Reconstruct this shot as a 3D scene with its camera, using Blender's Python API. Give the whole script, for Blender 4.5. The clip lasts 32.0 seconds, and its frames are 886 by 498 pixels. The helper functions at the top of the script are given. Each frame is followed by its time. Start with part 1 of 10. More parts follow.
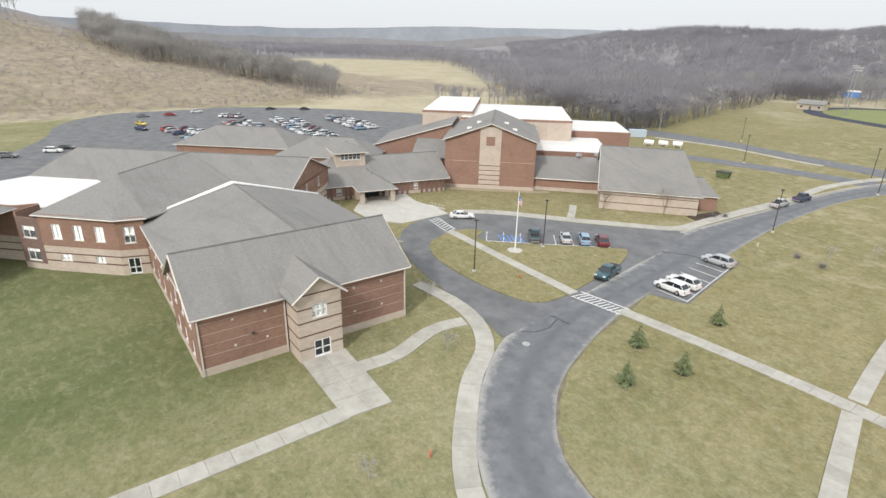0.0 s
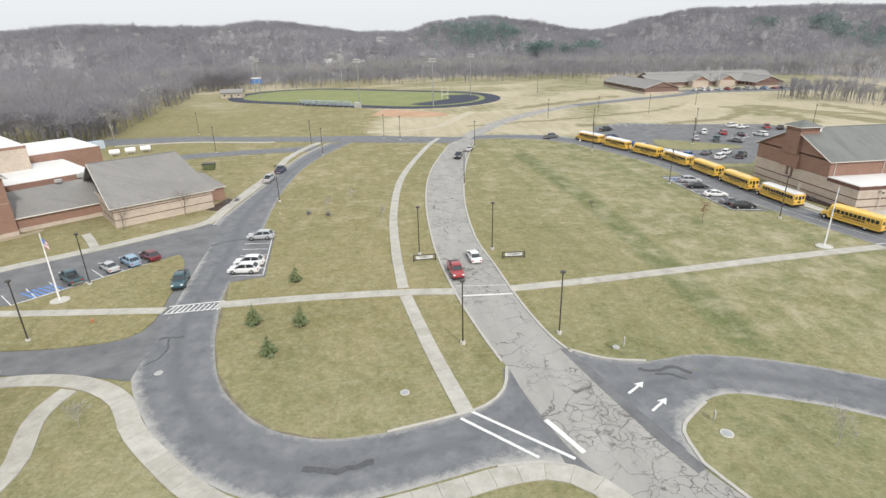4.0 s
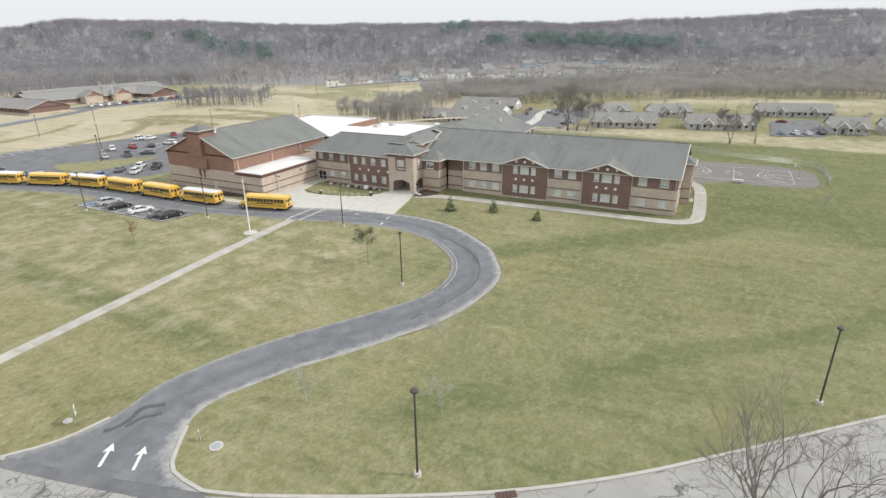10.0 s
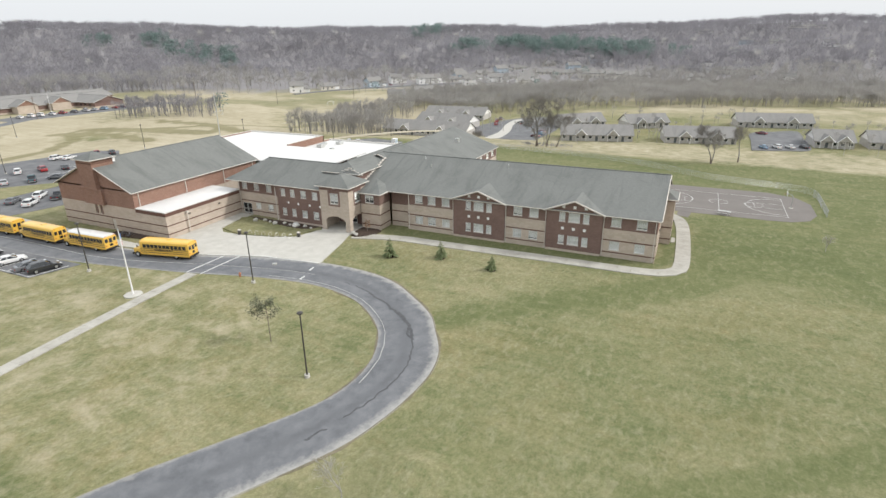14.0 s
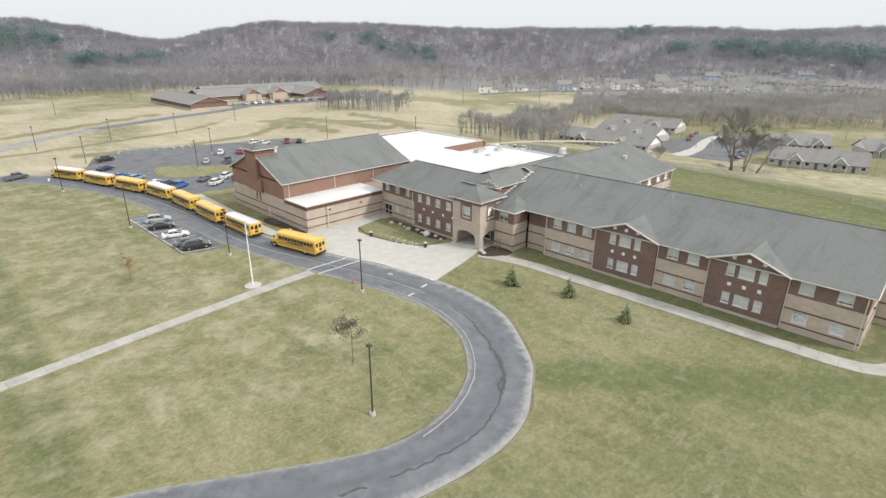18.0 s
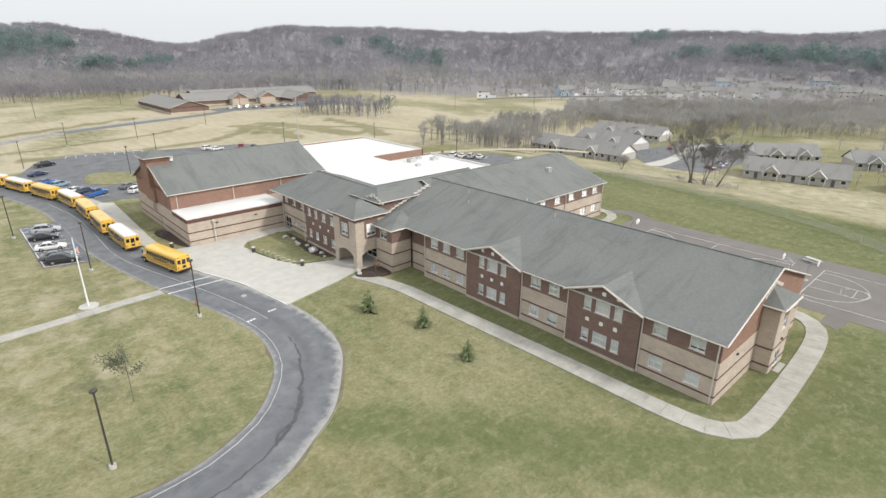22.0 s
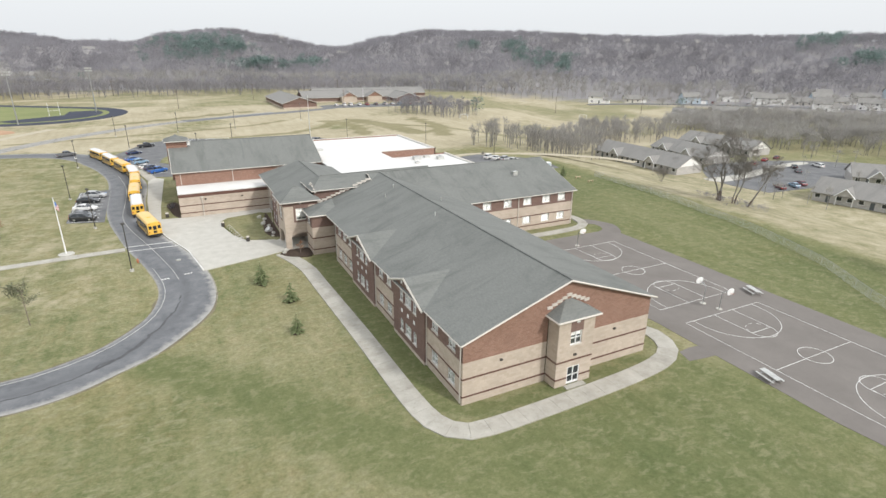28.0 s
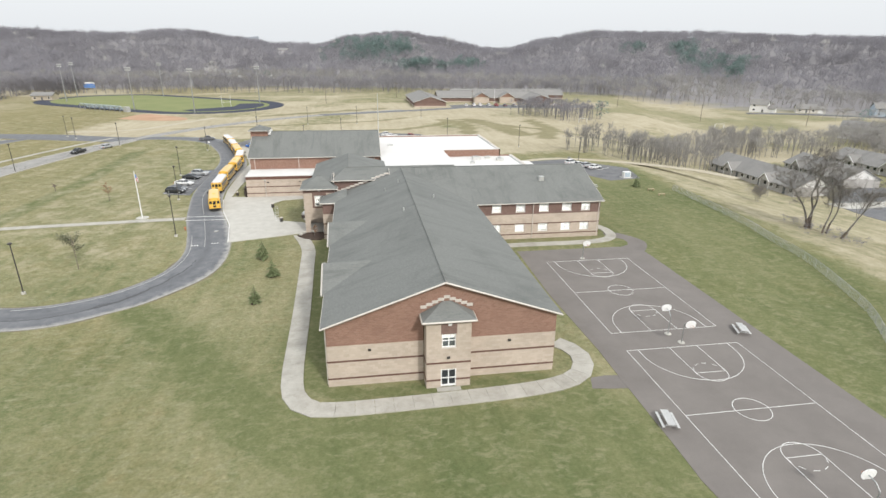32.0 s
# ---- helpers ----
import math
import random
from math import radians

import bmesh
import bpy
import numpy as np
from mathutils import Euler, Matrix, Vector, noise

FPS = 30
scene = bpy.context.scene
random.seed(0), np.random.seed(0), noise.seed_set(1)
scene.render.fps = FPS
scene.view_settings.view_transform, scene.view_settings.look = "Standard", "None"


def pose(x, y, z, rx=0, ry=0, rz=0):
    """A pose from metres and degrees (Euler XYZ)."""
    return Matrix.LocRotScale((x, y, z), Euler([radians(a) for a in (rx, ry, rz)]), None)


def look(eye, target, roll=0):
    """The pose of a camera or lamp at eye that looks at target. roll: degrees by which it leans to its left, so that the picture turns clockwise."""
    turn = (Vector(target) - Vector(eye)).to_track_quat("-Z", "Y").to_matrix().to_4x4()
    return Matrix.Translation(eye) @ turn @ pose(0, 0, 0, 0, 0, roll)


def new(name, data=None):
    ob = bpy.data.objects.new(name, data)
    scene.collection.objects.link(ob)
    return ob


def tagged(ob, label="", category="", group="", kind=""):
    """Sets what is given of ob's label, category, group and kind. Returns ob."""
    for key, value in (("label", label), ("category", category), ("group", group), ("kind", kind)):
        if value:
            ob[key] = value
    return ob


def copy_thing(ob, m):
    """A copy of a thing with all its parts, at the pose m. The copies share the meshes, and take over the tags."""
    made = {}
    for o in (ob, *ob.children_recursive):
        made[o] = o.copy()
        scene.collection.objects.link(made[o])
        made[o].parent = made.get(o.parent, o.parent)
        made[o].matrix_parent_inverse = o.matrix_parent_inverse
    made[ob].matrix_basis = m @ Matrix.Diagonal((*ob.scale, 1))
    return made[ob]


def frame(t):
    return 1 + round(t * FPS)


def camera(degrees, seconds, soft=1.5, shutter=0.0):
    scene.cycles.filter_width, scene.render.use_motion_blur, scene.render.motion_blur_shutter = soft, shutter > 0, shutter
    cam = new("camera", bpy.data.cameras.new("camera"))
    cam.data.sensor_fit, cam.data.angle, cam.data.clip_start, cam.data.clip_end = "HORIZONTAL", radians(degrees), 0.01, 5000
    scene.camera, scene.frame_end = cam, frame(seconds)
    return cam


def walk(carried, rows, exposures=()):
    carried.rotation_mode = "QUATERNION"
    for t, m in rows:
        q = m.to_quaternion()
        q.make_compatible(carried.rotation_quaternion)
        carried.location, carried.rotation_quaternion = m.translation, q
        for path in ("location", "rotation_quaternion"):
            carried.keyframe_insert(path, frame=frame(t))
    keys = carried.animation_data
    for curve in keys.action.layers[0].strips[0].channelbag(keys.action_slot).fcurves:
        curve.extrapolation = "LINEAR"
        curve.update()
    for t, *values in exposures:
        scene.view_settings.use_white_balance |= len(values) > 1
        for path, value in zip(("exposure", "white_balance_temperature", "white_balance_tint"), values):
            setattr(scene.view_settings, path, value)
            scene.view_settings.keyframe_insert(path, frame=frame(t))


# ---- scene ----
cam = camera(78.7, 32.0)
# seconds, eye, target, roll
PATH = [
    (0, (-30.21, 9.78, 32.23), (-37.191, 15.964, 28.612), 1.27),
    (0.5, (-31.32, 7.48, 32.59), (-37.775, 14.203, 28.967), 0.91),
    (1, (-32.66, 5.45, 32.76), (-38.454, 12.758, 29.144), 0.68),
    (1.5, (-34.01, 3.71, 32.83), (-38.913, 11.645, 29.226), 0.36),
    (2, (-35.19, 2.05, 33.09), (-39.032, 10.548, 29.488), 0.06),
    (2.5, (-36.33, 0.59, 33.31), (-38.895, 9.554, 29.694), -0.37),
    (3, (-37.45, -0.55, 33.50), (-38.626, 8.694, 29.866), -0.75),
    (3.5, (-38.10, -0.97, 33.68), (-38.015, 8.338, 30.017), -1.21),
    (5.5, (-39.00, -0.66, 33.47), (-35.693, 8.033, 29.812), -0.88),
    (6, (-38.78, -0.67, 33.31), (-34.602, 7.640, 29.649), -1.07),
    (6.5, (-38.83, -0.77, 33.24), (-33.631, 6.940, 29.566), -1.21),
    (7, (-38.81, -0.74, 33.11), (-32.703, 6.265, 29.414), -1.25),
    (7.5, (-38.72, -0.49, 32.87), (-31.834, 5.753, 29.164), -1.21),
    (8, (-38.23, -0.32, 32.84), (-30.837, 5.303, 29.133), -1.20),
    (8.5, (-37.67, -0.23, 32.90), (-29.837, 4.770, 29.191), -1.12),
    (9, (-36.62, -0.16, 32.81), (-28.421, 4.217, 29.118), -1.05),
    (9.5, (-35.13, -0.18, 32.79), (-26.877, 4.112, 29.116), -0.94),
    (10, (-33.41, -0.25, 32.69), (-25.127, 4.016, 29.052), -0.87),
    (10.5, (-31.42, -0.24, 32.75), (-23.108, 3.980, 29.129), -0.69),
    (11, (-29.23, -0.11, 32.92), (-20.897, 4.081, 29.316), -0.62),
    (11.5, (-26.89, 0.22, 32.99), (-18.531, 4.374, 29.395), -0.44),
    (12, (-24.07, 0.60, 33.25), (-15.687, 4.680, 29.643), -0.59),
    (12.5, (-21.12, 0.92, 33.57), (-12.643, 4.798, 29.943), -0.75),
    (13, (-18.11, 1.16, 33.84), (-9.566, 4.872, 30.206), -0.98),
    (13.5, (-15.23, 1.75, 34.15), (-6.677, 5.440, 30.523), -0.84),
    (14, (-12.39, 2.34, 34.23), (-3.936, 6.273, 30.627), -0.72),
    (14.5, (-10.39, 2.71, 34.47), (-2.109, 7.020, 30.891), -0.43),
    (15, (-9.18, 2.99, 34.33), (-1.282, 7.978, 30.768), -0.18),
    (15.5, (-7.66, 3.03, 34.09), (-0.290, 8.784, 30.534), -0.27),
    (17.5, (-1.39, 2.07, 34.26), (5.348, 8.544, 30.691), 0.25),
    (18, (0.81, 1.31, 34.37), (7.452, 7.881, 30.797), 0.23),
    (18.5, (3.18, 0.49, 34.26), (9.759, 7.130, 30.697), 0.40),
    (19, (5.85, -0.49, 34.21), (12.363, 6.208, 30.656), 0.51),
    (19.5, (8.60, -1.79, 34.27), (15.040, 4.993, 30.729), 0.52),
    (20, (11.68, -3.15, 34.24), (18.087, 3.672, 30.712), 0.44),
    (20.5, (14.62, -4.71, 34.24), (21.019, 2.126, 30.726), 0.39),
    (21, (17.84, -6.28, 34.25), (24.220, 0.578, 30.747), 0.35),
    (21.5, (20.88, -8.00, 34.23), (27.247, -1.130, 30.732), 0.27),
    (22, (23.79, -9.89, 34.26), (30.130, -2.993, 30.756), 0.25),
    (22.5, (26.26, -11.85, 34.29), (32.594, -4.940, 30.791), 0.29),
    (23, (28.36, -13.88, 34.29), (34.684, -6.963, 30.806), 0.31),
    (23.5, (30.62, -16.13, 34.28), (36.921, -9.186, 30.795), 0.21),
    (24, (32.54, -18.38, 34.27), (38.827, -11.423, 30.792), 0.09),
    (24.5, (34.30, -20.53, 34.45), (40.508, -13.508, 30.974), 0.11),
    (25, (36.41, -22.72, 34.37), (42.382, -15.493, 30.896), 0.17),
    (25.5, (38.69, -25.07, 34.39), (44.300, -17.560, 30.916), 0.27),
    (27.5, (49.55, -33.25, 34.35), (54.203, -25.102, 30.887), 0.42),
    (28, (52.52, -35.14, 34.36), (56.739, -26.766, 30.895), 0.49),
    (28.5, (55.58, -36.94, 34.37), (59.314, -28.336, 30.911), 0.53),
    (29, (58.58, -38.54, 34.40), (61.858, -29.748, 30.934), 0.64),
    (29.5, (61.94, -40.09, 34.51), (64.751, -31.149, 31.036), 0.56),
    (30, (65.28, -41.50, 34.51), (67.842, -32.483, 31.035), 0.61),
    (30.5, (68.64, -42.74, 34.53), (70.974, -33.658, 31.059), 0.60),
    (31, (72.05, -43.92, 34.56), (74.102, -34.774, 31.084), 0.64),
    (31.5, (75.81, -44.74, 34.44), (77.593, -35.529, 30.973), 0.63),
    (32, (79.53, -45.59, 34.48), (81.000, -36.326, 31.017), 0.58),
]
walk(cam, [(t, look(eye, target, roll)) for t, eye, target, roll in PATH])

# ---- light: high thin overcast with a pale sun a little east of south ----
SUN_TO = Vector((0.305, -0.73, 0.612)).normalized()
SUN_EL = math.asin(SUN_TO.z)
world = bpy.data.worlds.new("sky")
scene.world = world
world.use_nodes = True
wn = world.node_tree
wn.nodes.clear()
w_out = wn.nodes.new("ShaderNodeOutputWorld")
w_bg = wn.nodes.new("ShaderNodeBackground")
w_sky = wn.nodes.new("ShaderNodeTexSky")
w_sky.sky_type = "NISHITA"
w_sky.sun_disc = False
w_sky.sun_elevation = SUN_EL
w_sky.sun_rotation = math.atan2(SUN_TO.x, SUN_TO.y)
w_sky.air_density, w_sky.dust_density, w_sky.ozone_density = 1.0, 6.0, 1.0
w_mix = wn.nodes.new("ShaderNodeMix")
w_mix.data_type = "RGBA"
w_mix.inputs[0].default_value = 0.8
# the veil of cloud brightens evenly from the horizon to overhead
w_tc = wn.nodes.new("ShaderNodeTexCoord")
w_sep = wn.nodes.new("ShaderNodeSeparateXYZ")
wn.links.new(w_tc.outputs["Generated"], w_sep.inputs[0])
w_veil = wn.nodes.new("ShaderNodeMix")
w_veil.data_type = "RGBA"
wn.links.new(w_sep.outputs[2], w_veil.inputs[0])
w_veil.inputs[6].default_value = (9.0, 9.3, 9.6, 1)
w_veil.inputs[7].default_value = (13.6, 14.1, 14.5, 1)
wn.links.new(w_veil.outputs[2], w_mix.inputs[7])
wn.links.new(w_sky.outputs[0], w_mix.inputs[6])
wn.links.new(w_mix.outputs[2], w_bg.inputs[0])
w_bg.inputs[1].default_value = 0.107
wn.links.new(w_bg.outputs[0], w_out.inputs[0])
sun_data = bpy.data.lights.new("sun", "SUN")
sun_data.energy, sun_data.angle, sun_data.color = 2.2, radians(5.0), (1.0, 0.975, 0.94)
sun = new("sun", sun_data)
sun.matrix_basis = look(SUN_TO * 100, (0, 0, 0))
scene.view_settings.exposure = 0.05

# ---- materials ----
def node_mat(name):
    m = bpy.data.materials.new(name)
    m.use_nodes = True
    nt = m.node_tree
    b = nt.nodes["Principled BSDF"]
    return m, nt, b


def coords(nt, scale=(1, 1, 1), rot=(0, 0, 0)):
    tc = nt.nodes.new("ShaderNodeTexCoord")
    mp = nt.nodes.new("ShaderNodeMapping")
    mp.inputs["Scale"].default_value = scale
    mp.inputs["Rotation"].default_value = rot
    nt.links.new(tc.outputs["Object"], mp.inputs[0])
    return mp.outputs[0]


def noise_tex(nt, vec, scale, detail=4.0, rough=0.6, distort=0.0):
    n = nt.nodes.new("ShaderNodeTexNoise")
    n.inputs["Scale"].default_value = scale
    n.inputs["Detail"].default_value = detail
    n.inputs["Roughness"].default_value = rough
    n.inputs["Distortion"].default_value = distort
    nt.links.new(vec, n.inputs["Vector"])
    return n.outputs[0]


def ramp(nt, fac, stops):
    r = nt.nodes.new("ShaderNodeValToRGB")
    el = r.color_ramp.elements
    while len(el) < len(stops):
        el.new(0.5)
    for e, (p, c) in zip(el, stops):
        e.position = p
        e.color = (*c, 1) if len(c) == 3 else c
    nt.links.new(fac, r.inputs[0])
    return r.outputs[0]


def mixc(nt, fac, a, b, mode="MIX"):
    n = nt.nodes.new("ShaderNodeMix")
    n.data_type = "RGBA"
    n.blend_type = mode
    for sock, val in ((n.inputs[0], fac), (n.inputs[6], a), (n.inputs[7], b)):
        if isinstance(val, (int, float)):
            sock.default_value = val
        elif isinstance(val, tuple):
            sock.default_value = (*val, 1) if len(val) == 3 else val
        else:
            nt.links.new(val, sock)
    return n.outputs[2]


def maths(nt, op, a, b=0.0, c=0.0):
    n = nt.nodes.new("ShaderNodeMath")
    n.operation = op
    for sock, val in zip(n.inputs, (a, b, c)):
        if isinstance(val, (int, float)):
            sock.default_value = val
        else:
            nt.links.new(val, sock)
    return n.outputs[0]


def bump(nt, b, height, strength=0.3, dist=0.02):
    n = nt.nodes.new("ShaderNodeBump")
    n.inputs["Strength"].default_value = strength
    n.inputs["Distance"].default_value = dist
    nt.links.new(height, n.inputs["Height"])
    nt.links.new(n.outputs[0], b.inputs["Normal"])


def speckled(name, c0, c1, scale=3.0, fine=40.0, rough=0.85, metal=0.0, amount=0.35, bumpy=0.2, spec=0.3):
    """A worn, slightly uneven surface: broad stains and fine grain between two colours."""
    m, nt, b = node_mat(name)
    v = coords(nt)
    broad = noise_tex(nt, v, scale, 5, 0.65)
    grain = noise_tex(nt, v, fine, 3, 0.7)
    f = maths(nt, "MULTIPLY_ADD", grain, amount, maths(nt, "MULTIPLY", broad, 1 - amount))
    col = ramp(nt, f, [(0.3, c0), (0.7, c1)])
    nt.links.new(col, b.inputs["Base Color"])
    b.inputs["Roughness"].default_value = rough
    b.inputs["Metallic"].default_value = metal
    b.inputs["Specular IOR Level"].default_value = spec
    if bumpy:
        bump(nt, b, grain, bumpy, 0.01)
    return m


def plain(name, c, rough=0.5, metal=0.0, spec=0.5):
    m, nt, b = node_mat(name)
    v = coords(nt)
    n = noise_tex(nt, v, 6.0, 3, 0.6)
    lo = tuple(x * 0.88 for x in c)
    hi = tuple(min(1.0, x * 1.08) for x in c)
    nt.links.new(ramp(nt, n, [(0.3, lo), (0.7, hi)]), b.inputs["Base Color"])
    b.inputs["Roughness"].default_value = rough
    b.inputs["Metallic"].default_value = metal
    b.inputs["Specular IOR Level"].default_value = spec
    return m


def brick_mat(name, c0, c1, mortar, bw=0.4, bh=0.2):
    """Running bond at true size; the wall's own run is x + y."""
    m, nt, b = node_mat(name)
    tc = nt.nodes.new("ShaderNodeTexCoord")
    sep = nt.nodes.new("ShaderNodeSeparateXYZ")
    nt.links.new(tc.outputs["Object"], sep.inputs[0])
    run = maths(nt, "ADD", sep.outputs[0], sep.outputs[1])
    com = nt.nodes.new("ShaderNodeCombineXYZ")
    nt.links.new(run, com.inputs[0])
    nt.links.new(sep.outputs[2], com.inputs[1])
    br = nt.nodes.new("ShaderNodeTexBrick")
    br.inputs["Scale"].default_value = 1.0
    br.inputs["Brick Width"].default_value = bw
    br.inputs["Row Height"].default_value = bh
    br.inputs["Mortar Size"].default_value = 0.008
    br.inputs["Color1"].default_value = (*c0, 1)
    br.inputs["Color2"].default_value = (*c1, 1)
    br.inputs["Mortar"].default_value = (*mortar, 1)
    nt.links.new(com.outputs[0], br.inputs["Vector"])
    stain = noise_tex(nt, tc.outputs["Object"], 0.35, 5, 0.65)
    col = mixc(nt, 0.45, br.outputs[0], ramp(nt, stain, [(0.3, (0.6, 0.6, 0.6)), (0.7, (1.0, 1.0, 1.0))]), "MULTIPLY")
    nt.links.new(col, b.inputs["Base Color"])
    b.inputs["Roughness"].default_value = 0.9
    b.inputs["Specular IOR Level"].default_value = 0.2
    bump(nt, b, br.outputs[1], -0.3, 0.01)
    return m


def shingle_mat(name, c0, c1, streak, down=(0.09, 0.55, 0.05)):
    """Weathered shingles; the dark streaks run down the slope, along the smaller of the two scales."""
    m, nt, b = node_mat(name)
    v = coords(nt)
    grain = noise_tex(nt, v, 9.0, 3, 0.8)
    broad = noise_tex(nt, v, 0.12, 5, 0.7, 0.6)
    tabs = noise_tex(nt, coords(nt, (1.2, 1.2, 7.0)), 2.2, 2, 0.6)
    col = ramp(nt, maths(nt, "MULTIPLY_ADD", grain, 0.45, maths(nt, "MULTIPLY", tabs, 0.55)), [(0.32, c0), (0.68, c1)])
    run = noise_tex(nt, coords(nt, down), 1.0, 5, 0.7, 0.5)
    col = mixc(nt, ramp(nt, run, [(0.50, (0, 0, 0)), (0.70, (0.5, 0.5, 0.5))]), col, streak)
    col = mixc(nt, ramp(nt, broad, [(0.50, (0, 0, 0)), (0.74, (0.5, 0.5, 0.5))]), col, streak)
    nt.links.new(col, b.inputs["Base Color"])
    b.inputs["Roughness"].default_value = 0.92
    b.inputs["Specular IOR Level"].default_value = 0.25
    bump(nt, b, tabs, 0.3, 0.02)
    return m


def ground_mat():
    """Early-spring turf: green and straw mottled together; straw fields and haze-paled leaf litter farther out."""
    m, nt, b = node_mat("turf")
    tc = nt.nodes.new("ShaderNodeTexCoord")
    flat = tc.outputs["Object"]

    def slanted(scale=(1, 1, 1), turn=0.6):
        out = coords(nt, scale, (0, 0, turn))
        out.node.inputs["Location"].default_value = (3.7, 8.1, 0.57)
        return out

    v = slanted()
    big = noise_tex(nt, v, 0.035, 5, 0.6, 0.4)
    mid = noise_tex(nt, v, 0.22, 6, 0.7, 0.3)
    small = noise_tex(nt, v, 0.9, 6, 0.75)
    fine = noise_tex(nt, v, 2.6, 8, 0.86)
    tuft = noise_tex(nt, slanted((1.0, 2.2, 1), 0.5), 1.6, 5, 0.7)
    mow = noise_tex(nt, slanted((0.55, 0.05, 1), 0.35), 1.0, 3, 0.55)
    f = maths(nt, "MULTIPLY_ADD", big, 0.26, maths(nt, "MULTIPLY_ADD", mid, 0.20, maths(nt, "MULTIPLY_ADD", small, 0.26, maths(nt, "MULTIPLY_ADD", tuft, 0.16, maths(nt, "MULTIPLY", mow, 0.17)))))
    lawn = ramp(nt, f, [(0.39, (0.104, 0.129, 0.058)), (0.46, (0.158, 0.171, 0.085)), (0.53, (0.226, 0.220, 0.122)), (0.63, (0.325, 0.292, 0.186))])
    rusty = ramp(nt, noise_tex(nt, v, 0.06, 5, 0.65, 0.6), [(0.50, (0, 0, 0)), (0.70, (0.42, 0.42, 0.42))])
    sep = nt.nodes.new("ShaderNodeSeparateXYZ")
    nt.links.new(flat, sep.inputs[0])
    west = ramp(nt, maths(nt, "DIVIDE", maths(nt, "ADD", sep.outputs[0], 100.0), 150.0), [(0.45, (0.5, 0.5, 0.5)), (0.8, (0, 0, 0))])
    north = ramp(nt, maths(nt, "DIVIDE", sep.outputs[1], 100.0), [(0.34, (0, 0, 0)), (0.62, (1, 1, 1))])
    rusty = mixc(nt, 1.0, rusty, mixc(nt, 1.0, west, north, "MULTIPLY"), "LIGHTEN")
    lawn = mixc(nt, rusty, lawn, ramp(nt, small, [(0.35, (0.205, 0.165, 0.078)), (0.65, (0.315, 0.262, 0.140))]))
    dabs = ramp(nt, noise_tex(nt, slanted((0.6, 1.0, 1), 0.5), 1.0, 5, 0.7, 0.5), [(0.50, (0, 0, 0)), (0.66, (0.62, 0.62, 0.62))])
    lawn = mixc(nt, dabs, lawn, (0.292, 0.282, 0.184))
    fox = ramp(nt, noise_tex(nt, slanted((1.0, 0.7, 1), 0.3), 0.55, 5, 0.7, 0.6), [(0.54, (0, 0, 0)), (0.70, (0.34, 0.34, 0.34))])
    lawn = mixc(nt, fox, lawn, (0.200, 0.152, 0.078))
    lawn = mixc(nt, 0.75, lawn, ramp(nt, fine, [(0.34, (0.56, 0.57, 0.50)), (0.66, (1.28, 1.27, 1.24))]), "MULTIPLY")
    straw = ramp(nt, f, [(0.38, (0.245, 0.225, 0.150)), (0.5, (0.372, 0.330, 0.230)), (0.62, (0.465, 0.415, 0.310))])
    # leaf litter lightened and cooled to carry the hills' haze in its colour
    litter = ramp(nt, maths(nt, "MULTIPLY_ADD", mid, 0.5, maths(nt, "MULTIPLY", big, 0.5)), [(0.3, (0.205, 0.196, 0.198)), (0.7, (0.296, 0.284, 0.284))])
    wob = maths(nt, "MULTIPLY_ADD", big, 120.0, -60.0)
    dx = maths(nt, "ADD", sep.outputs[0], 0.0)
    dy = maths(nt, "SUBTRACT", sep.outputs[1], 20.0)
    r = maths(nt, "SQRT", maths(nt, "ADD", maths(nt, "MULTIPLY", dx, dx), maths(nt, "MULTIPLY", dy, dy)))
    r = maths(nt, "ADD", r, wob)
    far = ramp(nt, maths(nt, "DIVIDE", r, 1000.0), [(0.29, (0, 0, 0)), (0.36, (1, 1, 1))])
    wood = ramp(nt, maths(nt, "DIVIDE", r, 1000.0), [(0.46, (0, 0, 0)), (0.50, (1, 1, 1))])
    patches = ramp(nt, noise_tex(nt, v, 0.012, 4, 0.6, 0.5), [(0.46, (0.25, 0.25, 0.25)), (0.56, (1, 1, 1))])
    def attr(name):
        n = nt.nodes.new("ShaderNodeAttribute")
        n.attribute_name = name
        return n.outputs["Fac"]

    rag = maths(nt, "MULTIPLY_ADD", maths(nt, "SUBTRACT", mid, 0.5), 1.1, attr("lush"))
    lush = ramp(nt, rag, [(0.25, (0, 0, 0)), (0.80, (0.82, 0.82, 0.82))])
    green = mixc(nt, 0.6, mixc(nt, maths(nt, "MULTIPLY", dabs, 0.8), ramp(nt, f, [(0.40, (0.086, 0.112, 0.046)), (0.6, (0.150, 0.164, 0.076))]), (0.262, 0.248, 0.150)), ramp(nt, fine, [(0.34, (0.62, 0.64, 0.55)), (0.66, (1.22, 1.22, 1.2))]), "MULTIPLY")
    lawn = mixc(nt, lush, lawn, green)
    rag2 = maths(nt, "MULTIPLY_ADD", maths(nt, "SUBTRACT", mid, 0.5), 0.9, attr("straw"))
    dry = ramp(nt, rag2, [(0.3, (0, 0, 0)), (0.7, (1, 1, 1))])
    col = mixc(nt, mixc(nt, 1.0, mixc(nt, 1.0, far, patches, "MULTIPLY"), dry, "LIGHTEN"), lawn, straw)
    track = ramp(nt, attr("mown"), [(0.35, (0, 0, 0)), (0.7, (0.8, 0.8, 0.8))])
    col = mixc(nt, track, col, ramp(nt, f, [(0.38, (0.150, 0.140, 0.072)), (0.62, (0.235, 0.215, 0.120))]))
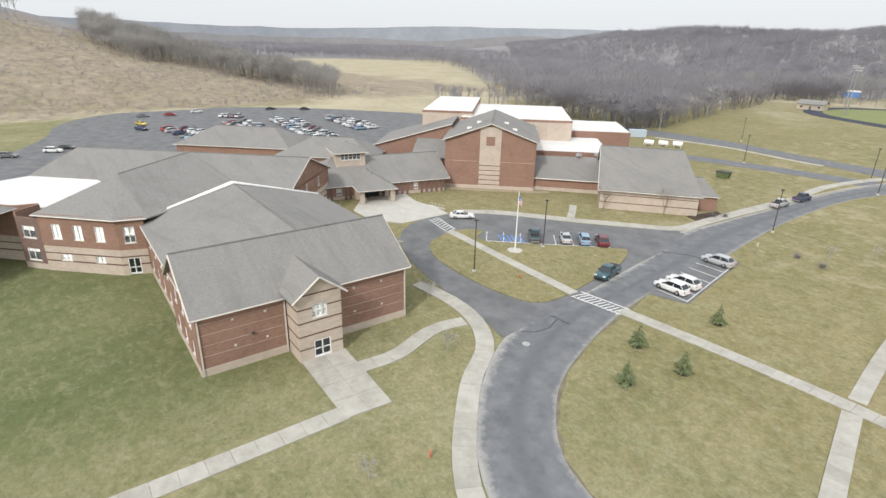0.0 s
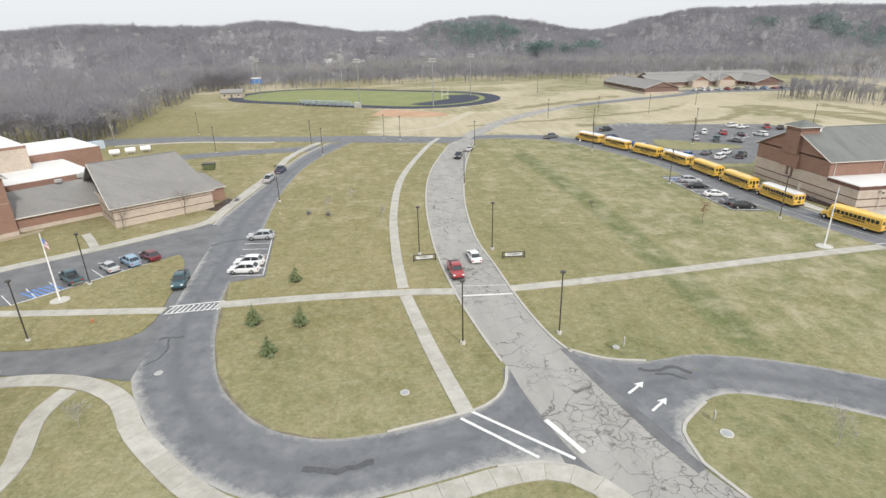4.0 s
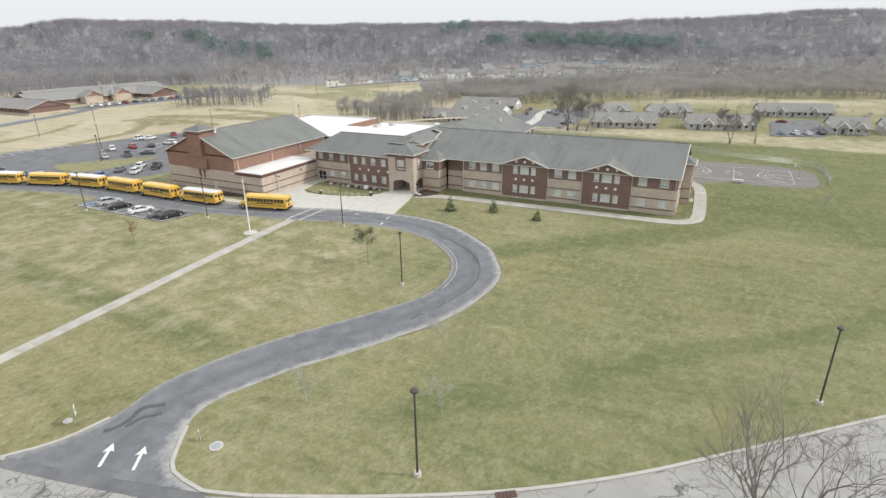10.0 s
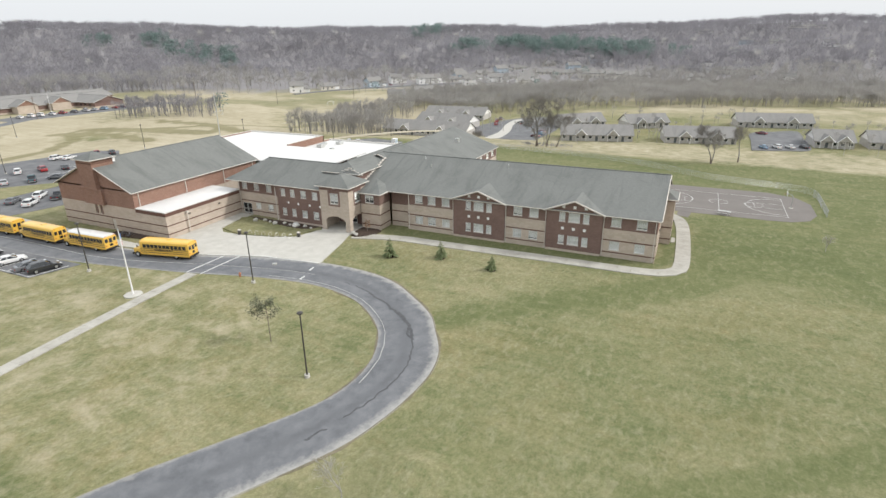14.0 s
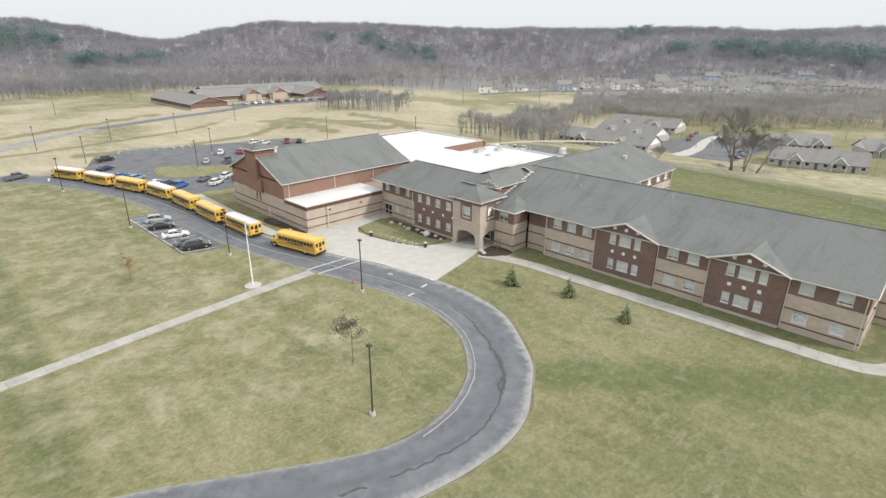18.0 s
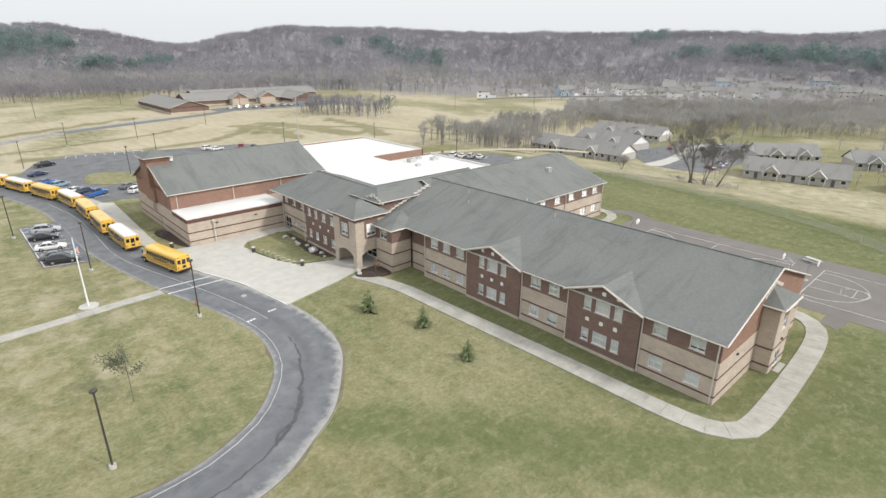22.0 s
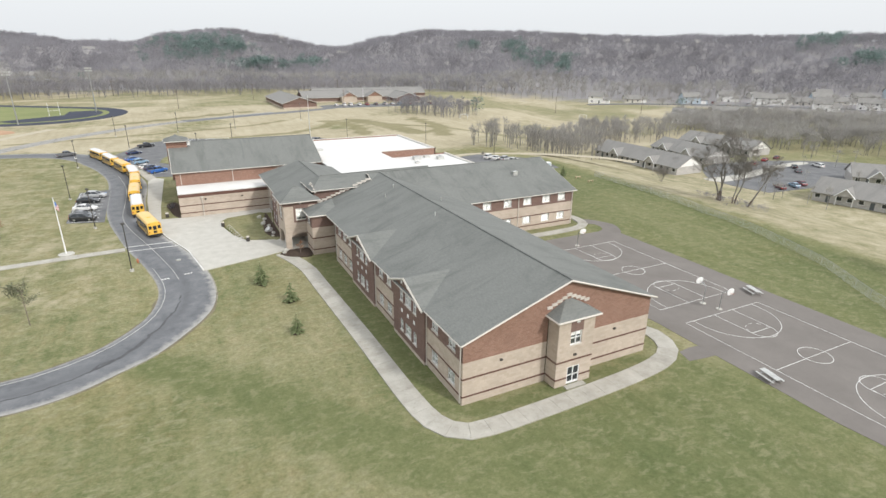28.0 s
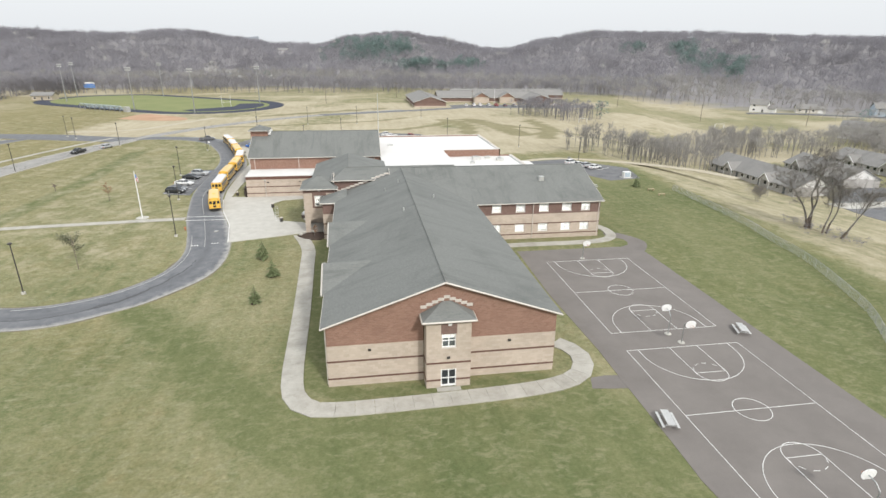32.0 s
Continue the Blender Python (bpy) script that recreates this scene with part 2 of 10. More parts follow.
    rag3 = maths(nt, "MULTIPLY_ADD", maths(nt, "SUBTRACT", noise_tex(nt, slanted((0.03, 0.12, 1), 0.5), 1.0, 6, 0.7), 0.5), 2.2, attr("scrub"))
    brown = ramp(nt, rag3, [(0.45, (0, 0, 0)), (1.0, (0.9, 0.9, 0.9))])
    col = mixc(nt, brown, col, ramp(nt, mid, [(0.35, (0.20, 0.165, 0.125)), (0.65, (0.34, 0.285, 0.22))]))
    keep = maths(nt, "SUBTRACT", 1.0, attr("field"))
    col = mixc(nt, mixc(nt, 1.0, wood, keep, "MULTIPLY"), col, litter)
    nt.links.new(col, b.inputs["Base Color"])
    b.inputs["Roughness"].default_value = 0.95
    b.inputs["Specular IOR Level"].default_value = 0.1
    bump(nt, b, small, 0.5, 0.08)
    return m


def cracked_mat(name, c0, c1, crack):
    """Old asphalt with wandering dark cracks."""
    m, nt, b = node_mat(name)
    v = coords(nt)
    warp = nt.nodes.new("ShaderNodeMix")
    warp.data_type = "VECTOR"
    wn_ = nt.nodes.new("ShaderNodeTexNoise")
    wn_.inputs["Scale"].default_value = 0.5
    wn_.inputs["Detail"].default_value = 4
    nt.links.new(v, wn_.inputs["Vector"])
    add = nt.nodes.new("ShaderNodeVectorMath")
    add.operation = "MULTIPLY_ADD"
    nt.links.new(wn_.outputs[1], add.inputs[0])
    add.inputs[1].default_value = (3.0, 3.0, 0)
    nt.links.new(v, add.inputs[2])
    vo = nt.nodes.new("ShaderNodeTexVoronoi")
    vo.feature = "DISTANCE_TO_EDGE"
    vo.inputs["Scale"].default_value = 0.30
    nt.links.new(add.outputs[0], vo.inputs["Vector"])
    vo2 = nt.nodes.new("ShaderNodeTexVoronoi")
    vo2.feature = "DISTANCE_TO_EDGE"
    vo2.inputs["Scale"].default_value = 0.9
    nt.links.new(add.outputs[0], vo2.inputs["Vector"])
    zone = noise_tex(nt, v, 0.09, 3, 0.6)
    zone2 = noise_tex(nt, v, 0.17, 2, 0.6)
    line1 = ramp(nt, vo.outputs[0], [(0.0, (1, 1, 1)), (0.022, (0, 0, 0))])
    line2 = ramp(nt, vo2.outputs[0], [(0.0, (1, 1, 1)), (0.05, (0, 0, 0))])
    line1 = mixc(nt, 1.0, line1, ramp(nt, zone2, [(0.40, (0.15, 0.15, 0.15)), (0.55, (1, 1, 1))]), "MULTIPLY")
    line2 = mixc(nt, 1.0, line2, ramp(nt, zone, [(0.50, (0, 0, 0)), (0.60, (1, 1, 1))]), "MULTIPLY")
    lines = mixc(nt, 1.0, line1, line2, "LIGHTEN")
    grain = noise_tex(nt, v, 25.0, 3, 0.7)
    broad = noise_tex(nt, coords(nt, (0.8, 0.25, 1)), 0.5, 5, 0.65)
    col = ramp(nt, maths(nt, "MULTIPLY_ADD", grain, 0.35, maths(nt, "MULTIPLY", broad, 0.65)), [(0.3, c0), (0.7, c1)])
    col = mixc(nt, lines, col, crack)
    nt.links.new(col, b.inputs["Base Color"])
    b.inputs["Roughness"].default_value = 0.9
    b.inputs["Specular IOR Level"].default_value = 0.25
    bump(nt, b, grain, 0.2, 0.01)
    return m


def glass_mat(name, tint=(0.94, 0.965, 0.965)):
    m, nt, b = node_mat(name)
    b.inputs["Base Color"].default_value = (*tint, 1)
    b.inputs["Roughness"].default_value = 0.04
    b.inputs["Transmission Weight"].default_value = 1.0
    b.inputs["IOR"].default_value = 1.45
    return m


def paint_mat(name, c):
    """Car paint: a clear coat over a plain colour, with road dust."""
    m, nt, b = node_mat(name)
    v = coords(nt)
    dust = noise_tex(nt, v, 2.5, 4, 0.7)
    lo = tuple(x * 0.92 + 0.012 for x in c)
    nt.links.new(ramp(nt, dust, [(0.35, c), (0.75, lo)]), b.inputs["Base Color"])
    b.inputs["Roughness"].default_value = 0.32
    b.inputs["Coat Weight"].default_value = 0.6
    b.inputs["Coat Roughness"].default_value = 0.08
    return m


def twig_mat(name, c0, c1, scale):
    """Bare twigs: light reaches them from both sides."""
    m, nt, b = node_mat(name)
    col = ramp(nt, noise_tex(nt, coords(nt), scale, 5, 0.7), [(0.36, c0), (0.64, c1)])
    mx = nt.nodes.new("ShaderNodeMixShader")
    df = nt.nodes.new("ShaderNodeBsdfDiffuse")
    tl = nt.nodes.new("ShaderNodeBsdfTranslucent")
    for n in (df, tl):
        nt.links.new(col, n.inputs["Color"])
    nt.links.new(df.outputs[0], mx.inputs[1])
    nt.links.new(tl.outputs[0], mx.inputs[2])
    mx.inputs[0].default_value = 0.5
    nt.links.new(mx.outputs[0], nt.nodes["Material Output"].inputs["Surface"])
    nt.nodes.remove(b)
    return m


def worn_road_mat(name, c0, c1):
    """Asphalt that pales and crumbles along its edges and is sealed dark down the middle; "across" runs 0 to 1 over the road."""
    m, nt, b = node_mat(name)
    v = coords(nt)
    at = nt.nodes.new("ShaderNodeAttribute")
    at.attribute_name = "across"
    u = at.outputs["Fac"]
    broad = noise_tex(nt, v, 0.45, 5, 0.65)
    rag = noise_tex(nt, v, 0.9, 6, 0.75)
    grain = noise_tex(nt, v, 18.0, 3, 0.7)
    f = maths(nt, "MULTIPLY_ADD", grain, 0.35, maths(nt, "MULTIPLY", broad, 0.65))
    col = ramp(nt, f, [(0.3, c0), (0.7, c1)])
    w = maths(nt, "MULTIPLY_ADD", maths(nt, "SUBTRACT", rag, 0.5), 0.34, u)
    seal = mixc(nt, 1.0, ramp(nt, w, [(0.36, (0, 0, 0)), (0.47, (0.7, 0.7, 0.7)), (0.52, (0.7, 0.7, 0.7)), (0.64, (0, 0, 0))]), ramp(nt, broad, [(0.40, (0, 0, 0)), (0.58, (1, 1, 1))]), "MULTIPLY")
    col = mixc(nt, seal, col, mixc(nt, rag, (0.070, 0.073, 0.080), (0.13, 0.134, 0.142)))
    pale = ramp(nt, w, [(0.0, (0.55, 0.55, 0.55)), (0.07, (0, 0, 0)), (0.86, (0, 0, 0)), (0.99, (0.9, 0.9, 0.9))])
    col = mixc(nt, pale, col, mixc(nt, grain, (0.27, 0.265, 0.25), (0.45, 0.44, 0.415)))
    nt.links.new(col, b.inputs["Base Color"])
    b.inputs["Roughness"].default_value = 0.92
    b.inputs["Specular IOR Level"].default_value = 0.3
    bump(nt, b, grain, 0.15, 0.01)
    return m


TURF = ground_mat()
BUS_ROAD = worn_road_mat("bus_road_asphalt", (0.096, 0.101, 0.109), (0.218, 0.223, 0.232))
# aerial haze is mixed into these two backdrop colours as pale blue-grey
HAZY_HILL = speckled("hazy_distant_wood", (0.26, 0.285, 0.32), (0.36, 0.385, 0.42), 0.006, 0.03, 1.0, bumpy=0)
HAZY_WOOD = speckled("hazy_leafless_wood", (0.225, 0.225, 0.235), (0.325, 0.32, 0.325), 0.01, 0.05, 1.0, bumpy=0)
ASPHALT = speckled("asphalt", (0.088, 0.091, 0.097), (0.214, 0.215, 0.217), 0.28, 14.0, 0.9, bumpy=0.15)
ASPHALT_WORN = speckled("worn_asphalt", (0.096, 0.101, 0.109), (0.218, 0.223, 0.232), 0.45, 18.0, 0.9, bumpy=0.15)
ASPHALT_OLD = cracked_mat("cracked_asphalt", (0.262, 0.254, 0.236), (0.36, 0.35, 0.328), (0.095, 0.09, 0.085))
COURT_TOP = speckled("court_surface", (0.150, 0.136, 0.125), (0.215, 0.197, 0.181), 0.2, 16.0, 0.9, bumpy=0.1)
CONCRETE = speckled("concrete", (0.40, 0.385, 0.345), (0.54, 0.525, 0.48), 0.5, 12.0, 0.9, bumpy=0.1)
KERB = speckled("kerb_concrete", (0.34, 0.325, 0.295), (0.48, 0.46, 0.42), 0.8, 14.0, 0.9, bumpy=0.1)
BRICK = brick_mat("red_brick", (0.262, 0.155, 0.117), (0.318, 0.193, 0.148), (0.36, 0.26, 0.21))
# real dark brick, and red brick with a wall's shade put into its colour
BRICK_DARK_SHADED = brick_mat("dark_and_shaded_brick", (0.188, 0.125, 0.106), (0.228, 0.152, 0.131), (0.243, 0.178, 0.154))
BLOCK = brick_mat("tan_block", (0.495, 0.418, 0.345), (0.56, 0.480, 0.404), (0.47, 0.402, 0.34), 0.6, 0.3)
BAND = speckled("dark_band", (0.11, 0.060, 0.048), (0.16, 0.09, 0.07), 2.0, 20.0)
SHINGLE = shingle_mat("grey_shingle", (0.152, 0.158, 0.149), (0.212, 0.219, 0.207), (0.098, 0.104, 0.098))
SHINGLE_CROSS = shingle_mat("grey_cross_shingle", (0.152, 0.158, 0.149), (0.212, 0.219, 0.207), (0.098, 0.104, 0.098), (0.55, 0.09, 0.05))
ROOF_HS = shingle_mat("brown_grey_roof", (0.195, 0.188, 0.178), (0.275, 0.266, 0.254), (0.165, 0.16, 0.152))
MEMBRANE = speckled("white_membrane", (0.58, 0.572, 0.55), (0.735, 0.727, 0.705), 0.15, 8.0, 0.7, bumpy=0.0)
TRIM = speckled("cream_trim", (0.50, 0.46, 0.41), (0.64, 0.60, 0.55), 1.0, 10.0, 0.7, bumpy=0.0)
WHITE = plain("white_paint", (0.78, 0.78, 0.77), 0.55)
LINE = speckled("line_paint", (0.52, 0.52, 0.50), (0.78, 0.78, 0.76), 0.7, 9.0, 0.8, bumpy=0.0)
LINE_FADED = speckled("faded_line_paint", (0.30, 0.30, 0.29), (0.52, 0.52, 0.50), 0.9, 9.0, 0.8, bumpy=0.0)
LINE_BLUE = speckled("blue_line_paint", (0.08, 0.18, 0.42), (0.16, 0.28, 0.55), 0.8, 9.0, 0.8, bumpy=0.0)
# blind white, kept bright to imitate sky reflected in the panes as well
BLIND = plain("sky_pale_blind", (0.84, 0.83, 0.80), 0.8)
# an unlit room's darkness as a colour; also the dark of far doors
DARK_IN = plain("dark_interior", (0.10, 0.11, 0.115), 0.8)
GLASS = glass_mat("window_glass")
POLE_DARK = plain("bronze_pole", (0.075, 0.069, 0.063), 0.5, 0.3)
STEEL = plain("galvanised_steel", (0.45, 0.46, 0.46), 0.4, 0.8)
ALU = plain("pale_aluminium", (0.62, 0.62, 0.60), 0.45, 0.6)
BUS_YELLOW = paint_mat("school_bus_yellow", (0.80, 0.49, 0.075))
BLACK = plain("black_trim", (0.02, 0.02, 0.022), 0.5)
RUBBER = plain("tyre_rubber", (0.022, 0.022, 0.024), 0.9, 0, 0.2)
CAR_GLASS = plain("tinted_car_glass", (0.02, 0.025, 0.03), 0.06, 0, 0.8)
LAMP_RED = plain("tail_lamp_red", (0.45, 0.02, 0.02), 0.25)
LAMP_CLEAR = plain("head_lamp", (0.70, 0.72, 0.74), 0.2)
BARK = speckled("bark", (0.13, 0.105, 0.088), (0.24, 0.20, 0.17), 3.0, 20.0, 0.95)
# twig grey lifted towards blue: the hill woods' haze is in the colour
TWIG = twig_mat("bare_twigs_hazed", (0.262, 0.253, 0.268), (0.368, 0.357, 0.378), 0.012)
TWIG_LIGHT = twig_mat("grey_twigs", (0.310, 0.298, 0.282), (0.435, 0.420, 0.398), 0.03)
TWIG_PALE = twig_mat("pale_twigs", (0.48, 0.46, 0.43), (0.62, 0.60, 0.57), 0.05)
NEEDLE = twig_mat("spruce_needles", (0.170, 0.215, 0.105), (0.320, 0.360, 0.200), 3.0)
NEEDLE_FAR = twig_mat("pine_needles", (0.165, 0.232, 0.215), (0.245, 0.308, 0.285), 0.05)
SCUFF = speckled("scuffed_earth", (0.26, 0.215, 0.15), (0.42, 0.36, 0.26), 0.9, 6.0, 0.95)
EDGE_SOIL = speckled("edge_soil", (0.105, 0.092, 0.066), (0.24, 0.212, 0.145), 0.7, 6.0, 0.95)
EDGE_DUST = speckled("edge_dust", (0.17, 0.165, 0.12), (0.36, 0.335, 0.27), 0.5, 5.0, 0.95)
MULCH = speckled("mulch", (0.045, 0.032, 0.025), (0.09, 0.065, 0.05), 1.5, 14.0, 0.95)
GRAVEL = speckled("pale_gravel", (0.37, 0.33, 0.25), (0.48, 0.43, 0.33), 0.3, 6.0, 0.95)
DIRT = speckled("bare_dirt", (0.34, 0.20, 0.12), (0.50, 0.34, 0.23), 0.08, 2.0, 0.95)
PATCH_TAR = speckled("sealed_crack", (0.055, 0.057, 0.061), (0.120, 0.122, 0.127), 2.0, 14.0, 0.75)
TRACK = speckled("running_track", (0.030, 0.035, 0.055), (0.055, 0.062, 0.085), 0.1, 6.0, 0.9)

# ---- building helpers ----
def smooth01(a, b, x):
    t = min(1.0, max(0.0, (x - a) / (b - a)))
    return t * t * (3 - 2 * t)


def dip(x, y):
    """The shallow hollow in the lawns under the bus loop's bend."""
    if not (-12 < x < 74 and -30 < y < 66):
        return 0.0
    d = off_line(x, y, MAIN_E[1:11])
    if off_line(x, y, MAIN_W[1:11]) < d:
        return 0.0
    return -1.15 * smooth01(74, 52, x) * smooth01(66, 36, y) * smooth01(-30, 5, y) * smooth01(4.5, 16, d) * smooth01(-12, 4, x)


class Shape:
    """Vertices and faces of one mesh, gathered before it is linked."""

    def __init__(self):
        self.v, self.f = [], []

    def add(self, verts, faces):
        n = len(self.v)
        self.v.extend(tuple(p) for p in verts)
        self.f.extend(tuple(i + n for i in face) for face in faces)
        return self

    def hexa(self, low, high):
        """A solid between two four-cornered rings in the same order."""
        return self.add([*low, *high], [(3, 2, 1, 0), (4, 5, 6, 7), (0, 1, 5, 4), (1, 2, 6, 5), (2, 3, 7, 6), (3, 0, 4, 7)])

    def box(self, x0, y0, z0, x1, y1, z1):
        ring = ((x0, y0), (x1, y0), (x1, y1), (x0, y1))
        return self.hexa([(x, y, z0) for x, y in ring], [(x, y, z1) for x, y in ring])

    def boxf(self, fr, u0, w0, z0, u1, w1, z1):
        """A box in the frame fr (origin and heading)."""
        ring = [fr.at(u, w) for u, w in ((u0, w0), (u1, w0), (u1, w1), (u0, w1))]
        return self.hexa([(x, y, z0) for x, y in ring], [(x, y, z1) for x, y in ring])

    def prism(self, poly, z0, z1):
        n = len(poly)
        faces = [tuple(range(n - 1, -1, -1)), tuple(range(n, 2 * n))]
        faces += [(i, (i + 1) % n, n + (i + 1) % n, n + i) for i in range(n)]
        return self.add([(x, y, z0 + dip(x, y)) for x, y in poly] + [(x, y, z1 + dip(x, y)) for x, y in poly], faces)

    def slab(self, poly, thick):
        """A planar polygon in space, given thickness downwards."""
        n = len(poly)
        faces = [tuple(range(n)), tuple(range(2 * n - 1, n - 1, -1))]
        faces += [((i + 1) % n, i, n + i, n + (i + 1) % n) for i in range(n)]
        return self.add([*poly, *((x, y, z - thick) for x, y, z in poly)], faces)

    def tube(self, a, b, r0, r1, n=6, caps=True):
        a, b = Vector(a), Vector(b)
        d = (b - a).normalized()
        s = d.cross(Vector((0, 0, 1)) if abs(d.z) < 0.9 else Vector((1, 0, 0))).normalized()
        t = d.cross(s)
        ring = [(math.cos(2 * math.pi * i / n), math.sin(2 * math.pi * i / n)) for i in range(n)]
        verts = [a + s * (c * r0) + t * (q * r0) for c, q in ring] + [b + s * (c * r1) + t * (q * r1) for c, q in ring]
        faces = [(i, (i + 1) % n, n + (i + 1) % n, n + i) for i in range(n)]
        if caps:
            faces += [tuple(range(n - 1, -1, -1)), tuple(range(n, 2 * n))]
        return self.add(verts, faces)

    def grid(self, fr, us, zs, cells, w0, w1):
        """One solid from the filled cells (i, j) of a grid standing in the frame fr; neighbours share corners."""
        ids = {}

        def vid(i, j, k):
            if (i, j, k) not in ids:
                ids[i, j, k] = len(self.v)
                self.v.append(fr.at3(us[i], (w0, w1)[k], zs[j]))
            return ids[i, j, k]

        for i, j in cells:
            q = [(i, j), (i + 1, j), (i + 1, j + 1), (i, j + 1)]
            self.f.append(tuple(vid(*p, 0) for p in q))
            self.f.append(tuple(vid(*p, 1) for p in q[::-1]))
            for n, nb in enumerate(((i, j - 1), (i + 1, j), (i, j + 1), (i - 1, j))):
                if nb not in cells:
                    p, r = q[n], q[(n + 1) % 4]
                    self.f.append((vid(*r, 0), vid(*p, 0), vid(*p, 1), vid(*r, 1)))
        return self

    def mesh(self, name, mat):
        me = bpy.data.meshes.new(name)
        me.from_pydata(self.v, [], self.f)
        for mt in mat if isinstance(mat, (list, tuple)) else [mat]:
            me.materials.append(mt)
        me.update()
        return me


class Frame2:
    """A plan frame: origin, and u along the heading, w to its left."""

    def __init__(self, ox, oy, degrees=0.0):
        self.o = (ox, oy)
        self.c, self.s = math.cos(radians(degrees)), math.sin(radians(degrees))

    def at(self, u, w):
        return self.o[0] + u * self.c - w * self.s, self.o[1] + u * self.s + w * self.c

    def at3(self, u, w, z):
        return (*self.at(u, w), z)

    def sub(self, u, w, degrees=0.0):
        f = Frame2(*self.at(u, w))
        a = math.atan2(self.s, self.c) + radians(degrees)
        f.c, f.s = math.cos(a), math.sin(a)
        return f


def between(p0, p1):
    """The frame of a wall from p0 to p1; outside is to the right, at negative w."""
    return Frame2(*p0, math.degrees(math.atan2(p1[1] - p0[1], p1[0] - p0[0]))), math.dist(p0, p1)


def thing(name, x, y, z=0.0, label="", category="", group="", kind=""):
    ob = new(name)
    ob.location = (x, y, z)
    ob.empty_display_size = 0.3
    return tagged(ob, label, category, group, kind)


def part(name, sh, mat, parent, label="", smooth=False):
    """Links a shape as one mesh under a thing or a part; its numbers are in the world's frame."""
    me = sh if isinstance(sh, bpy.types.Mesh) else sh.mesh(name, mat)
    if smooth:
        me.polygons.foreach_set("use_smooth", [True] * len(me.polygons))
    ob = new(name, me)
    if parent is not None:
        ob.parent = parent
        if parent.parent is None:
            ob.matrix_parent_inverse = Matrix.Translation(-parent.location)
    if label:
        ob["label"] = label
    return ob


def single(name, sh, mat, label, category="", group="", kind="", smooth=False):
    """A thing of one mesh."""
    return tagged(part(name, sh, mat, None, smooth=smooth), label, category, group, kind)


def spline(pts, step=1.5):
    """A smooth line through plan points, sampled evenly."""
    out = []
    for i in range(len(pts) - 1):
        p0, p1, p2, p3 = pts[max(i - 1, 0)], pts[i], pts[i + 1], pts[min(i + 2, len(pts) - 1)]
        n = max(2, int(math.dist(p1, p2) / step))
        for k in range(n):
            t = k / n
            out.append(tuple(0.5 * (2 * b + (c - a) * t + (2 * a - 5 * b + 4 * c - d) * t * t + (3 * b - a - 3 * c + d) * t**3) for a, b, c, d in zip(p0, p1, p2, p3)))
    return [*out, tuple(pts[-1])]


def evenly(line, n):
    """n points at even distances along a line."""
    d = [0.0]
    for a, b in zip(line, line[1:]):
        d.append(d[-1] + math.dist(a, b))
    out, j = [], 0
    for k in range(n):
        s = d[-1] * k / (n - 1)
        while j < len(d) - 2 and d[j + 1] < s:
            j += 1
        t = (s - d[j]) / max(d[j + 1] - d[j], 1e-9)
        out.append(tuple(a + (b - a) * t for a, b in zip(line[j], line[j + 1])))
    return out


def offset(line, d):
    """A line beside another, d metres to its left."""
    out = []
    for i, p in enumerate(line):
        a, b = line[max(i - 1, 0)], line[min(i + 1, len(line) - 1)]
        l = max(math.dist(a, b), 1e-6)
        out.append((p[0] - (b[1] - a[1]) / l * d, p[1] + (b[0] - a[0]) / l * d))
    return out


def strip(left, right, z0, z1):
    """A solid band between two lines of the same number of points."""
    sh, n = Shape(), len(left)
    v = [(x, y, z + dip(x, y)) for z in (z1, z0) for side in (left, right) for x, y in side]
    f = []
    for i in range(n - 1):
        f.append((i, n + i, n + i + 1, i + 1))
        f.append((2 * n + i, i, i + 1, 2 * n + i + 1))
        f.append((n + i, 3 * n + i, 3 * n + i + 1, n + i + 1))
    f += [(0, 2 * n, 3 * n, n), (n - 1, 2 * n - 1, 4 * n - 1, 3 * n - 1)]
    return sh.add(v, f)


# ---- the lie of the land ----
# the two edges of the main road
MAIN_E = [(150, -170), (84, -92), (38, -38), (19.9, -17.1), (8.6, -4.6), (2.5, 2.5), (-3.1, 10.4), (-8.0, 19.2), (-12.0, 27.5), (-14.6, 34), (-16.6, 42), (-18.4, 49.5), (-19.8, 54.2), (-20.9, 63), (-21.6, 75), (-22.3, 90), (-20.1, 115), (-14.2, 148), (-5.7, 182), (10, 211), (32, 238), (62, 262), (110, 285)]
MAIN_W = [(140, -174), (74, -94), (27, -39), (8.9, -15.3), (4.0, -10.0), (-2.5, -2.5), (-8.5, 6.0), (-13.8, 15), (-17.9, 23.5), (-20.8, 29), (-23.4, 34), (-25.3, 42), (-26.3, 49), (-27.7, 57.4), (-29.0, 68.8), (-29.8, 87), (-28.4, 115.4), (-24.0, 144), (-14.5, 178), (2, 211), (26, 242), (58, 268), (106, 292)]
RIDGE = ((-180, 1.0), (-110, 1.0), (-94, 0.2), (-76, -0.6), (-48, -0.6), (-40, 0.2), (-34, 1.0), (-28, 1.45), (-20, 1.35), (-12, 1.75), (-8, 1.4), (-4, 0.85), (0, 0.65), (4, 1.6), (8, 2.0),
         (12, 1.4), (16, 0.7), (19, 0.5), (24, 1.5), (28, 2.1), (33, 2.0), (37, 2.05), (44, 1.75), (52, 1.6), (60, 1.4), (68, 1.6), (76, 1.45), (88, 1.6), (96, 1.8), (125, 1.7), (180, 1.0))


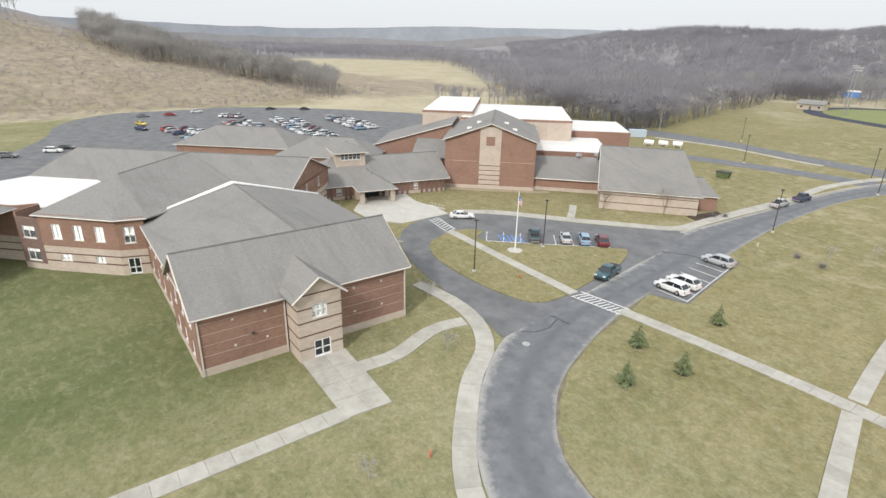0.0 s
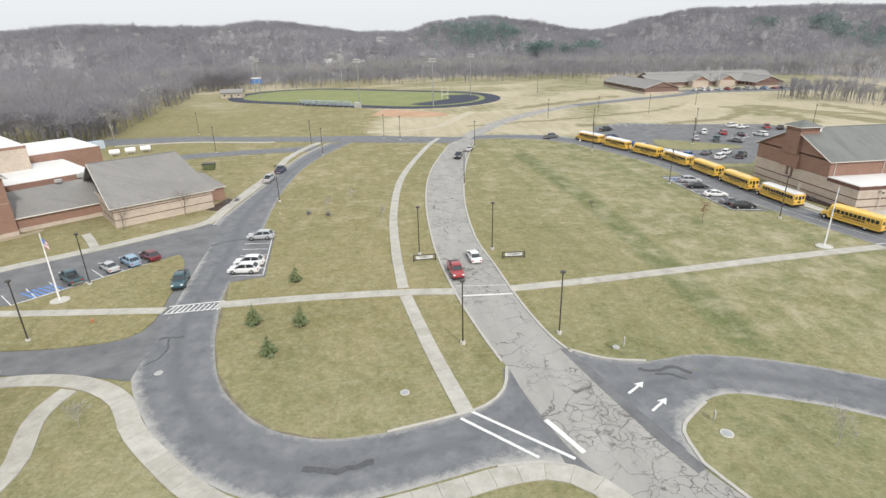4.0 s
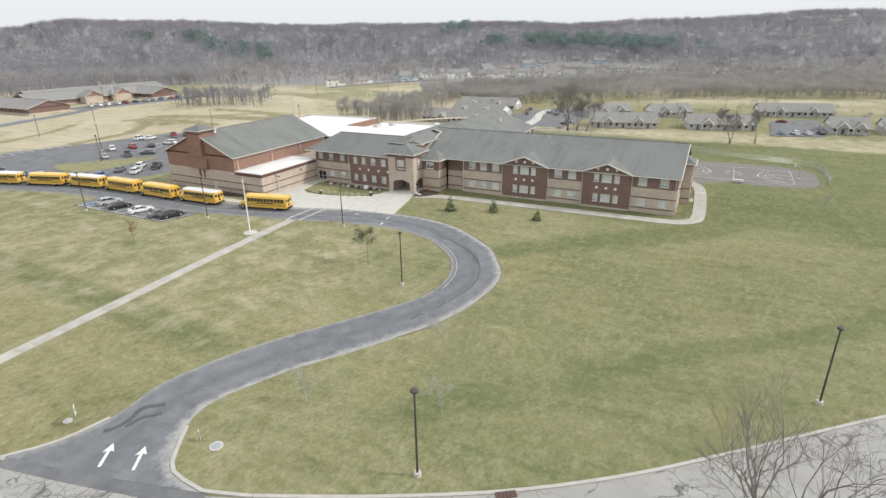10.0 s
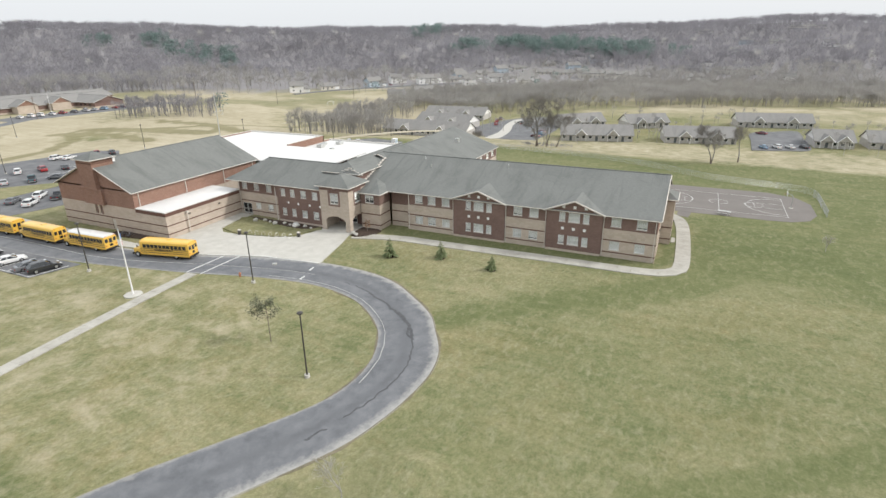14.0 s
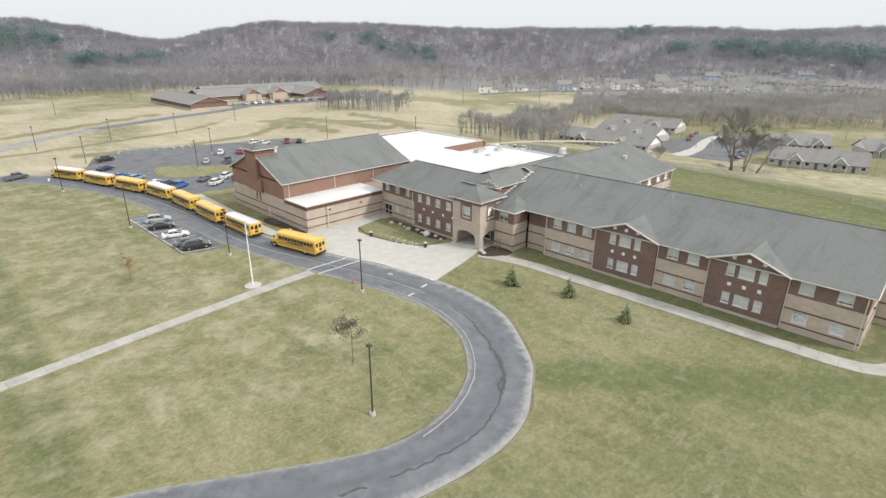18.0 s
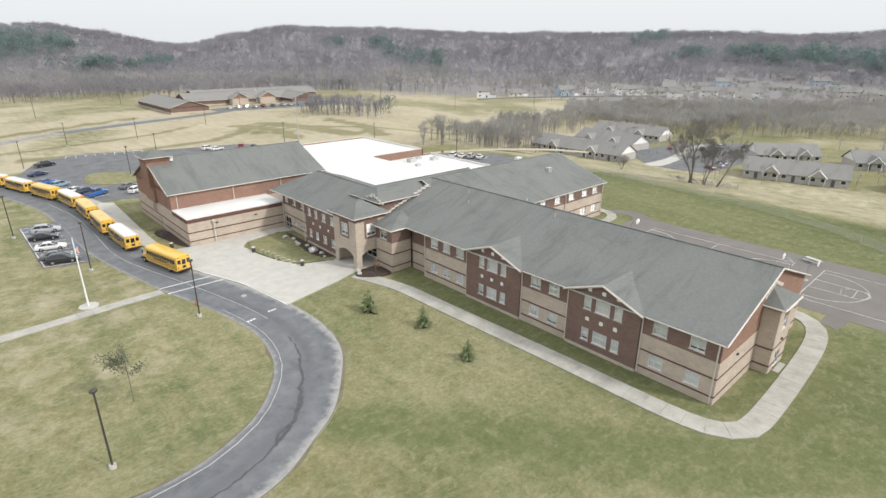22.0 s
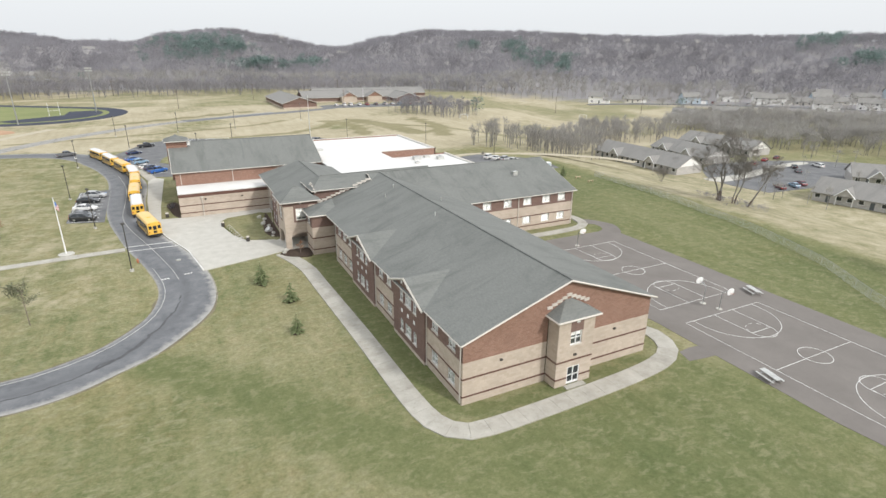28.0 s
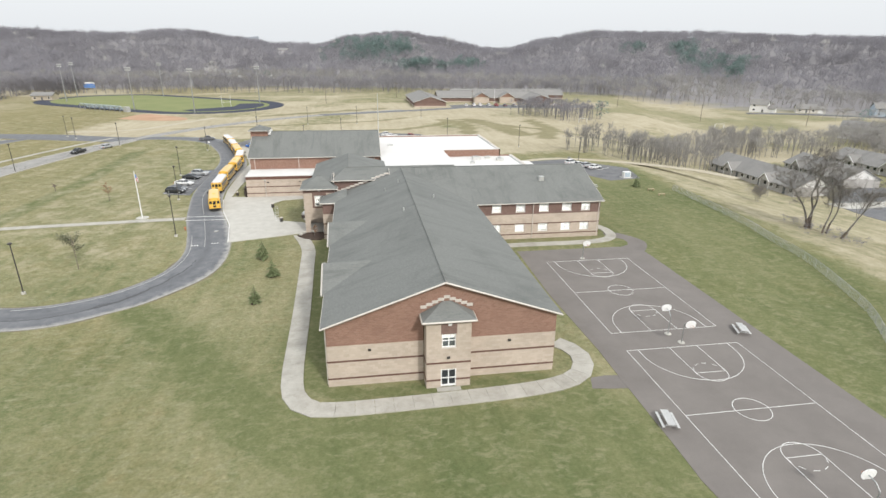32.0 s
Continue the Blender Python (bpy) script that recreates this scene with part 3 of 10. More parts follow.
def land(x, y):
    dx, dy = x - 20, y - 20
    r, az = math.hypot(dx, dy), math.degrees(math.atan2(dx, dy))
    for (a0, e0), (a1, e1) in zip(RIDGE, RIDGE[1:]):
        if a0 <= az <= a1:
            t = (az - a0) / (a1 - a0)
            e = e0 + (e1 - e0) * t * t * (3 - 2 * t)
            break
    west = smooth01(-25, -45, az)
    r0, r1 = 500 + 600 * west, 980 + 900 * west
    top = 20 + r1 * math.tan(radians(e))
    s = smooth01(r0, r1, r)
    z = top * s * (1 - 0.25 * smooth01(r1 * 1.1, r1 * 2.2, r))
    z += 6 * s * noise.noise((x / 160, y / 160, 3.0)) + 3 * s * noise.noise((x / 60, y / 60, 7.0))
    hx, hy = x + 560, y + 30
    z += max(0.0, 62 * math.exp(-(hx * hx + hy * hy) / (2 * 135**2)) - 4.5) * smooth01(-302, -350, x)
    north = 250 + 170 * smooth01(230, 300, x)
    return z + dip(x, y) - (6.0 - 1.2 * smooth01(300, 340, x)) * smooth01(163, 208, x) * smooth01(640, 520, x) * smooth01(north, north - 90, y)


def off_line(x, y, line):
    """Distance from a plan point to a line of points."""
    best = 1e9
    for (x0, y0), (x1, y1) in zip(line, line[1:]):
        dx, dy = x1 - x0, y1 - y0
        t = min(1.0, max(0.0, ((x - x0) * dx + (y - y0) * dy) / (dx * dx + dy * dy)))
        best = min(best, math.hypot(x - x0 - t * dx, y - y0 - t * dy))
    return best


# damp green swales in the lawns, the west wall's green strip with shade painted in, and mown tracks in the dry fields:
# line, half width
SWALES = (([(4, 22), (11.6, 14.4), (19, 7), (28.7, -4), (37, -16), (44, -22), (60, -40)], 1.6), ([(47, 30), (54, 22), (65, 6.6), (79, -10), (95, -20), (120, -34)], 2.2),
          ([(53.6, 23.5), (60, 11.5), (67, -0.4), (75, -7), (84, -11)], 1.6), ([(3, 50), (5, 80), (6, 110), (4, 156)], 2.0), ([(101, -1), (112, -22), (135, -40)], 3.0),
          # the strip at x = 73.7 is greener turf that also deepens the wall's shadow
          ([(161, 112), (160.5, 96), (160.8, 84), (160, 66), (158.5, 48), (157, 33), (156, 20), (153, 0), (148, -25)], 2.6), ([(73.7, 7), (73.7, 30), (73.7, 52)], 2.6), ([(78, 3.6), (100, 4.2)], 1.0))
MOWN = (([(40, 205), (70, 200), (100, 205), (122, 222), (124, 240)], 2.2), ([(128, 190), (132, 215), (128, 236)], 3.0), ([(150, 185), (146, 215), (138, 240)], 4.5), ([(158, 175), (170, 205), (168, 235)], 3.5),
        ([(150, 215), (176, 190), (214, 178), (236, 200)], 2.2), ([(0, 215), (40, 222), (88, 236), (120, 262)], 1.6), ([(30, 262), (60, 280), (100, 300)], 3.0))


def lushness(x, y):
    s = max(smooth01(w * 2.2, w * 0.4, off_line(x, y, ln)) for ln, w in SWALES)
    s = max(s, 0.42 * smooth01(2, 22, x) * smooth01(74, 60, x) * smooth01(34, 14, y))
    s = max(s, 0.75 * smooth01(78, 104, x - 0.6 * y) * smooth01(6, -4, y) * smooth01(150, 110, x))
    s = max(s, 0.52 * smooth01(-8, 2, x) * smooth01(40, 22, x) * smooth01(32, 22, y) * smooth01(-24, -8, y))
    s = max(s, 0.85 * smooth01(60, 78, x) * smooth01(118, 96, x) * smooth01(6, -3, y))
    s = max(s, 0.80 * smooth01(-56, -84, x) * smooth01(44, 24, y))
    return max(s, 0.72 * smooth01(120, 128, x) * smooth01(166, 158, x) * smooth01(112, 92, y))


def strawness(x, y):
    wild = 0.5 + 0.9 * noise.noise((x / 40, y / 40, 5.0))
    east = smooth01(161, 168, x + 0.05 * abs(y - 70)) * smooth01(246, 214, x) * 0.55
    east *= 1 - smooth01(7, 3, off_line(x, y, SWALES[5][0]))
    north = smooth01(128, 150, y) * smooth01(30, 60, x)
    north2 = smooth01(170, 195, y) * smooth01(-60, -20, x)
    west = smooth01(-185, -215, x) * smooth01(140, 165, y + 0.5 * (-x - 200)) + smooth01(-278, -296, x)
    loop = 0.34 * smooth01(-6, 4, x) * smooth01(48, 40, x) * smooth01(36, 52, y) + 0.30 * smooth01(75, 100, y) * smooth01(-105, -90, x) * smooth01(4, -6, x)
    return min(1.0, max(east, loop, max(north, north2) * min(1.0, wild + 0.35), west))


def build_ground():
    radii = [0, *range(4, 250, 4), 256, 264, 274, 286, 300, 320, 340, 380, 420, 460, 500, 540, 580, 620, 660, 700, 740, 780, 820, 860, 900, 940, 980, 1030, 1100, 1200, 1350, 1550, 1800, 2100, 2500, 3000, 3600, 4300, 4900]
    n = 288
    v, f, lush, straw, mown, field, scrub = [(20, 20, 0)], [], [0.0], [0.0], [0.0], [0.0], [0.0]
    for r in radii[1:]:
        for k in range(n):
            a = 2 * math.pi * k / n
            x, y = 20 + r * math.sin(a), 20 + r * math.cos(a)
            v.append((x, y, land(x, y)))
            near = r < 330
            az = math.degrees(math.atan2(x - 20, y - 20))
            field.append(smooth01(-70, -66, az) * smooth01(-48.5, -50.5, az) * smooth01(1000, 940, r) * smooth01(262, 300, r))
            scrub.append(smooth01(-285, -305, x) * smooth01(330, 290, y) * smooth01(-760, -700, x))
            lush.append(lushness(x, y) if r < 190 else 0.0)
            straw.append(max(strawness(x, y) if near else 0.0, field[-1]))
            mown.append(max(smooth01(w * 2, w * 0.5, off_line(x, y, ln)) for ln, w in MOWN) if near and y > 150 else 0.0)
    f += [(0, 1 + (k + 1) % n, 1 + k) for k in range(n)]
    for i in range(len(radii) - 2):
        b = 1 + i * n
        f += [(b + k, b + (k + 1) % n, b + n + (k + 1) % n, b + n + k) for k in range(n)]
    sh = Shape().add(v, f)
    ob = single("ground", sh, TURF, "mottled green and straw lawn running out to wooded hills", "ground", kind="structure", smooth=True)
    for name, vals in (("lush", lush), ("straw", straw), ("mown", mown), ("field", field), ("scrub", scrub)):
        ob.data.attributes.new(name, "FLOAT", "POINT").data.foreach_set("value", vals)
    return ob


build_ground()


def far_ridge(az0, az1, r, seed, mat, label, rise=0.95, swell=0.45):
    """A distant wooded skyline beyond the near hills; its material carries the air's haze as colour."""
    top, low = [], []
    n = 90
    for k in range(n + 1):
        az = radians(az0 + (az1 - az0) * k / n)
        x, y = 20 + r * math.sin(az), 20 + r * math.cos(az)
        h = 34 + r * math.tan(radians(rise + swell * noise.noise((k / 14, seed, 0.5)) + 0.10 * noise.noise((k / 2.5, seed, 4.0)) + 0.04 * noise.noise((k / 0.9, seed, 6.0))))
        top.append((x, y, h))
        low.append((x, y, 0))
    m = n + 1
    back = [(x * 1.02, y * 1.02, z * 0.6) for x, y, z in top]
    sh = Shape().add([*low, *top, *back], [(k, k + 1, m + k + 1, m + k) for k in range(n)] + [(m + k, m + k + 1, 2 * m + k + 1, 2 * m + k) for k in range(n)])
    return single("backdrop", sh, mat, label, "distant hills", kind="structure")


far_ridge(-112, -8, 3400, 2.0, HAZY_HILL, "wooded hills on the horizon, pale blue-grey with painted haze")
far_ridge(-104, -30, 2500, 9.0, HAZY_WOOD, "wooded ridge before the horizon, greyed with painted haze", 0.0, 0.95)

# ---- roads, drives, walks ----
def road(name, left, right, z, mat, label, category="road"):
    a, b = spline(left), spline(right)
    n = max(len(a), len(b))
    return single(name, strip(evenly(a, n), evenly(b, n), -0.05, z), mat, label, category, kind="structure")


def kerb(line, side=1, h=0.13, w=0.32):
    """A raised concrete kerb that follows a road's edge."""
    a = spline(line, 1.2)
    return single("kerb", strip(offset(a, w * max(side, 0)), offset(a, w * min(side, 0)), -0.05, h), KERB, "pale concrete kerb along the road edge", "kerb", "road kerbs", "structure")


def area(name, poly, z, mat, label, category, kind="structure", low=-0.05):
    return single(name, Shape().prism(poly, low, z), mat, label, category, kind=kind)


road("main_road", MAIN_E, MAIN_W, 0.030, ASPHALT_OLD, "pale worn asphalt road crazed with dark cracks")
LOOP_IN = [(-18.6, 50.2), (-15.0, 47.6), (-10.9, 46.5), (-6.6, 47.2), (-3.4, 47.4), (2.2, 46.3), (8.6, 43.5), (14.9, 39.8), (21.3, 36.0), (25.2, 34.0), (29.4, 33.1), (34.4, 33.6), (39.8, 36.0), (43.5, 39.5), (46.2, 43.6), (47.5, 48.6), (47.4, 53.6), (46.0, 60), (44.2, 66.3), (42.6, 72), (40.6, 81.4), (38.6, 92), (37.4, 104), (36.9, 118), (35.6, 135), (32.0, 150), (28.0, 161), (23.5, 171), (15, 180), (2, 184.5), (-7, 184)]
LOOP_OUT = [(-13.4, 31.5), (-13.0, 35.4), (-11.3, 37.3), (-8.6, 39.2), (-5.6, 40.2), (-2.2, 40.0), (3.3, 38.3), (8.7, 34.9), (14.8, 31.3), (20.0, 28.4), (24.0, 27.1), (28.6, 26.2), (34.2, 25.9), (39.0, 27.0), (43.4, 29.6), (47.2, 32.2), (51.0, 36.8), (54.2, 41.8), (55.4, 47.4), (54.9, 55.5), (52.4, 66.1), (48.8, 77.1), (46.8, 87), (45.6, 96), (45.2, 107), (45.4, 118), (45.0, 129), (42.3, 142), (38.8, 154), (35.8, 163), (31, 176), (20, 187), (4, 192), (-3, 192.5)]
BUS_LOOP = road("bus_loop_road", LOOP_IN, LOOP_OUT, 0.036, BUS_ROAD, "grey asphalt bus loop with worn wheel tracks and patched cracks")
HS_IN = [(-26.0, 47.8), (-27.2, 44), (-29.6, 41.6), (-33, 40.5), (-39.3, 39.2), (-45, 39.2), (-50.1, 41.3), (-54.5, 46), (-57.5, 51.6), (-60.2, 62), (-61.8, 74.7), (-61.0, 92), (-61.6, 112), (-61.3, 133), (-57.7, 160), (-47, 190)]
HS_OUT = [(-24.6, 33.2), (-26.5, 33.8), (-30.3, 33.9), (-35.1, 32.9), (-41.1, 31.8), (-46.5, 32.0), (-51.4, 33.6), (-55.5, 36.4), (-59.5, 40.3), (-63.7, 46.4), (-66.5, 52), (-68.4, 60), (-67.9, 66), (-67.9, 72), (-68.3, 79), (-69.2, 89), (-71.4, 103), (-70.0, 116), (-67.2, 134), (-62.2, 167), (-55, 189)]
SCHOOL_DRIVE = road("school_drive", HS_IN, HS_OUT, 0.042, BUS_ROAD, "dark asphalt drive curving up to the high school")
for ob in (BUS_LOOP, SCHOOL_DRIVE):
    quarter = len(ob.data.vertices) // 4
    ob.data.attributes.new("across", "FLOAT", "POINT").data.foreach_set("value", [float(i // quarter % 2) for i in range(4 * quarter)])
area("drop_off_loop", spline([(-66.5, 51.5), (-72, 53.2), (-80, 54.6), (-90, 57), (-98.5, 60.8), (-104, 65.5), (-106.3, 71), (-105.8, 78), (-101, 84.8), (-94, 89.8), (-87.3, 93.8), (-79, 99.8), (-71.9, 105.4), (-69.3, 98), (-68.6, 84), (-67.6, 70), (-66.8, 60)], 2.0), 0.048, ASPHALT, "dark asphalt drop-off loop before the high school", "road")
ISLAND = spline([(-97.8, 70.8), (-95.6, 64.8), (-90.1, 61.4), (-82, 60.0), (-75, 60.0), (-70.4, 61.2), (-68.8, 64.6), (-69.2, 72), (-70.2, 82), (-72.6, 88.2), (-75.2, 87.2), (-90.6, 72.9), (-94.4, 76.3), (-97.0, 74.8), (-97.8, 70.8)], 1.5)
area("lawn_island", ISLAND[:-1], 0.15, TURF, "teardrop grass island inside the drop-off loop", "lawn")
N_CROSS_S = [(-160, 205), (-134, 204), (-104, 205), (-79, 198.5), (-58, 192.5), (-44, 188), (-28, 184), (-14, 180)]
N_CROSS_N = [(-160, 217), (-136, 217.5), (-108, 216), (-80, 208), (-58, 204), (-40, 201), (-24, 195), (-7, 190)]
road("cross_road", N_CROSS_N, N_CROSS_S, 0.054, ASPHALT_WORN, "grey asphalt road joining the two schools")
road("service_drive", [(-118, 176), (-95, 181), (-72, 184), (-56, 185)], [(-118, 168), (-95, 173), (-74, 176), (-60, 176.5)], 0.060, ASPHALT_WORN, "grey service drive behind the high school")
area("staff_car_park", [(33, 170), (44, 200), (58, 206), (70.7, 199.4), (83.3, 195.4), (96.4, 192.5), (106, 190), (110, 182), (104, 174), (94, 166), (85, 157), (76, 149), (61, 131), (47, 134.5), (43.5, 150)], 0.064, ASPHALT, "grey asphalt staff car park behind the gym", "car park")
area("lot_lawn", spline([(48.6, 156.5), (52, 152), (56.5, 150.2), (64, 150.6), (69.5, 150.4), (73, 152.8), (68.4, 157.6), (63.9, 161.5), (58, 166.5), (53.6, 169.6), (50, 165), (48.6, 156.5)], 3)[:-1], 0.15, TURF, "straw-coloured grass island in the staff car park", "lawn")
HS_LOT = spline([(-170, 70), (-178, 40), (-168, 22), (-172, 6), (-190, 6), (-214, 14), (-244, 28), (-268, 34), (-286, 44), (-298, 60), (-303, 80), (-294, 110), (-273, 137), (-255, 152), (-228, 170), (-200, 168), (-184, 140), (-176, 110), (-170, 70)], 5)[:-1]
area("student_car_park", HS_LOT, 0.05, ASPHALT, "wide asphalt student car park full of cars", "car park")
area("east_car_park", [(128, 124), (148, 128), (163, 112), (160, 98), (150, 96), (144, 108), (130, 114)], 0.05, ASPHALT, "small asphalt car park beside the flat-roofed wing", "car park")
road("east_lane", [(128, 125), (146, 131), (168, 122), (184, 108), (190, 95)], [(128, 122.5), (146, 128), (166, 119), (181, 106), (187, 94)], 0.03, GRAVEL, "pale gravel lane along the meadow edge")
BAY_POLY = [(30.8, 94.6), (37.8, 92.4), (37.0, 123), (30.5, 122.4)]
area("visitor_bays", BAY_POLY, 0.070, ASPHALT, "asphalt visitor parking bays beside the bus road", "car park")
area("west_bays", [(-61.9, 76.0), (-56.9, 77.3), (-58.6, 98.2), (-62.4, 98.0)], 0.070, ASPHALT, "asphalt parking bays cut into the lawn", "car park")
area("court_apron", [(107.4, -13), (107.9, -17.5), (110, -20.8), (114.5, -22.6), (123, -22.6), (128, -20.4), (130.8, -15), (130.8, 40.6), (128.6, 43.6), (107.4, 43.6), (107.0, 25), (107.6, 9), (107.5, 0.5), (107.5, -8)], 0.03, COURT_TOP, "grey-brown asphalt playground with painted courts", "playground")
area("court_link", [(104.2, 3.2), (103.6, 1.2), (105.6, 0.9), (107.7, 0.7), (107.7, 3.2), (106.0, 3.4)], 0.026, COURT_TOP, "short worn asphalt link from the walk to the courts", "path")
area("court_spur", spline([(128.5, 39), (131.5, 41.5), (133.5, 46), (131, 51), (128.2, 52.5), (127.5, 50), (130, 47.5), (129.4, 44.5), (126.6, 42.8), (128.5, 39)], 1.5)[:-1], 0.028, COURT_TOP, "narrow curved asphalt spur by the playground", "path")

for line, side in ((LOOP_IN[:3], 1), (LOOP_OUT[:4], -1), (MAIN_E[:9], -1), (MAIN_E[11:19], -1), (MAIN_W[:10], 1), (MAIN_W[12:19], 1), (HS_IN[:5], -1), (HS_OUT[:3], 1)):
    kerb(line, side)
kerb([(-12.02, 27.55), (-12.7, 29.4), (-13.38, 31.45)], -1)
kerb([(-71.4, 104.5), (-70.4, 116), (-67.5, 134), (-62.5, 167), (-55.3, 189)], 1)
kerb([(-105.8, 78.5), (-100.7, 85.3), (-87.3, 94.2), (-79, 100.2), (-71.9, 105.8)], 1)
kerb([(54.4, 56), (52.5, 66), (48.9, 77), (46.9, 87)], -1, 0.1, 0.25)

area("school_plaza", [(54.2, 56.0), (58.5, 56.9), (63.4, 57.9), (67.2, 59.0), (74.5, 59.2), (74.5, 65.5), (69.4, 66.0), (66.0, 66.6), (62.6, 68.0), (60.8, 72.0), (59.6, 78.0), (59.4, 82.5), (61.2, 84.8), (66.2, 85.8), (70.6, 85.4), (70.6, 88.7), (52.2, 88.7), (48.4, 89.4), (48.4, 100.4), (48.9, 115), (49.4, 131), (46.9, 133), (45.5, 129), (45.6, 107), (46.0, 96), (47.1, 87), (49.1, 77.1), (52.7, 66.1)], 0.12, CONCRETE, "broad pale concrete plaza at the school entrance", "plaza")
area("high_school_plaza", [(-106.6, 71.5), (-106.2, 78.3), (-111, 79.2), (-117, 78.6), (-122.2, 80.2), (-127.6, 78), (-124.6, 69.6), (-119, 64.5), (-112, 64.0), (-107, 67.5)], 0.12, CONCRETE, "pale concrete forecourt of the high school", "plaza")

area("junction_patch", [(-13.4, 31.2), (-15.2, 37), (-17.6, 46), (-19.0, 51), (-20.6, 51), (-18.8, 44), (-15.8, 34), (-14.4, 30.6)], 0.027, ASPHALT, "dark asphalt seam where the bus loop meets the road", "road")
area("drive_seam", [(-17.0, 23.5), (-20.0, 28.4), (-23.0, 33.6), (-25.4, 42.5), (-26.6, 48), (-27.2, 44), (-26.6, 34.0), (-24.6, 33.2), (-22.2, 29.6), (-19.4, 23.6)], 0.027, ASPHALT, "dark asphalt seam where the school drive meets the road", "road")
area("junction_seam", [(-13.3, 31.0), (-15.4, 38.6), (-16.6, 43.4), (-18.2, 50.4), (-19.3, 50.4), (-17.6, 42.6), (-15.6, 34.4), (-14.3, 30.6)], 0.0485, ASPHALT, "dark joint between the bus loop and the road", "road")
shoulder = spline(LOOP_OUT[7:21], 1.2)
single("road_shoulder", strip(offset(shoulder, 0.06), offset(shoulder, -0.2), -0.05, 0.022), EDGE_DUST, "worn dusty edge along the outer road", "road edge", "road edges", "structure")
shoulder = spline(LOOP_IN[4:18], 1.2)
single("road_shoulder", strip(offset(shoulder, 0.12), offset(shoulder, -0.08), -0.05, 0.022), EDGE_DUST, "worn dusty edge along the inner road", "road edge", "road edges", "structure")
shoulder = spline(HS_IN[4:11], 1.2)
single("road_shoulder", strip(offset(shoulder, 0.06), offset(shoulder, -0.16), -0.05, 0.022), EDGE_DUST, "worn dusty edge along the drive", "road edge", "road edges", "structure")


def ragged(line, lo, hi, seed):
    """Offset points whose distance wanders between two values along a line."""
    rnd = random.Random(seed)
    marks = [rnd.random() ** 1.6 for _ in range(len(line) // 2 + 3)]
    both = [offset(line, lo), offset(line, hi)]
    out = []
    for i, (p, q) in enumerate(zip(*both)):
        t = marks[i // 2] + (marks[i // 2 + 1] - marks[i // 2]) * (i % 2) / 2
        out.append((p[0] + (q[0] - p[0]) * t, p[1] + (q[1] - p[1]) * t))
    return out


for line, side, seed in ((LOOP_OUT[8:19], -1, 13), (LOOP_IN[9:16], 1, 14), (HS_IN[5:11], -1, 15)):
    run = spline(line, 0.9)
    rag_, tight = ragged(run, 0.08 * side, 0.5 * side, seed), offset(run, 0.0)
    single("soil_edge", strip(*((tight, rag_) if side < 0 else (rag_, tight)), -0.05, 0.028), EDGE_SOIL, "dark bare soil beside the asphalt edge", "road edge", "road edges", "structure")
GGF = Frame2(-122.8, 91.8, 42)
area("bare_strip", spline([GGF.at(-1, -0.1), GGF.at(-1, -1.6), GGF.at(8, -2.2), GGF.at(18, -1.8), GGF.at(24, -1.2), GGF.at(24, 0.4), GGF.at(20, -0.1)], 2.0), 0.03, SCUFF, "bare straw-coloured earth along the gym wall", "ground")
area("mulch_bed", [(-76, 115.5), (-72.4, 113.6), (-69.9, 121), (-73.4, 124)], 0.06, MULCH, "dark mulch bed beside the school wing", "plant bed")

# ---- school parts ----
def facade(parent, p0, p1, strata, holes=(), thick=0.35, back=True):
    """A wall from p0 to p1, outside on the right. strata: (z0, z1, material, name, how far proud). holes: (u0, u1, z0, z1)."""
    fr, length = between(p0, p1)
    for z0, z1, mat, name, proud in strata:
        us = sorted({0.004, length - 0.004, *(u for h in holes for u in h[:2] if h[3] > z0 and h[2] < z1)})
        zs = sorted({z0, z1, *(z for h in holes for z in h[2:4] if z0 < z < z1)})
        cells = {(i, j) for i in range(len(us) - 1) for j in range(len(zs) - 1)
                 if not any(h[0] < (us[i] + us[i + 1]) / 2 < h[1] and h[2] < (zs[j] + zs[j + 1]) / 2 < h[3] for h in holes)}
        while cells:
            todo = [cells.pop()]
            patch = set(todo)
            while todo:
                i, j = todo.pop()
                for q in ((i + 1, j), (i - 1, j), (i, j + 1), (i, j - 1)):
                    if q in cells:
                        cells.discard(q)
                        patch.add(q)
                        todo.append(q)
            sh = Shape().grid(fr, us, zs, patch, -proud, thick)
            part(name, sh, mat, parent)
    return fr, length


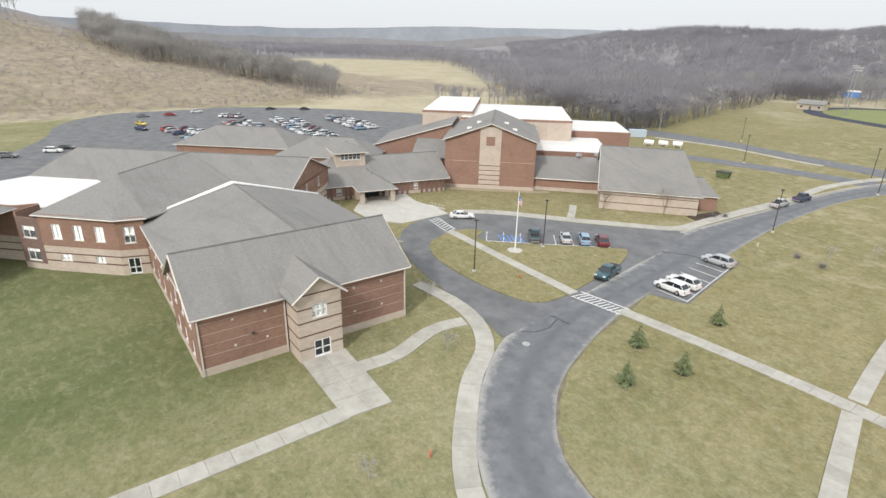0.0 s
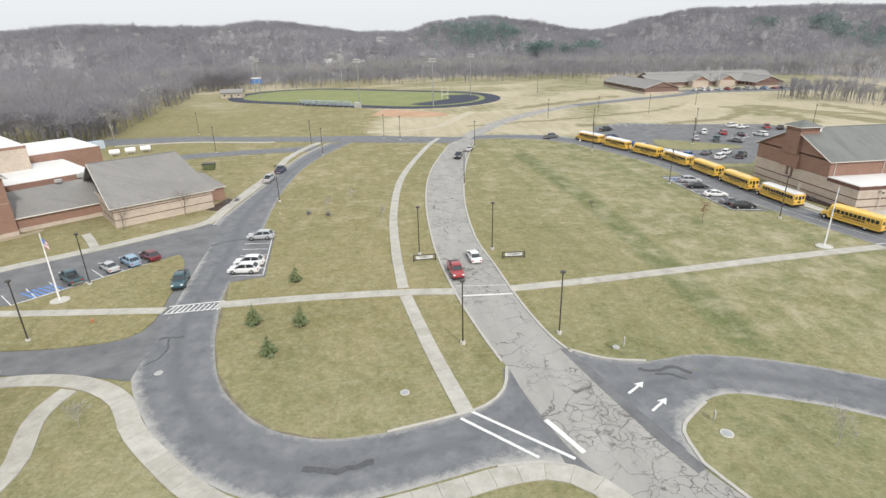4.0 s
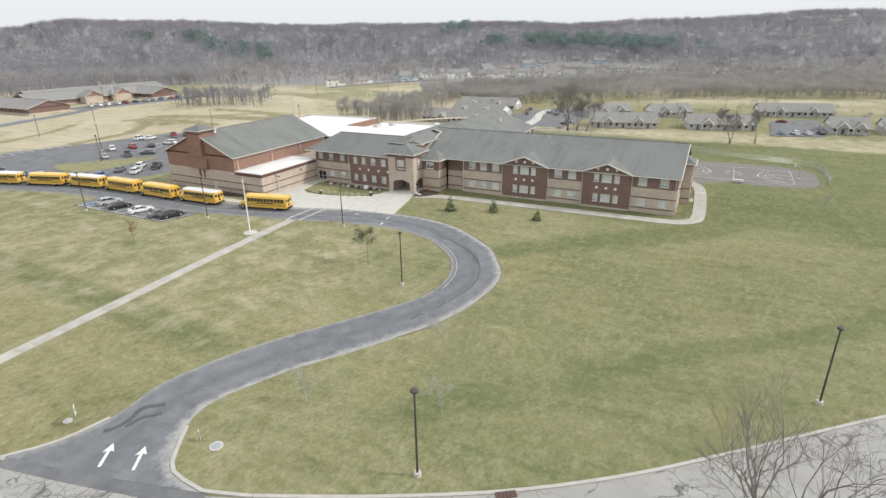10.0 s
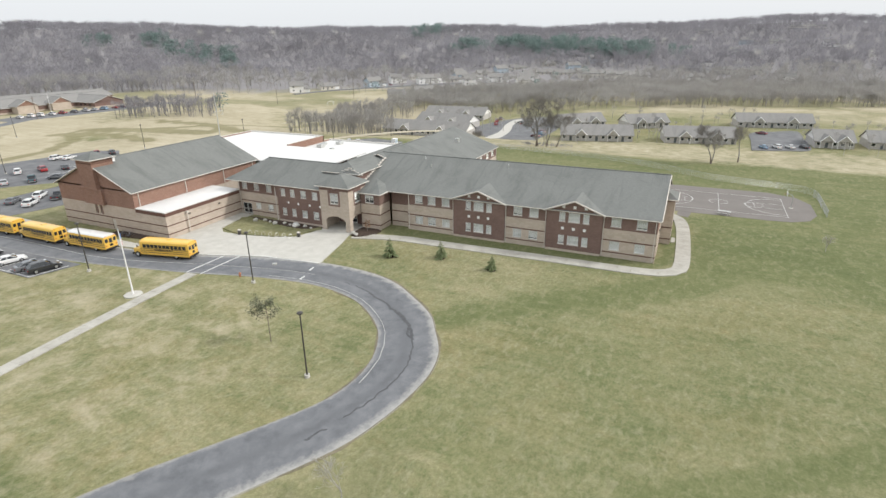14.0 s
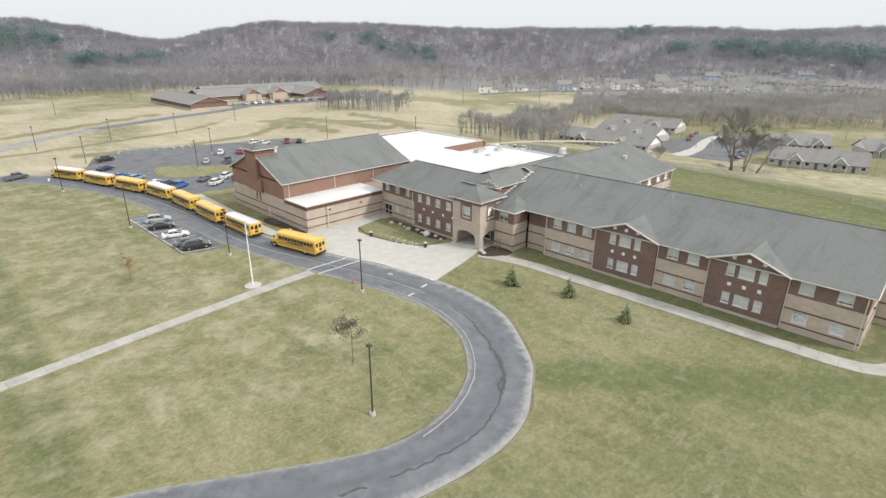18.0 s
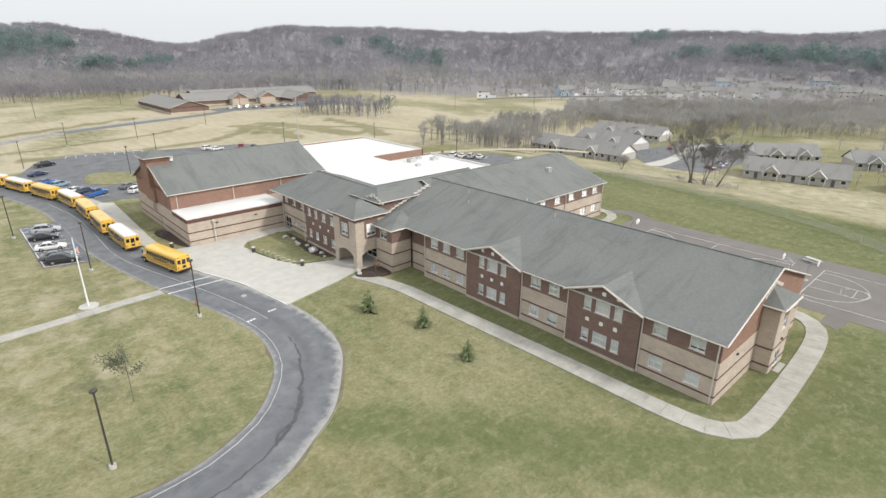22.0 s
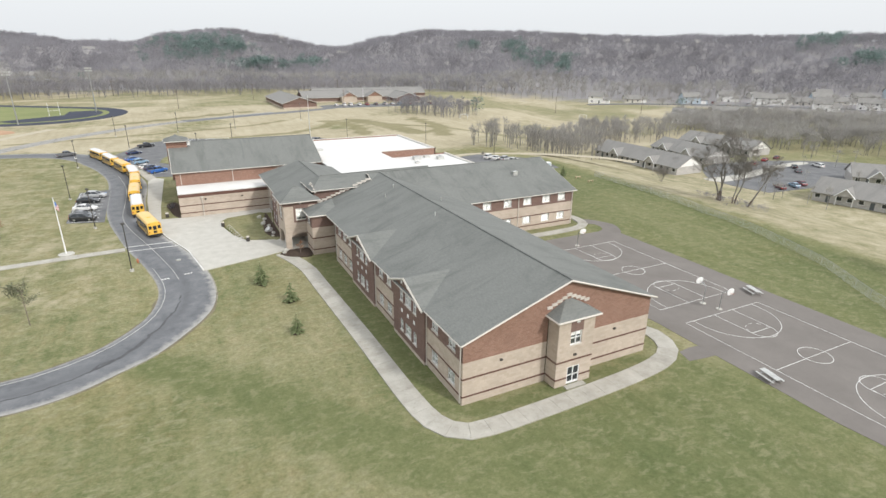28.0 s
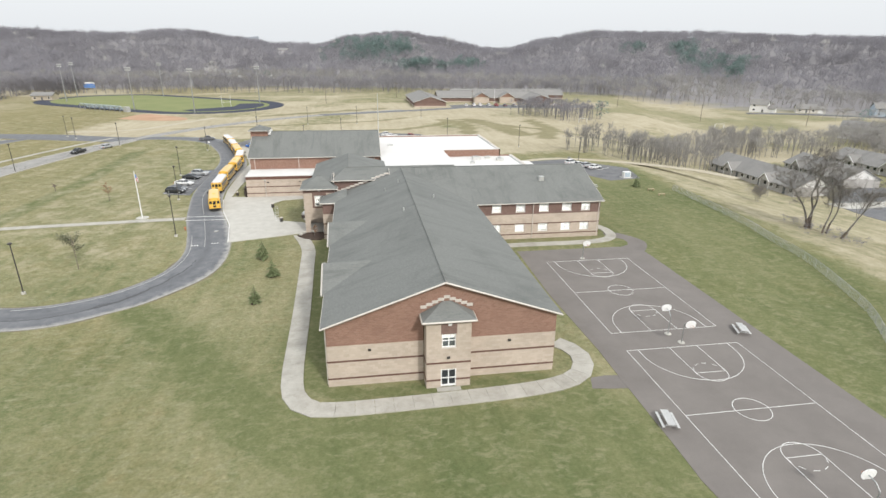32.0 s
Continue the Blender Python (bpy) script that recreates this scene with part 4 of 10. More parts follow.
def window(parent, fr, u0, u1, z0, z1, cols=2, rows=2, blind=0.55, frame=WHITE, deep=0.12):
    """A framed window with bars, panes and a blind drawn part of the way down, set into the wall; a dark sheet imitates
    the unlit room.
    """
    t, b = 0.09, 0.045
    us = [u0, u0 + t]
    for i in range(1, cols):
        u = u0 + (u1 - u0) * i / cols
        us += [u - b, u + b]
    us += [u1 - t, u1]
    zs = [z0, z0 + t]
    for i in range(1, rows):
        z = z0 + (z1 - z0) * i / rows
        zs += [z - b, z + b]
    zs += [z1 - t, z1]
    bars = {(i, j) for i in range(len(us) - 1) for j in range(len(zs) - 1) if i % 2 == 0 or j % 2 == 0}
    win = part("window", Shape().grid(fr, us, zs, bars, deep - 0.05, deep + 0.05), frame, parent)
    part("sill", Shape().boxf(fr, u0 - 0.08, -0.07, z0 - 0.10, u1 + 0.08, deep - 0.051, z0 + 0.002), TRIM, win)
    pane = part("pane", Shape().boxf(fr, u0 + t, deep - 0.008, z0 + t, u1 - t, deep + 0.008, z1 - t), GLASS, win)
    pane.visible_shadow = False
    zb = z1 - (z1 - z0) * blind
    # the pale blind doubles as the sky's reflection, so most hang nearly full length
    if blind > 0:
        part("blind", Shape().boxf(fr, u0 + t, deep + 0.09, zb, u1 - t, deep + 0.11, z1 - t), BLIND, win)
    # dark sheet added behind the pane in place of the room's shade
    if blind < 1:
        part("unlit_room_sheet", Shape().boxf(fr, u0 + t, deep + 0.15, z0 + t, u1 - t, deep + 0.2, z1 - t), DARK_IN, win)
    return win


def double_door(parent, fr, u0, u1, z1, z0=0.1, mat=WHITE, glass=True):
    """Two glazed leaves in a metal frame with pull handles."""
    m = (u0 + u1) / 2
    us = [u0, u0 + 0.12, m - 0.06, m + 0.06, u1 - 0.12, u1]
    zs = [z0, z0 + 0.25, z0 + 1.0, z0 + 1.12, z1 - 0.12, z1]
    sh = Shape().grid(fr, us, zs, {(i, j) for i in range(5) for j in range(5) if i % 2 == 0 or j % 2 == 0}, 0.02, 0.16)
    door = part("door", sh, mat, parent, "double door with glazed leaves")
    part("pane", Shape().boxf(fr, u0 + 0.12, 0.08, z0 + 0.25, u1 - 0.12, 0.10, z1 - 0.12), CAR_GLASS, door)
    for d in (-0.2, 0.2):
        part("handle", Shape().boxf(fr, m + d - 0.02, -0.05, z0 + 0.9, m + d + 0.02, 0.02, z0 + 1.3), STEEL, door)


def ridge_roof(parent, fr, L, W, ze, zr, hip0=0.0, hip1=0.0, over=0.5, thick=0.22, mat=SHINGLE, fascia=TRIM, wr=None):
    """A roof on a rectangle in fr, its ridge along u at w = wr; hip0 and hip1 are the hips' run at the ends (0: a gable)."""
    wr = W / 2 if wr is None else wr
    s0, s1 = (zr - ze) / wr, (zr - ze) / (W - wr)
    a, b = (-over, L + over)
    wa, wb = -over, W + over
    za, zb = ze - over * s0, ze - over * s1
    ra = hip0 if hip0 else a
    rb = L - hip1 if hip1 else b
    A, B, C, D = (a, wa, za), (b, wa, za), (b, wb, zb), (a, wb, zb)
    R0, R1 = (ra, wr, zr), (rb, wr, zr)
    if hip0:
        A, D = (a, wa, min(za, zb)), (a, wb, min(za, zb))
    if hip1:
        B, C = (b, wa, min(za, zb)), (b, wb, min(za, zb))
    faces = [(A, B, R1, R0), (C, D, R0, R1)]
    if hip0:
        faces.append((D, A, R0))
    if hip1:
        faces.append((B, C, R1))
    for poly in faces:
        part("roof_slope", Shape().slab([fr.at3(*p) for p in poly], thick), mat, parent)
    rc = Shape().tube(Vector(fr.at3(*R0)) + Vector((0, 0, 0.02)), Vector(fr.at3(*R1)) + Vector((0, 0, 0.02)), 0.11, 0.11, 6)
    part("ridge_cap", rc, SHINGLE, parent, "dark ridge cap")
    if fascia:
        for p, q in ((A, B), (C, D)):
            sh = Shape()
            p3, q3 = Vector(fr.at3(*p)), Vector(fr.at3(*q))
            sh.tube(p3 - Vector((0, 0, 0.12)), q3 - Vector((0, 0, 0.12)), 0.09, 0.09, 4)
            part("fascia", sh, fascia, parent, "cream gutter and fascia")
        for gone, e0, e1, r in ((hip0, A, D, R0), (hip1, B, C, R1)):
            for p in (e0, e1):
                if gone:
                    continue
                sh = Shape().tube(Vector(fr.at3(*p)) - Vector((0, 0, 0.10)), Vector(fr.at3(*r)) - Vector((0, 0, 0.10)), 0.11, 0.11, 4)
                part("rake_board", sh, fascia, parent, "cream rake board")
        if hip0:
            part("fascia", Shape().tube(Vector(fr.at3(*A)) - Vector((0, 0, 0.12)), Vector(fr.at3(*D)) - Vector((0, 0, 0.12)), 0.09, 0.09, 4), fascia, parent)
        if hip1:
            part("fascia", Shape().tube(Vector(fr.at3(*B)) - Vector((0, 0, 0.12)), Vector(fr.at3(*C)) - Vector((0, 0, 0.12)), 0.09, 0.09, 4), fascia, parent)


def gable_wall(parent, fr, u, W, ze, zr, mat, thick=0.35, wr=None, z0=None):
    """The triangle of wall under a gable at u; thickness towards positive u."""
    wr = W / 2 if wr is None else wr
    z0 = ze if z0 is None else z0
    a = [fr.at3(u, 0.02, z0), fr.at3(u, W - 0.02, z0), fr.at3(u, W - 0.02, ze - 0.25), fr.at3(u, wr, zr - 0.25), fr.at3(u, 0.02, ze - 0.25)]
    b = [fr.at3(u + thick, 0.02, z0), fr.at3(u + thick, W - 0.02, z0), fr.at3(u + thick, W - 0.02, ze - 0.25), fr.at3(u + thick, wr, zr - 0.25), fr.at3(u + thick, 0.02, ze - 0.25)]
    sh = Shape().add([*a, *b], [(4, 3, 2, 1, 0), (5, 6, 7, 8, 9), (0, 1, 6, 5), (1, 2, 7, 6), (2, 3, 8, 7), (3, 4, 9, 8), (4, 0, 5, 9)])
    part("gable_wall", sh, mat, parent)


# the default brick is darkened for the shaded west wall
def wing_strata(z_brick=4.95, z_top=7.5, brick=BRICK_DARK_SHADED):
    return [(0.0, 0.85, BLOCK, "block_course", 0.03), (0.85, 1.05, BAND, "dark_band", 0.05), (1.05, 2.95, BLOCK, "block_course", 0.02),
            (2.95, 3.15, BAND, "dark_band", 0.05), (3.15, z_brick, BLOCK, "block_course", 0.02), (z_brick, z_top, brick, "brick_wall", 0.0)]


def downpipe(parent, x, y, z1, z0=0.15):
    part("downpipe", Shape().box(x - 0.06, y - 0.06, z0, x + 0.06, y + 0.06, z1), TRIM, parent, "cream downpipe")


MS = thing("middle_school", 90, 60, 0, "two-storey brick and tan block school with grey shingle roofs", "school building")
XW, YS, XE = 75.3, 5.5, 100.5
ZE, ZR = 7.5, 11.9

# long west wall of the south wing, with two gabled brick bays
up = [(47.3, 48.9), (44.6, 46.2), (41.7, 43.3), (27.8, 29.4), (24.9, 26.5), (11.1, 12.7), (7.1, 8.7)]
holes = []
for a, b in up:
    holes += [(50.5 - b, 50.5 - a, 5.4, 7.05), (50.5 - b, 50.5 - a, 1.35, 2.9)]
bays = ((30.9, 40.8), (14.0, 23.4))
for a, b in bays:
    holes.append((50.5 - b, 50.5 - a, -1, 9))
fr_w, _ = facade(MS, (XW, 50.5), (XW, YS), wing_strata(), holes)
for i, (a, b) in enumerate(up):
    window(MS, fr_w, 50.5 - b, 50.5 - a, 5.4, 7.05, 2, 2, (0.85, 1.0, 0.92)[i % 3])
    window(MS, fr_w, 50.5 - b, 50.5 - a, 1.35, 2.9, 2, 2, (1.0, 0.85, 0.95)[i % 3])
for a, b in bays:
    c, xb = (a + b) / 2, XW - 0.3
    hs_ = []
    wins = [(c - 0.95, c + 0.95), (c + 1.5, c + 2.5), (c - 2.5, c - 1.5)]
    for w0, w1 in wins:
        for z0, z1 in ((5.4, 7.0), (1.35, 2.95)):
            hs_.append((b - w1, b - w0, z0, z1))
    fr_b, _ = facade(MS, (xb, b), (xb, a), [(0.0, 0.4, BLOCK, "block_course", 0.03), (0.4, ZE - 0.25, BRICK_DARK_SHADED, "brick_wall", 0.0)], hs_, 0.6)
    for k, h in enumerate(hs_):
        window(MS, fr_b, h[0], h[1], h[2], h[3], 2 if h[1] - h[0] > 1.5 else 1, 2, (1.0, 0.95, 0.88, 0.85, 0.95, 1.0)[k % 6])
    for z in (8.0, 4.2):
        for d in (-1.85, 0.0, 1.85):
            yy = c + d
            part("accent_tile", Shape().box(xb - 0.03, yy - 0.24, z - 0.24, xb + 0.05, yy + 0.24, z + 0.24), WHITE, MS, "square white accent tile")
    zp = 9.25
    tri = [(xb, a + 0.02, ZE - 0.25), (xb, b - 0.02, ZE - 0.25), (xb, c, zp - 0.2)]
    sh = Shape().add([*tri, *((x + 0.35, y, z) for x, y, z in tri)], [(0, 1, 2), (5, 4, 3), (0, 3, 4, 1), (1, 4, 5, 2), (2, 5, 3, 0)])
    part("gable_wall", sh, BRICK_DARK_SHADED, MS)
    xr = XW + (zp - ZE) / ((ZR - ZE) / 12.6)
    for q, yq in ((a - 0.45, a), (b + 0.45, b)):
        zq = ZE - 0.22
        poly = [(xb - 0.5, q, zq), (XW + 0.35, q, zq + 0.16), (xr + 0.4, c, zp + 0.12), (xb - 0.5, c, zp)]
        if q > c:
            poly = poly[::-1]
        part("roof_slope", Shape().slab(poly, 0.2), SHINGLE, MS)
        part("rake_board", Shape().tube((xb - 0.5, q, zq - 0.1), (xb - 0.5, c, zp - 0.1), 0.15, 0.15, 4), TRIM, MS)
for y in (50.2, 40.95, 30.75, 23.55, 13.85, 5.8):
    downpipe(MS, XW - 0.1, y, 7.2)

# south gable end with its stair tower
# the sunlit south end takes the lighter copy of the brick
facade(MS, (XW, YS), (XE, YS), wing_strata(brick=BRICK), [(10.3, 15.3, 0, 7.4)])
sh = Shape()
mid = (XW + XE) / 2
sh.add([(XW, YS, ZE), (XE, YS, ZE), (mid, YS, ZR - 0.2), (XW, YS + 0.35, ZE), (XE, YS + 0.35, ZE), (mid, YS + 0.35, ZR - 0.2)], [(0, 1, 2), (5, 4, 3), (0, 3, 4, 1), (1, 4, 5, 2), (2, 5, 3, 0)])
part("gable_wall", sh, BRICK, MS)
for x in (79.8, 95.2):
    part("wall_light", Shape().box(x - 0.15, YS - 0.22, 4.2, x + 0.15, YS - 0.02, 4.4), POLE_DARK, MS, "small dark wall light")
tx0, tx1, ty = 85.7, 90.5, 3.75
t_str = [(0.0, 0.85, BLOCK, "block_course", 0.03), (0.85, 1.05, BAND, "dark_band", 0.05), (1.05, 2.95, BLOCK, "block_course", 0.02), (2.95, 3.15, BAND, "dark_band", 0.05), (3.15, 7.7, BLOCK, "block_course", 0.02), (7.7, 8.3, BRICK_DARK_SHADED, "brick_wall", 0.0)]
fr_t, _ = facade(MS, (tx0, ty), (tx1, ty), t_str, [(1.55, 3.25, -1, 2.25), (1.65, 3.15, 4.9, 6.5)])
double_door(MS, fr_t, 1.55, 3.25, 2.25)
window(MS, fr_t, 1.65, 3.15, 4.9, 6.5, 2, 2, 0.35)
part("brick_panel", Shape().box(tx0 + 1.55, ty - 0.03, 6.5, tx0 + 3.25, ty + 0.1, 7.7), BRICK_DARK_SHADED, MS)
part("accent_tile", Shape().box(88.0, ty - 0.06, 7.5, 88.4, ty + 0.02, 7.9), WHITE, MS)
part("wall_light", Shape().box(87.9, ty - 0.2, 3.6, 88.25, ty - 0.021, 3.8), POLE_DARK, MS)
facade(MS, (tx1, ty + 0.35), (tx1, YS), t_str)
facade(MS, (tx0, YS), (tx0, ty + 0.35), t_str)
apex = (88.1, YS + 0.4, 9.75)
c4 = [(tx0 - 0.45, ty - 0.45, 8.2), (tx1 + 0.45, ty - 0.45, 8.2), (tx1 + 0.45, YS + 0.3, 8.2), (tx0 - 0.45, YS + 0.3, 8.2)]
for i, j in ((0, 1), (1, 2), (3, 0)):
    part("roof_slope", Shape().slab([c4[i], c4[j], apex], 0.15), SHINGLE, MS)
    part("fascia", Shape().tube(Vector(c4[i]) - Vector((0, 0, 0.1)), Vector(c4[j]) - Vector((0, 0, 0.1)), 0.12, 0.12, 4), TRIM, MS)
for i in range(9):
    d = (i - 4) * 0.62
    part("flashing_step", Shape().box(88.1 + d - 0.33, YS - 0.10, 9.95 - abs(d) * 0.42 - 0.1, 88.1 + d + 0.33, YS - 0.01, 10.17 - abs(d) * 0.42), TRIM, MS, "cream stepped flashing")

# east wall of the south wing and the east wing
facade(MS, (XE, YS), (XE, 50.4), wing_strata())
eu = [(104.1, 105.9), (108.8, 110.6), (113.4, 115.3), (118.0, 119.9), (121.9, 123.7)]
eh = []
for a, b in eu:
    eh += [(a - XE, b - XE, 5.45, 7.0), (a - XE, b - XE, 1.5, 3.0)]
fr_e, _ = facade(MS, (XE, 50.4), (125.8, 50.4), wing_strata(), eh)
for i, (a, b) in enumerate(eu):
    window(MS, fr_e, a - XE, b - XE, 5.45, 7.0, 2, 2, (1.0, 0.9, 1.0)[i % 3])
    window(MS, fr_e, a - XE, b - XE, 1.5, 3.0, 2, 2, (1.0, 1.0, 0.9)[i % 3])
for x in (112.2, 125.5):
    downpipe(MS, x, 50.3, 7.2)
facade(MS, (125.8, 50.4), (125.8, 75.6), wing_strata())
facade(MS, (125.8, 75.6), (88.0, 75.6), wing_strata())
FE = Frame2(86.0, 50.4, 0)
ridge_roof(MS, FE, 39.8, 25.2, ZE, ZR, mat=SHINGLE_CROSS)
gable_wall(MS, FE, 39.45, 25.2, ZE, ZR, BRICK)
FSW = Frame2(XE, YS, 90)
ridge_roof(MS, FSW, 57.0, 25.2, ZE, ZR)
for x, y, z in ((115.8, 57.5, 10.2),):
    part("roof_vent", Shape().box(x - 0.5, y - 0.4, z - 0.4, x + 0.5, y + 0.4, z + 0.5), ALU, MS, "pale metal roof vent")
for x, y in ((86.0, 34.0), (86.5, 52.0), (92.0, 44.0), (84.0, 49.5)):
    z = ZR - abs(x - mid) * 0.349
    part("vent_pipe", Shape().tube((x, y, z - 0.2), (x, y, z + 0.55), 0.09, 0.09, 8), ALU, MS, "small grey vent pipe")

# recess and small hipped bay between wing and entrance
facade(MS, (76.3, 54.6), (76.3, 50.5), wing_strata(4.4, 7.3))
facade(MS, (76.3, 50.5), (XW, 50.5), wing_strata(4.4, 7.3))
rs = wing_strata(4.95, 7.3)
fr_r, _ = facade(MS, (72.4, 59.2), (72.4, 55.0), rs, [(1.0, 2.9, 5.2, 6.7)])
window(MS, fr_r, 1.0, 2.9, 5.2, 6.7, 2, 2, 0.4)
facade(MS, (72.4, 55.0), (76.3, 55.0), rs)
c4 = [(71.9, 54.5, 7.25), (71.9, 60.0, 7.25), (77, 60.0, 7.25), (77, 54.5, 7.25)]
apx = (77.0, 58.2, 9.0)
for tri in ((c4[1], c4[0], apx), (c4[0], c4[3], apx)):
    part("roof_slope", Shape().slab(tri, 0.15), SHINGLE, MS)
part("fascia", Shape().tube((71.9, 54.5, 7.12), (71.9, 60.0, 7.12), 0.12, 0.12, 4), TRIM, MS)
part("fascia", Shape().tube((71.9, 54.5, 7.12), (76.3, 54.5, 7.12), 0.12, 0.12, 4), TRIM, MS)

# central block, taller than the wings
cs = [(0, 5.0, BLOCK, "block_course", 0.02), (5.0, 10.15, BRICK_DARK_SHADED, "brick_wall", 0.0)]
facade(MS, (74.6, 61.0), (90.0, 61.0), cs)
facade(MS, (74.6, 68.2), (74.6, 61.0), cs)
FC = Frame2(74.6, 61.0, 0)
ridge_roof(MS, FC, 24.0, 7.4, 10.4, 11.85, 2.2, 0.0, 0.6)
for i in range(12):
    x = 75.5 + i * 0.85
    z = ZE + (x - XW) * 0.349 + 0.35
    part("flashing_step", Shape().box(x - 0.45, 60.72, z - 0.1, x + 0.45, 60.97, z + 0.22), TRIM, MS)

# entrance tower over an open porch
px0, px1, py0, py1 = 68.6, 74.6, 59.4, 65.9
tw = [(0.0, 8.0, BLOCK, "block_course", 0.02), (8.0, 9.2, BRICK_DARK_SHADED, "brick_wall", 0.0)]
fr_pw, _ = facade(MS, (px0, py1), (px0, py0), tw, [(1.0, 5.5, -1, 3.0), (2.35, 4.15, 5.45, 7.5)])
fr_ps, _ = facade(MS, (px0, py0), (px1, py0), tw, [(1.0, 5.0, -1, 3.0), (2.1, 3.9, 5.45, 7.5)])
for fr_p, m in ((fr_pw, 3.25), (fr_ps, 3.0)):
    window(MS, fr_p, m - 0.9, m + 0.9, 5.45, 7.5, 2, 3, 0.8)
    part("brick_panel", Shape().boxf(fr_p, m - 1.35, -0.03, 7.5, m + 1.35, 0.1, 8.0), BRICK_DARK_SHADED, MS)
    part("brick_panel", Shape().boxf(fr_p, m - 1.35, -0.03, 5.0, m + 1.35, 0.1, 5.45), BRICK_DARK_SHADED, MS)
    for s in (-1.35, 0.98):
        part("brick_panel", Shape().boxf(fr_p, m + s, -0.03, 5.45, m + s + 0.37, 0.1, 7.5), BRICK_DARK_SHADED, MS)
    part("accent_tile", Shape().boxf(fr_p, m - 0.2, -0.05, 8.4, m + 0.2, 0.0, 8.8), WHITE, MS)
    for k in range(10):
        a0, a1 = math.pi * k / 10, math.pi * (k + 1) / 10
        half, rise = (2.25, 0.9)
        u0, u1 = m - half * math.cos(a0), m - half * math.cos(a1)
        zz = 3.0 - 0.9 + rise * min(math.sin(a0), math.sin(a1))
        part("arch_stone", Shape().boxf(fr_p, u0, 0.0, zz, u1, 0.35, 3.0), BLOCK, MS)
part("porch_ceiling", Shape().box(px0 + 0.35, py0 + 0.35, 3.3, px1, py1 - 0.3, 3.5), TRIM, MS)
fr_in, _ = facade(MS, (73.9, py1), (73.9, py0), [(0, 3.3, BRICK_DARK_SHADED, "porch_wall", 0.0)], [(1.6, 4.6, -1, 2.4)])
double_door(MS, fr_in, 1.6, 4.6, 2.4, 0.12)
facade(MS, (px1, py1), (px0 + 0.35, py1), [(0, 9.2, BLOCK, "block_course", 0.0)])
FP = Frame2(px0, py0, 0)
ridge_roof(MS, FP, 6.0, 6.5, 9.2, 10.75, 2.6, 2.6, 0.6)
facade(MS, (px1, py0), (px1, 61.0), [(0, 9.2, BLOCK, "block_course", 0.0)])
for k in range(7):
    d = (k - 3) * 0.8
    part("flashing_step", Shape().box(74.42, 62.65 + d - 0.42, 10.95 - abs(d) * 0.45, 74.59, 62.65 + d + 0.42, 11.2 - abs(d) * 0.45), TRIM, MS)

# front wing: block storey and a full-height brick bay
fa = wing_strata(4.9, 7.65)
fwA = [(0.9, 2.3, 5.5, 6.9), (4.2, 5.6, 5.5, 6.9), (7.6, 9.0, 5.5, 6.9), (4.2, 5.6, 1.5, 2.8), (7.6, 9.0, 1.5, 2.8), (0.5, 3.0, -1, 2.5)]
fr_a, _ = facade(MS, (70.9, 88.6), (70.5, 77.2), fa, fwA)
for k, h in enumerate(fwA[:5]):
    window(MS, fr_a, *h, 2, 2, (1.0, 0.8, 0.9)[k % 3])
double_door(MS, fr_a, 0.5, 3.0, 2.5, 0.12, ALU)
cols4 = [(1.0, 2.1), (3.4, 4.5), (6.0, 7.3), (8.8, 10.1)]
fwB = [(a, b, z0, z1) for a, b in cols4 for z0, z1 in ((5.5, 7.0), (1.5, 3.0))]
fr_fb, _ = facade(MS, (69.5, 77.2), (69.3, 65.9), [(0, 0.5, BLOCK, "block_course", 0.03), (0.5, 7.65, BRICK_DARK_SHADED, "brick_wall", 0.0)], fwB)
for k, h in enumerate(fwB):
    window(MS, fr_fb, *h, 2, 2, (1.0, 0.8, 0.9)[k % 3])
for u in (2.75, 5.25, 8.05, 10.6):
    part("accent_tile", Shape().boxf(fr_fb, u - 0.22, -0.03, 4.0, u + 0.22, 0.05, 4.44), WHITE, MS)
facade(MS, (70.5, 77.2), (69.5, 77.2), [(0, 7.65, BRICK_DARK_SHADED, "brick_wall", 0.0)])
FF = Frame2(69.6, 90.0, -90)
ridge_roof(MS, FF, 24.5, 17.0, 7.85, 11.1, 4.8, 0.0, 0.4, wr=7.6)
for y in (88.3, 77.4, 66.2):
    downpipe(MS, 69.2 if y < 78 else 70.6, y, 7.1)

# gym with its lower annex and the gable turret
GX0, GX1, GY0, GY1 = 52.3, 84.8, 96.6, 118.6
gs = [(0.0, 0.9, BLOCK, "block_course", 0.03), (0.9, 1.1, BAND, "dark_band", 0.05), (1.1, 2.5, BLOCK, "block_course", 0.02), (2.5, 2.7, BAND, "dark_band", 0.05), (2.7, 5.0, BLOCK, "block_course", 0.02), (5.0, 8.5, BRICK, "brick_wall", 0.0)]
gh = [(10.2, 11.0, 2.9, 5.0), (11.6, 12.4, 2.9, 5.0), (14.5, 15.6, 0, 2.2)]
fr_g, _ = facade(MS, (GX0, GY1), (GX0, GY0), gs, gh)
for h in gh[:2]:
    part("recess_panel", Shape().boxf(fr_g, h[0], 0.15, h[2], h[1], 0.3, h[3]), BRICK_DARK_SHADED, MS)
part("door", Shape().boxf(fr_g, 14.5, 0.1, 0, 15.6, 0.2, 2.2), TRIM, MS, "cream steel door")
FG = Frame2(GX0, GY0, 0)
gable_wall(MS, FG, 0.0, GY1 - GY0, 8.5, 13.3, BRICK, z0=8.5)
gable_wall(MS, FG, GX1 - GX0 - 0.35, GY1 - GY0, 8.5, 13.3, BRICK, z0=5.0)
facade(MS, (GX0, GY0), (GX1, GY0), gs)
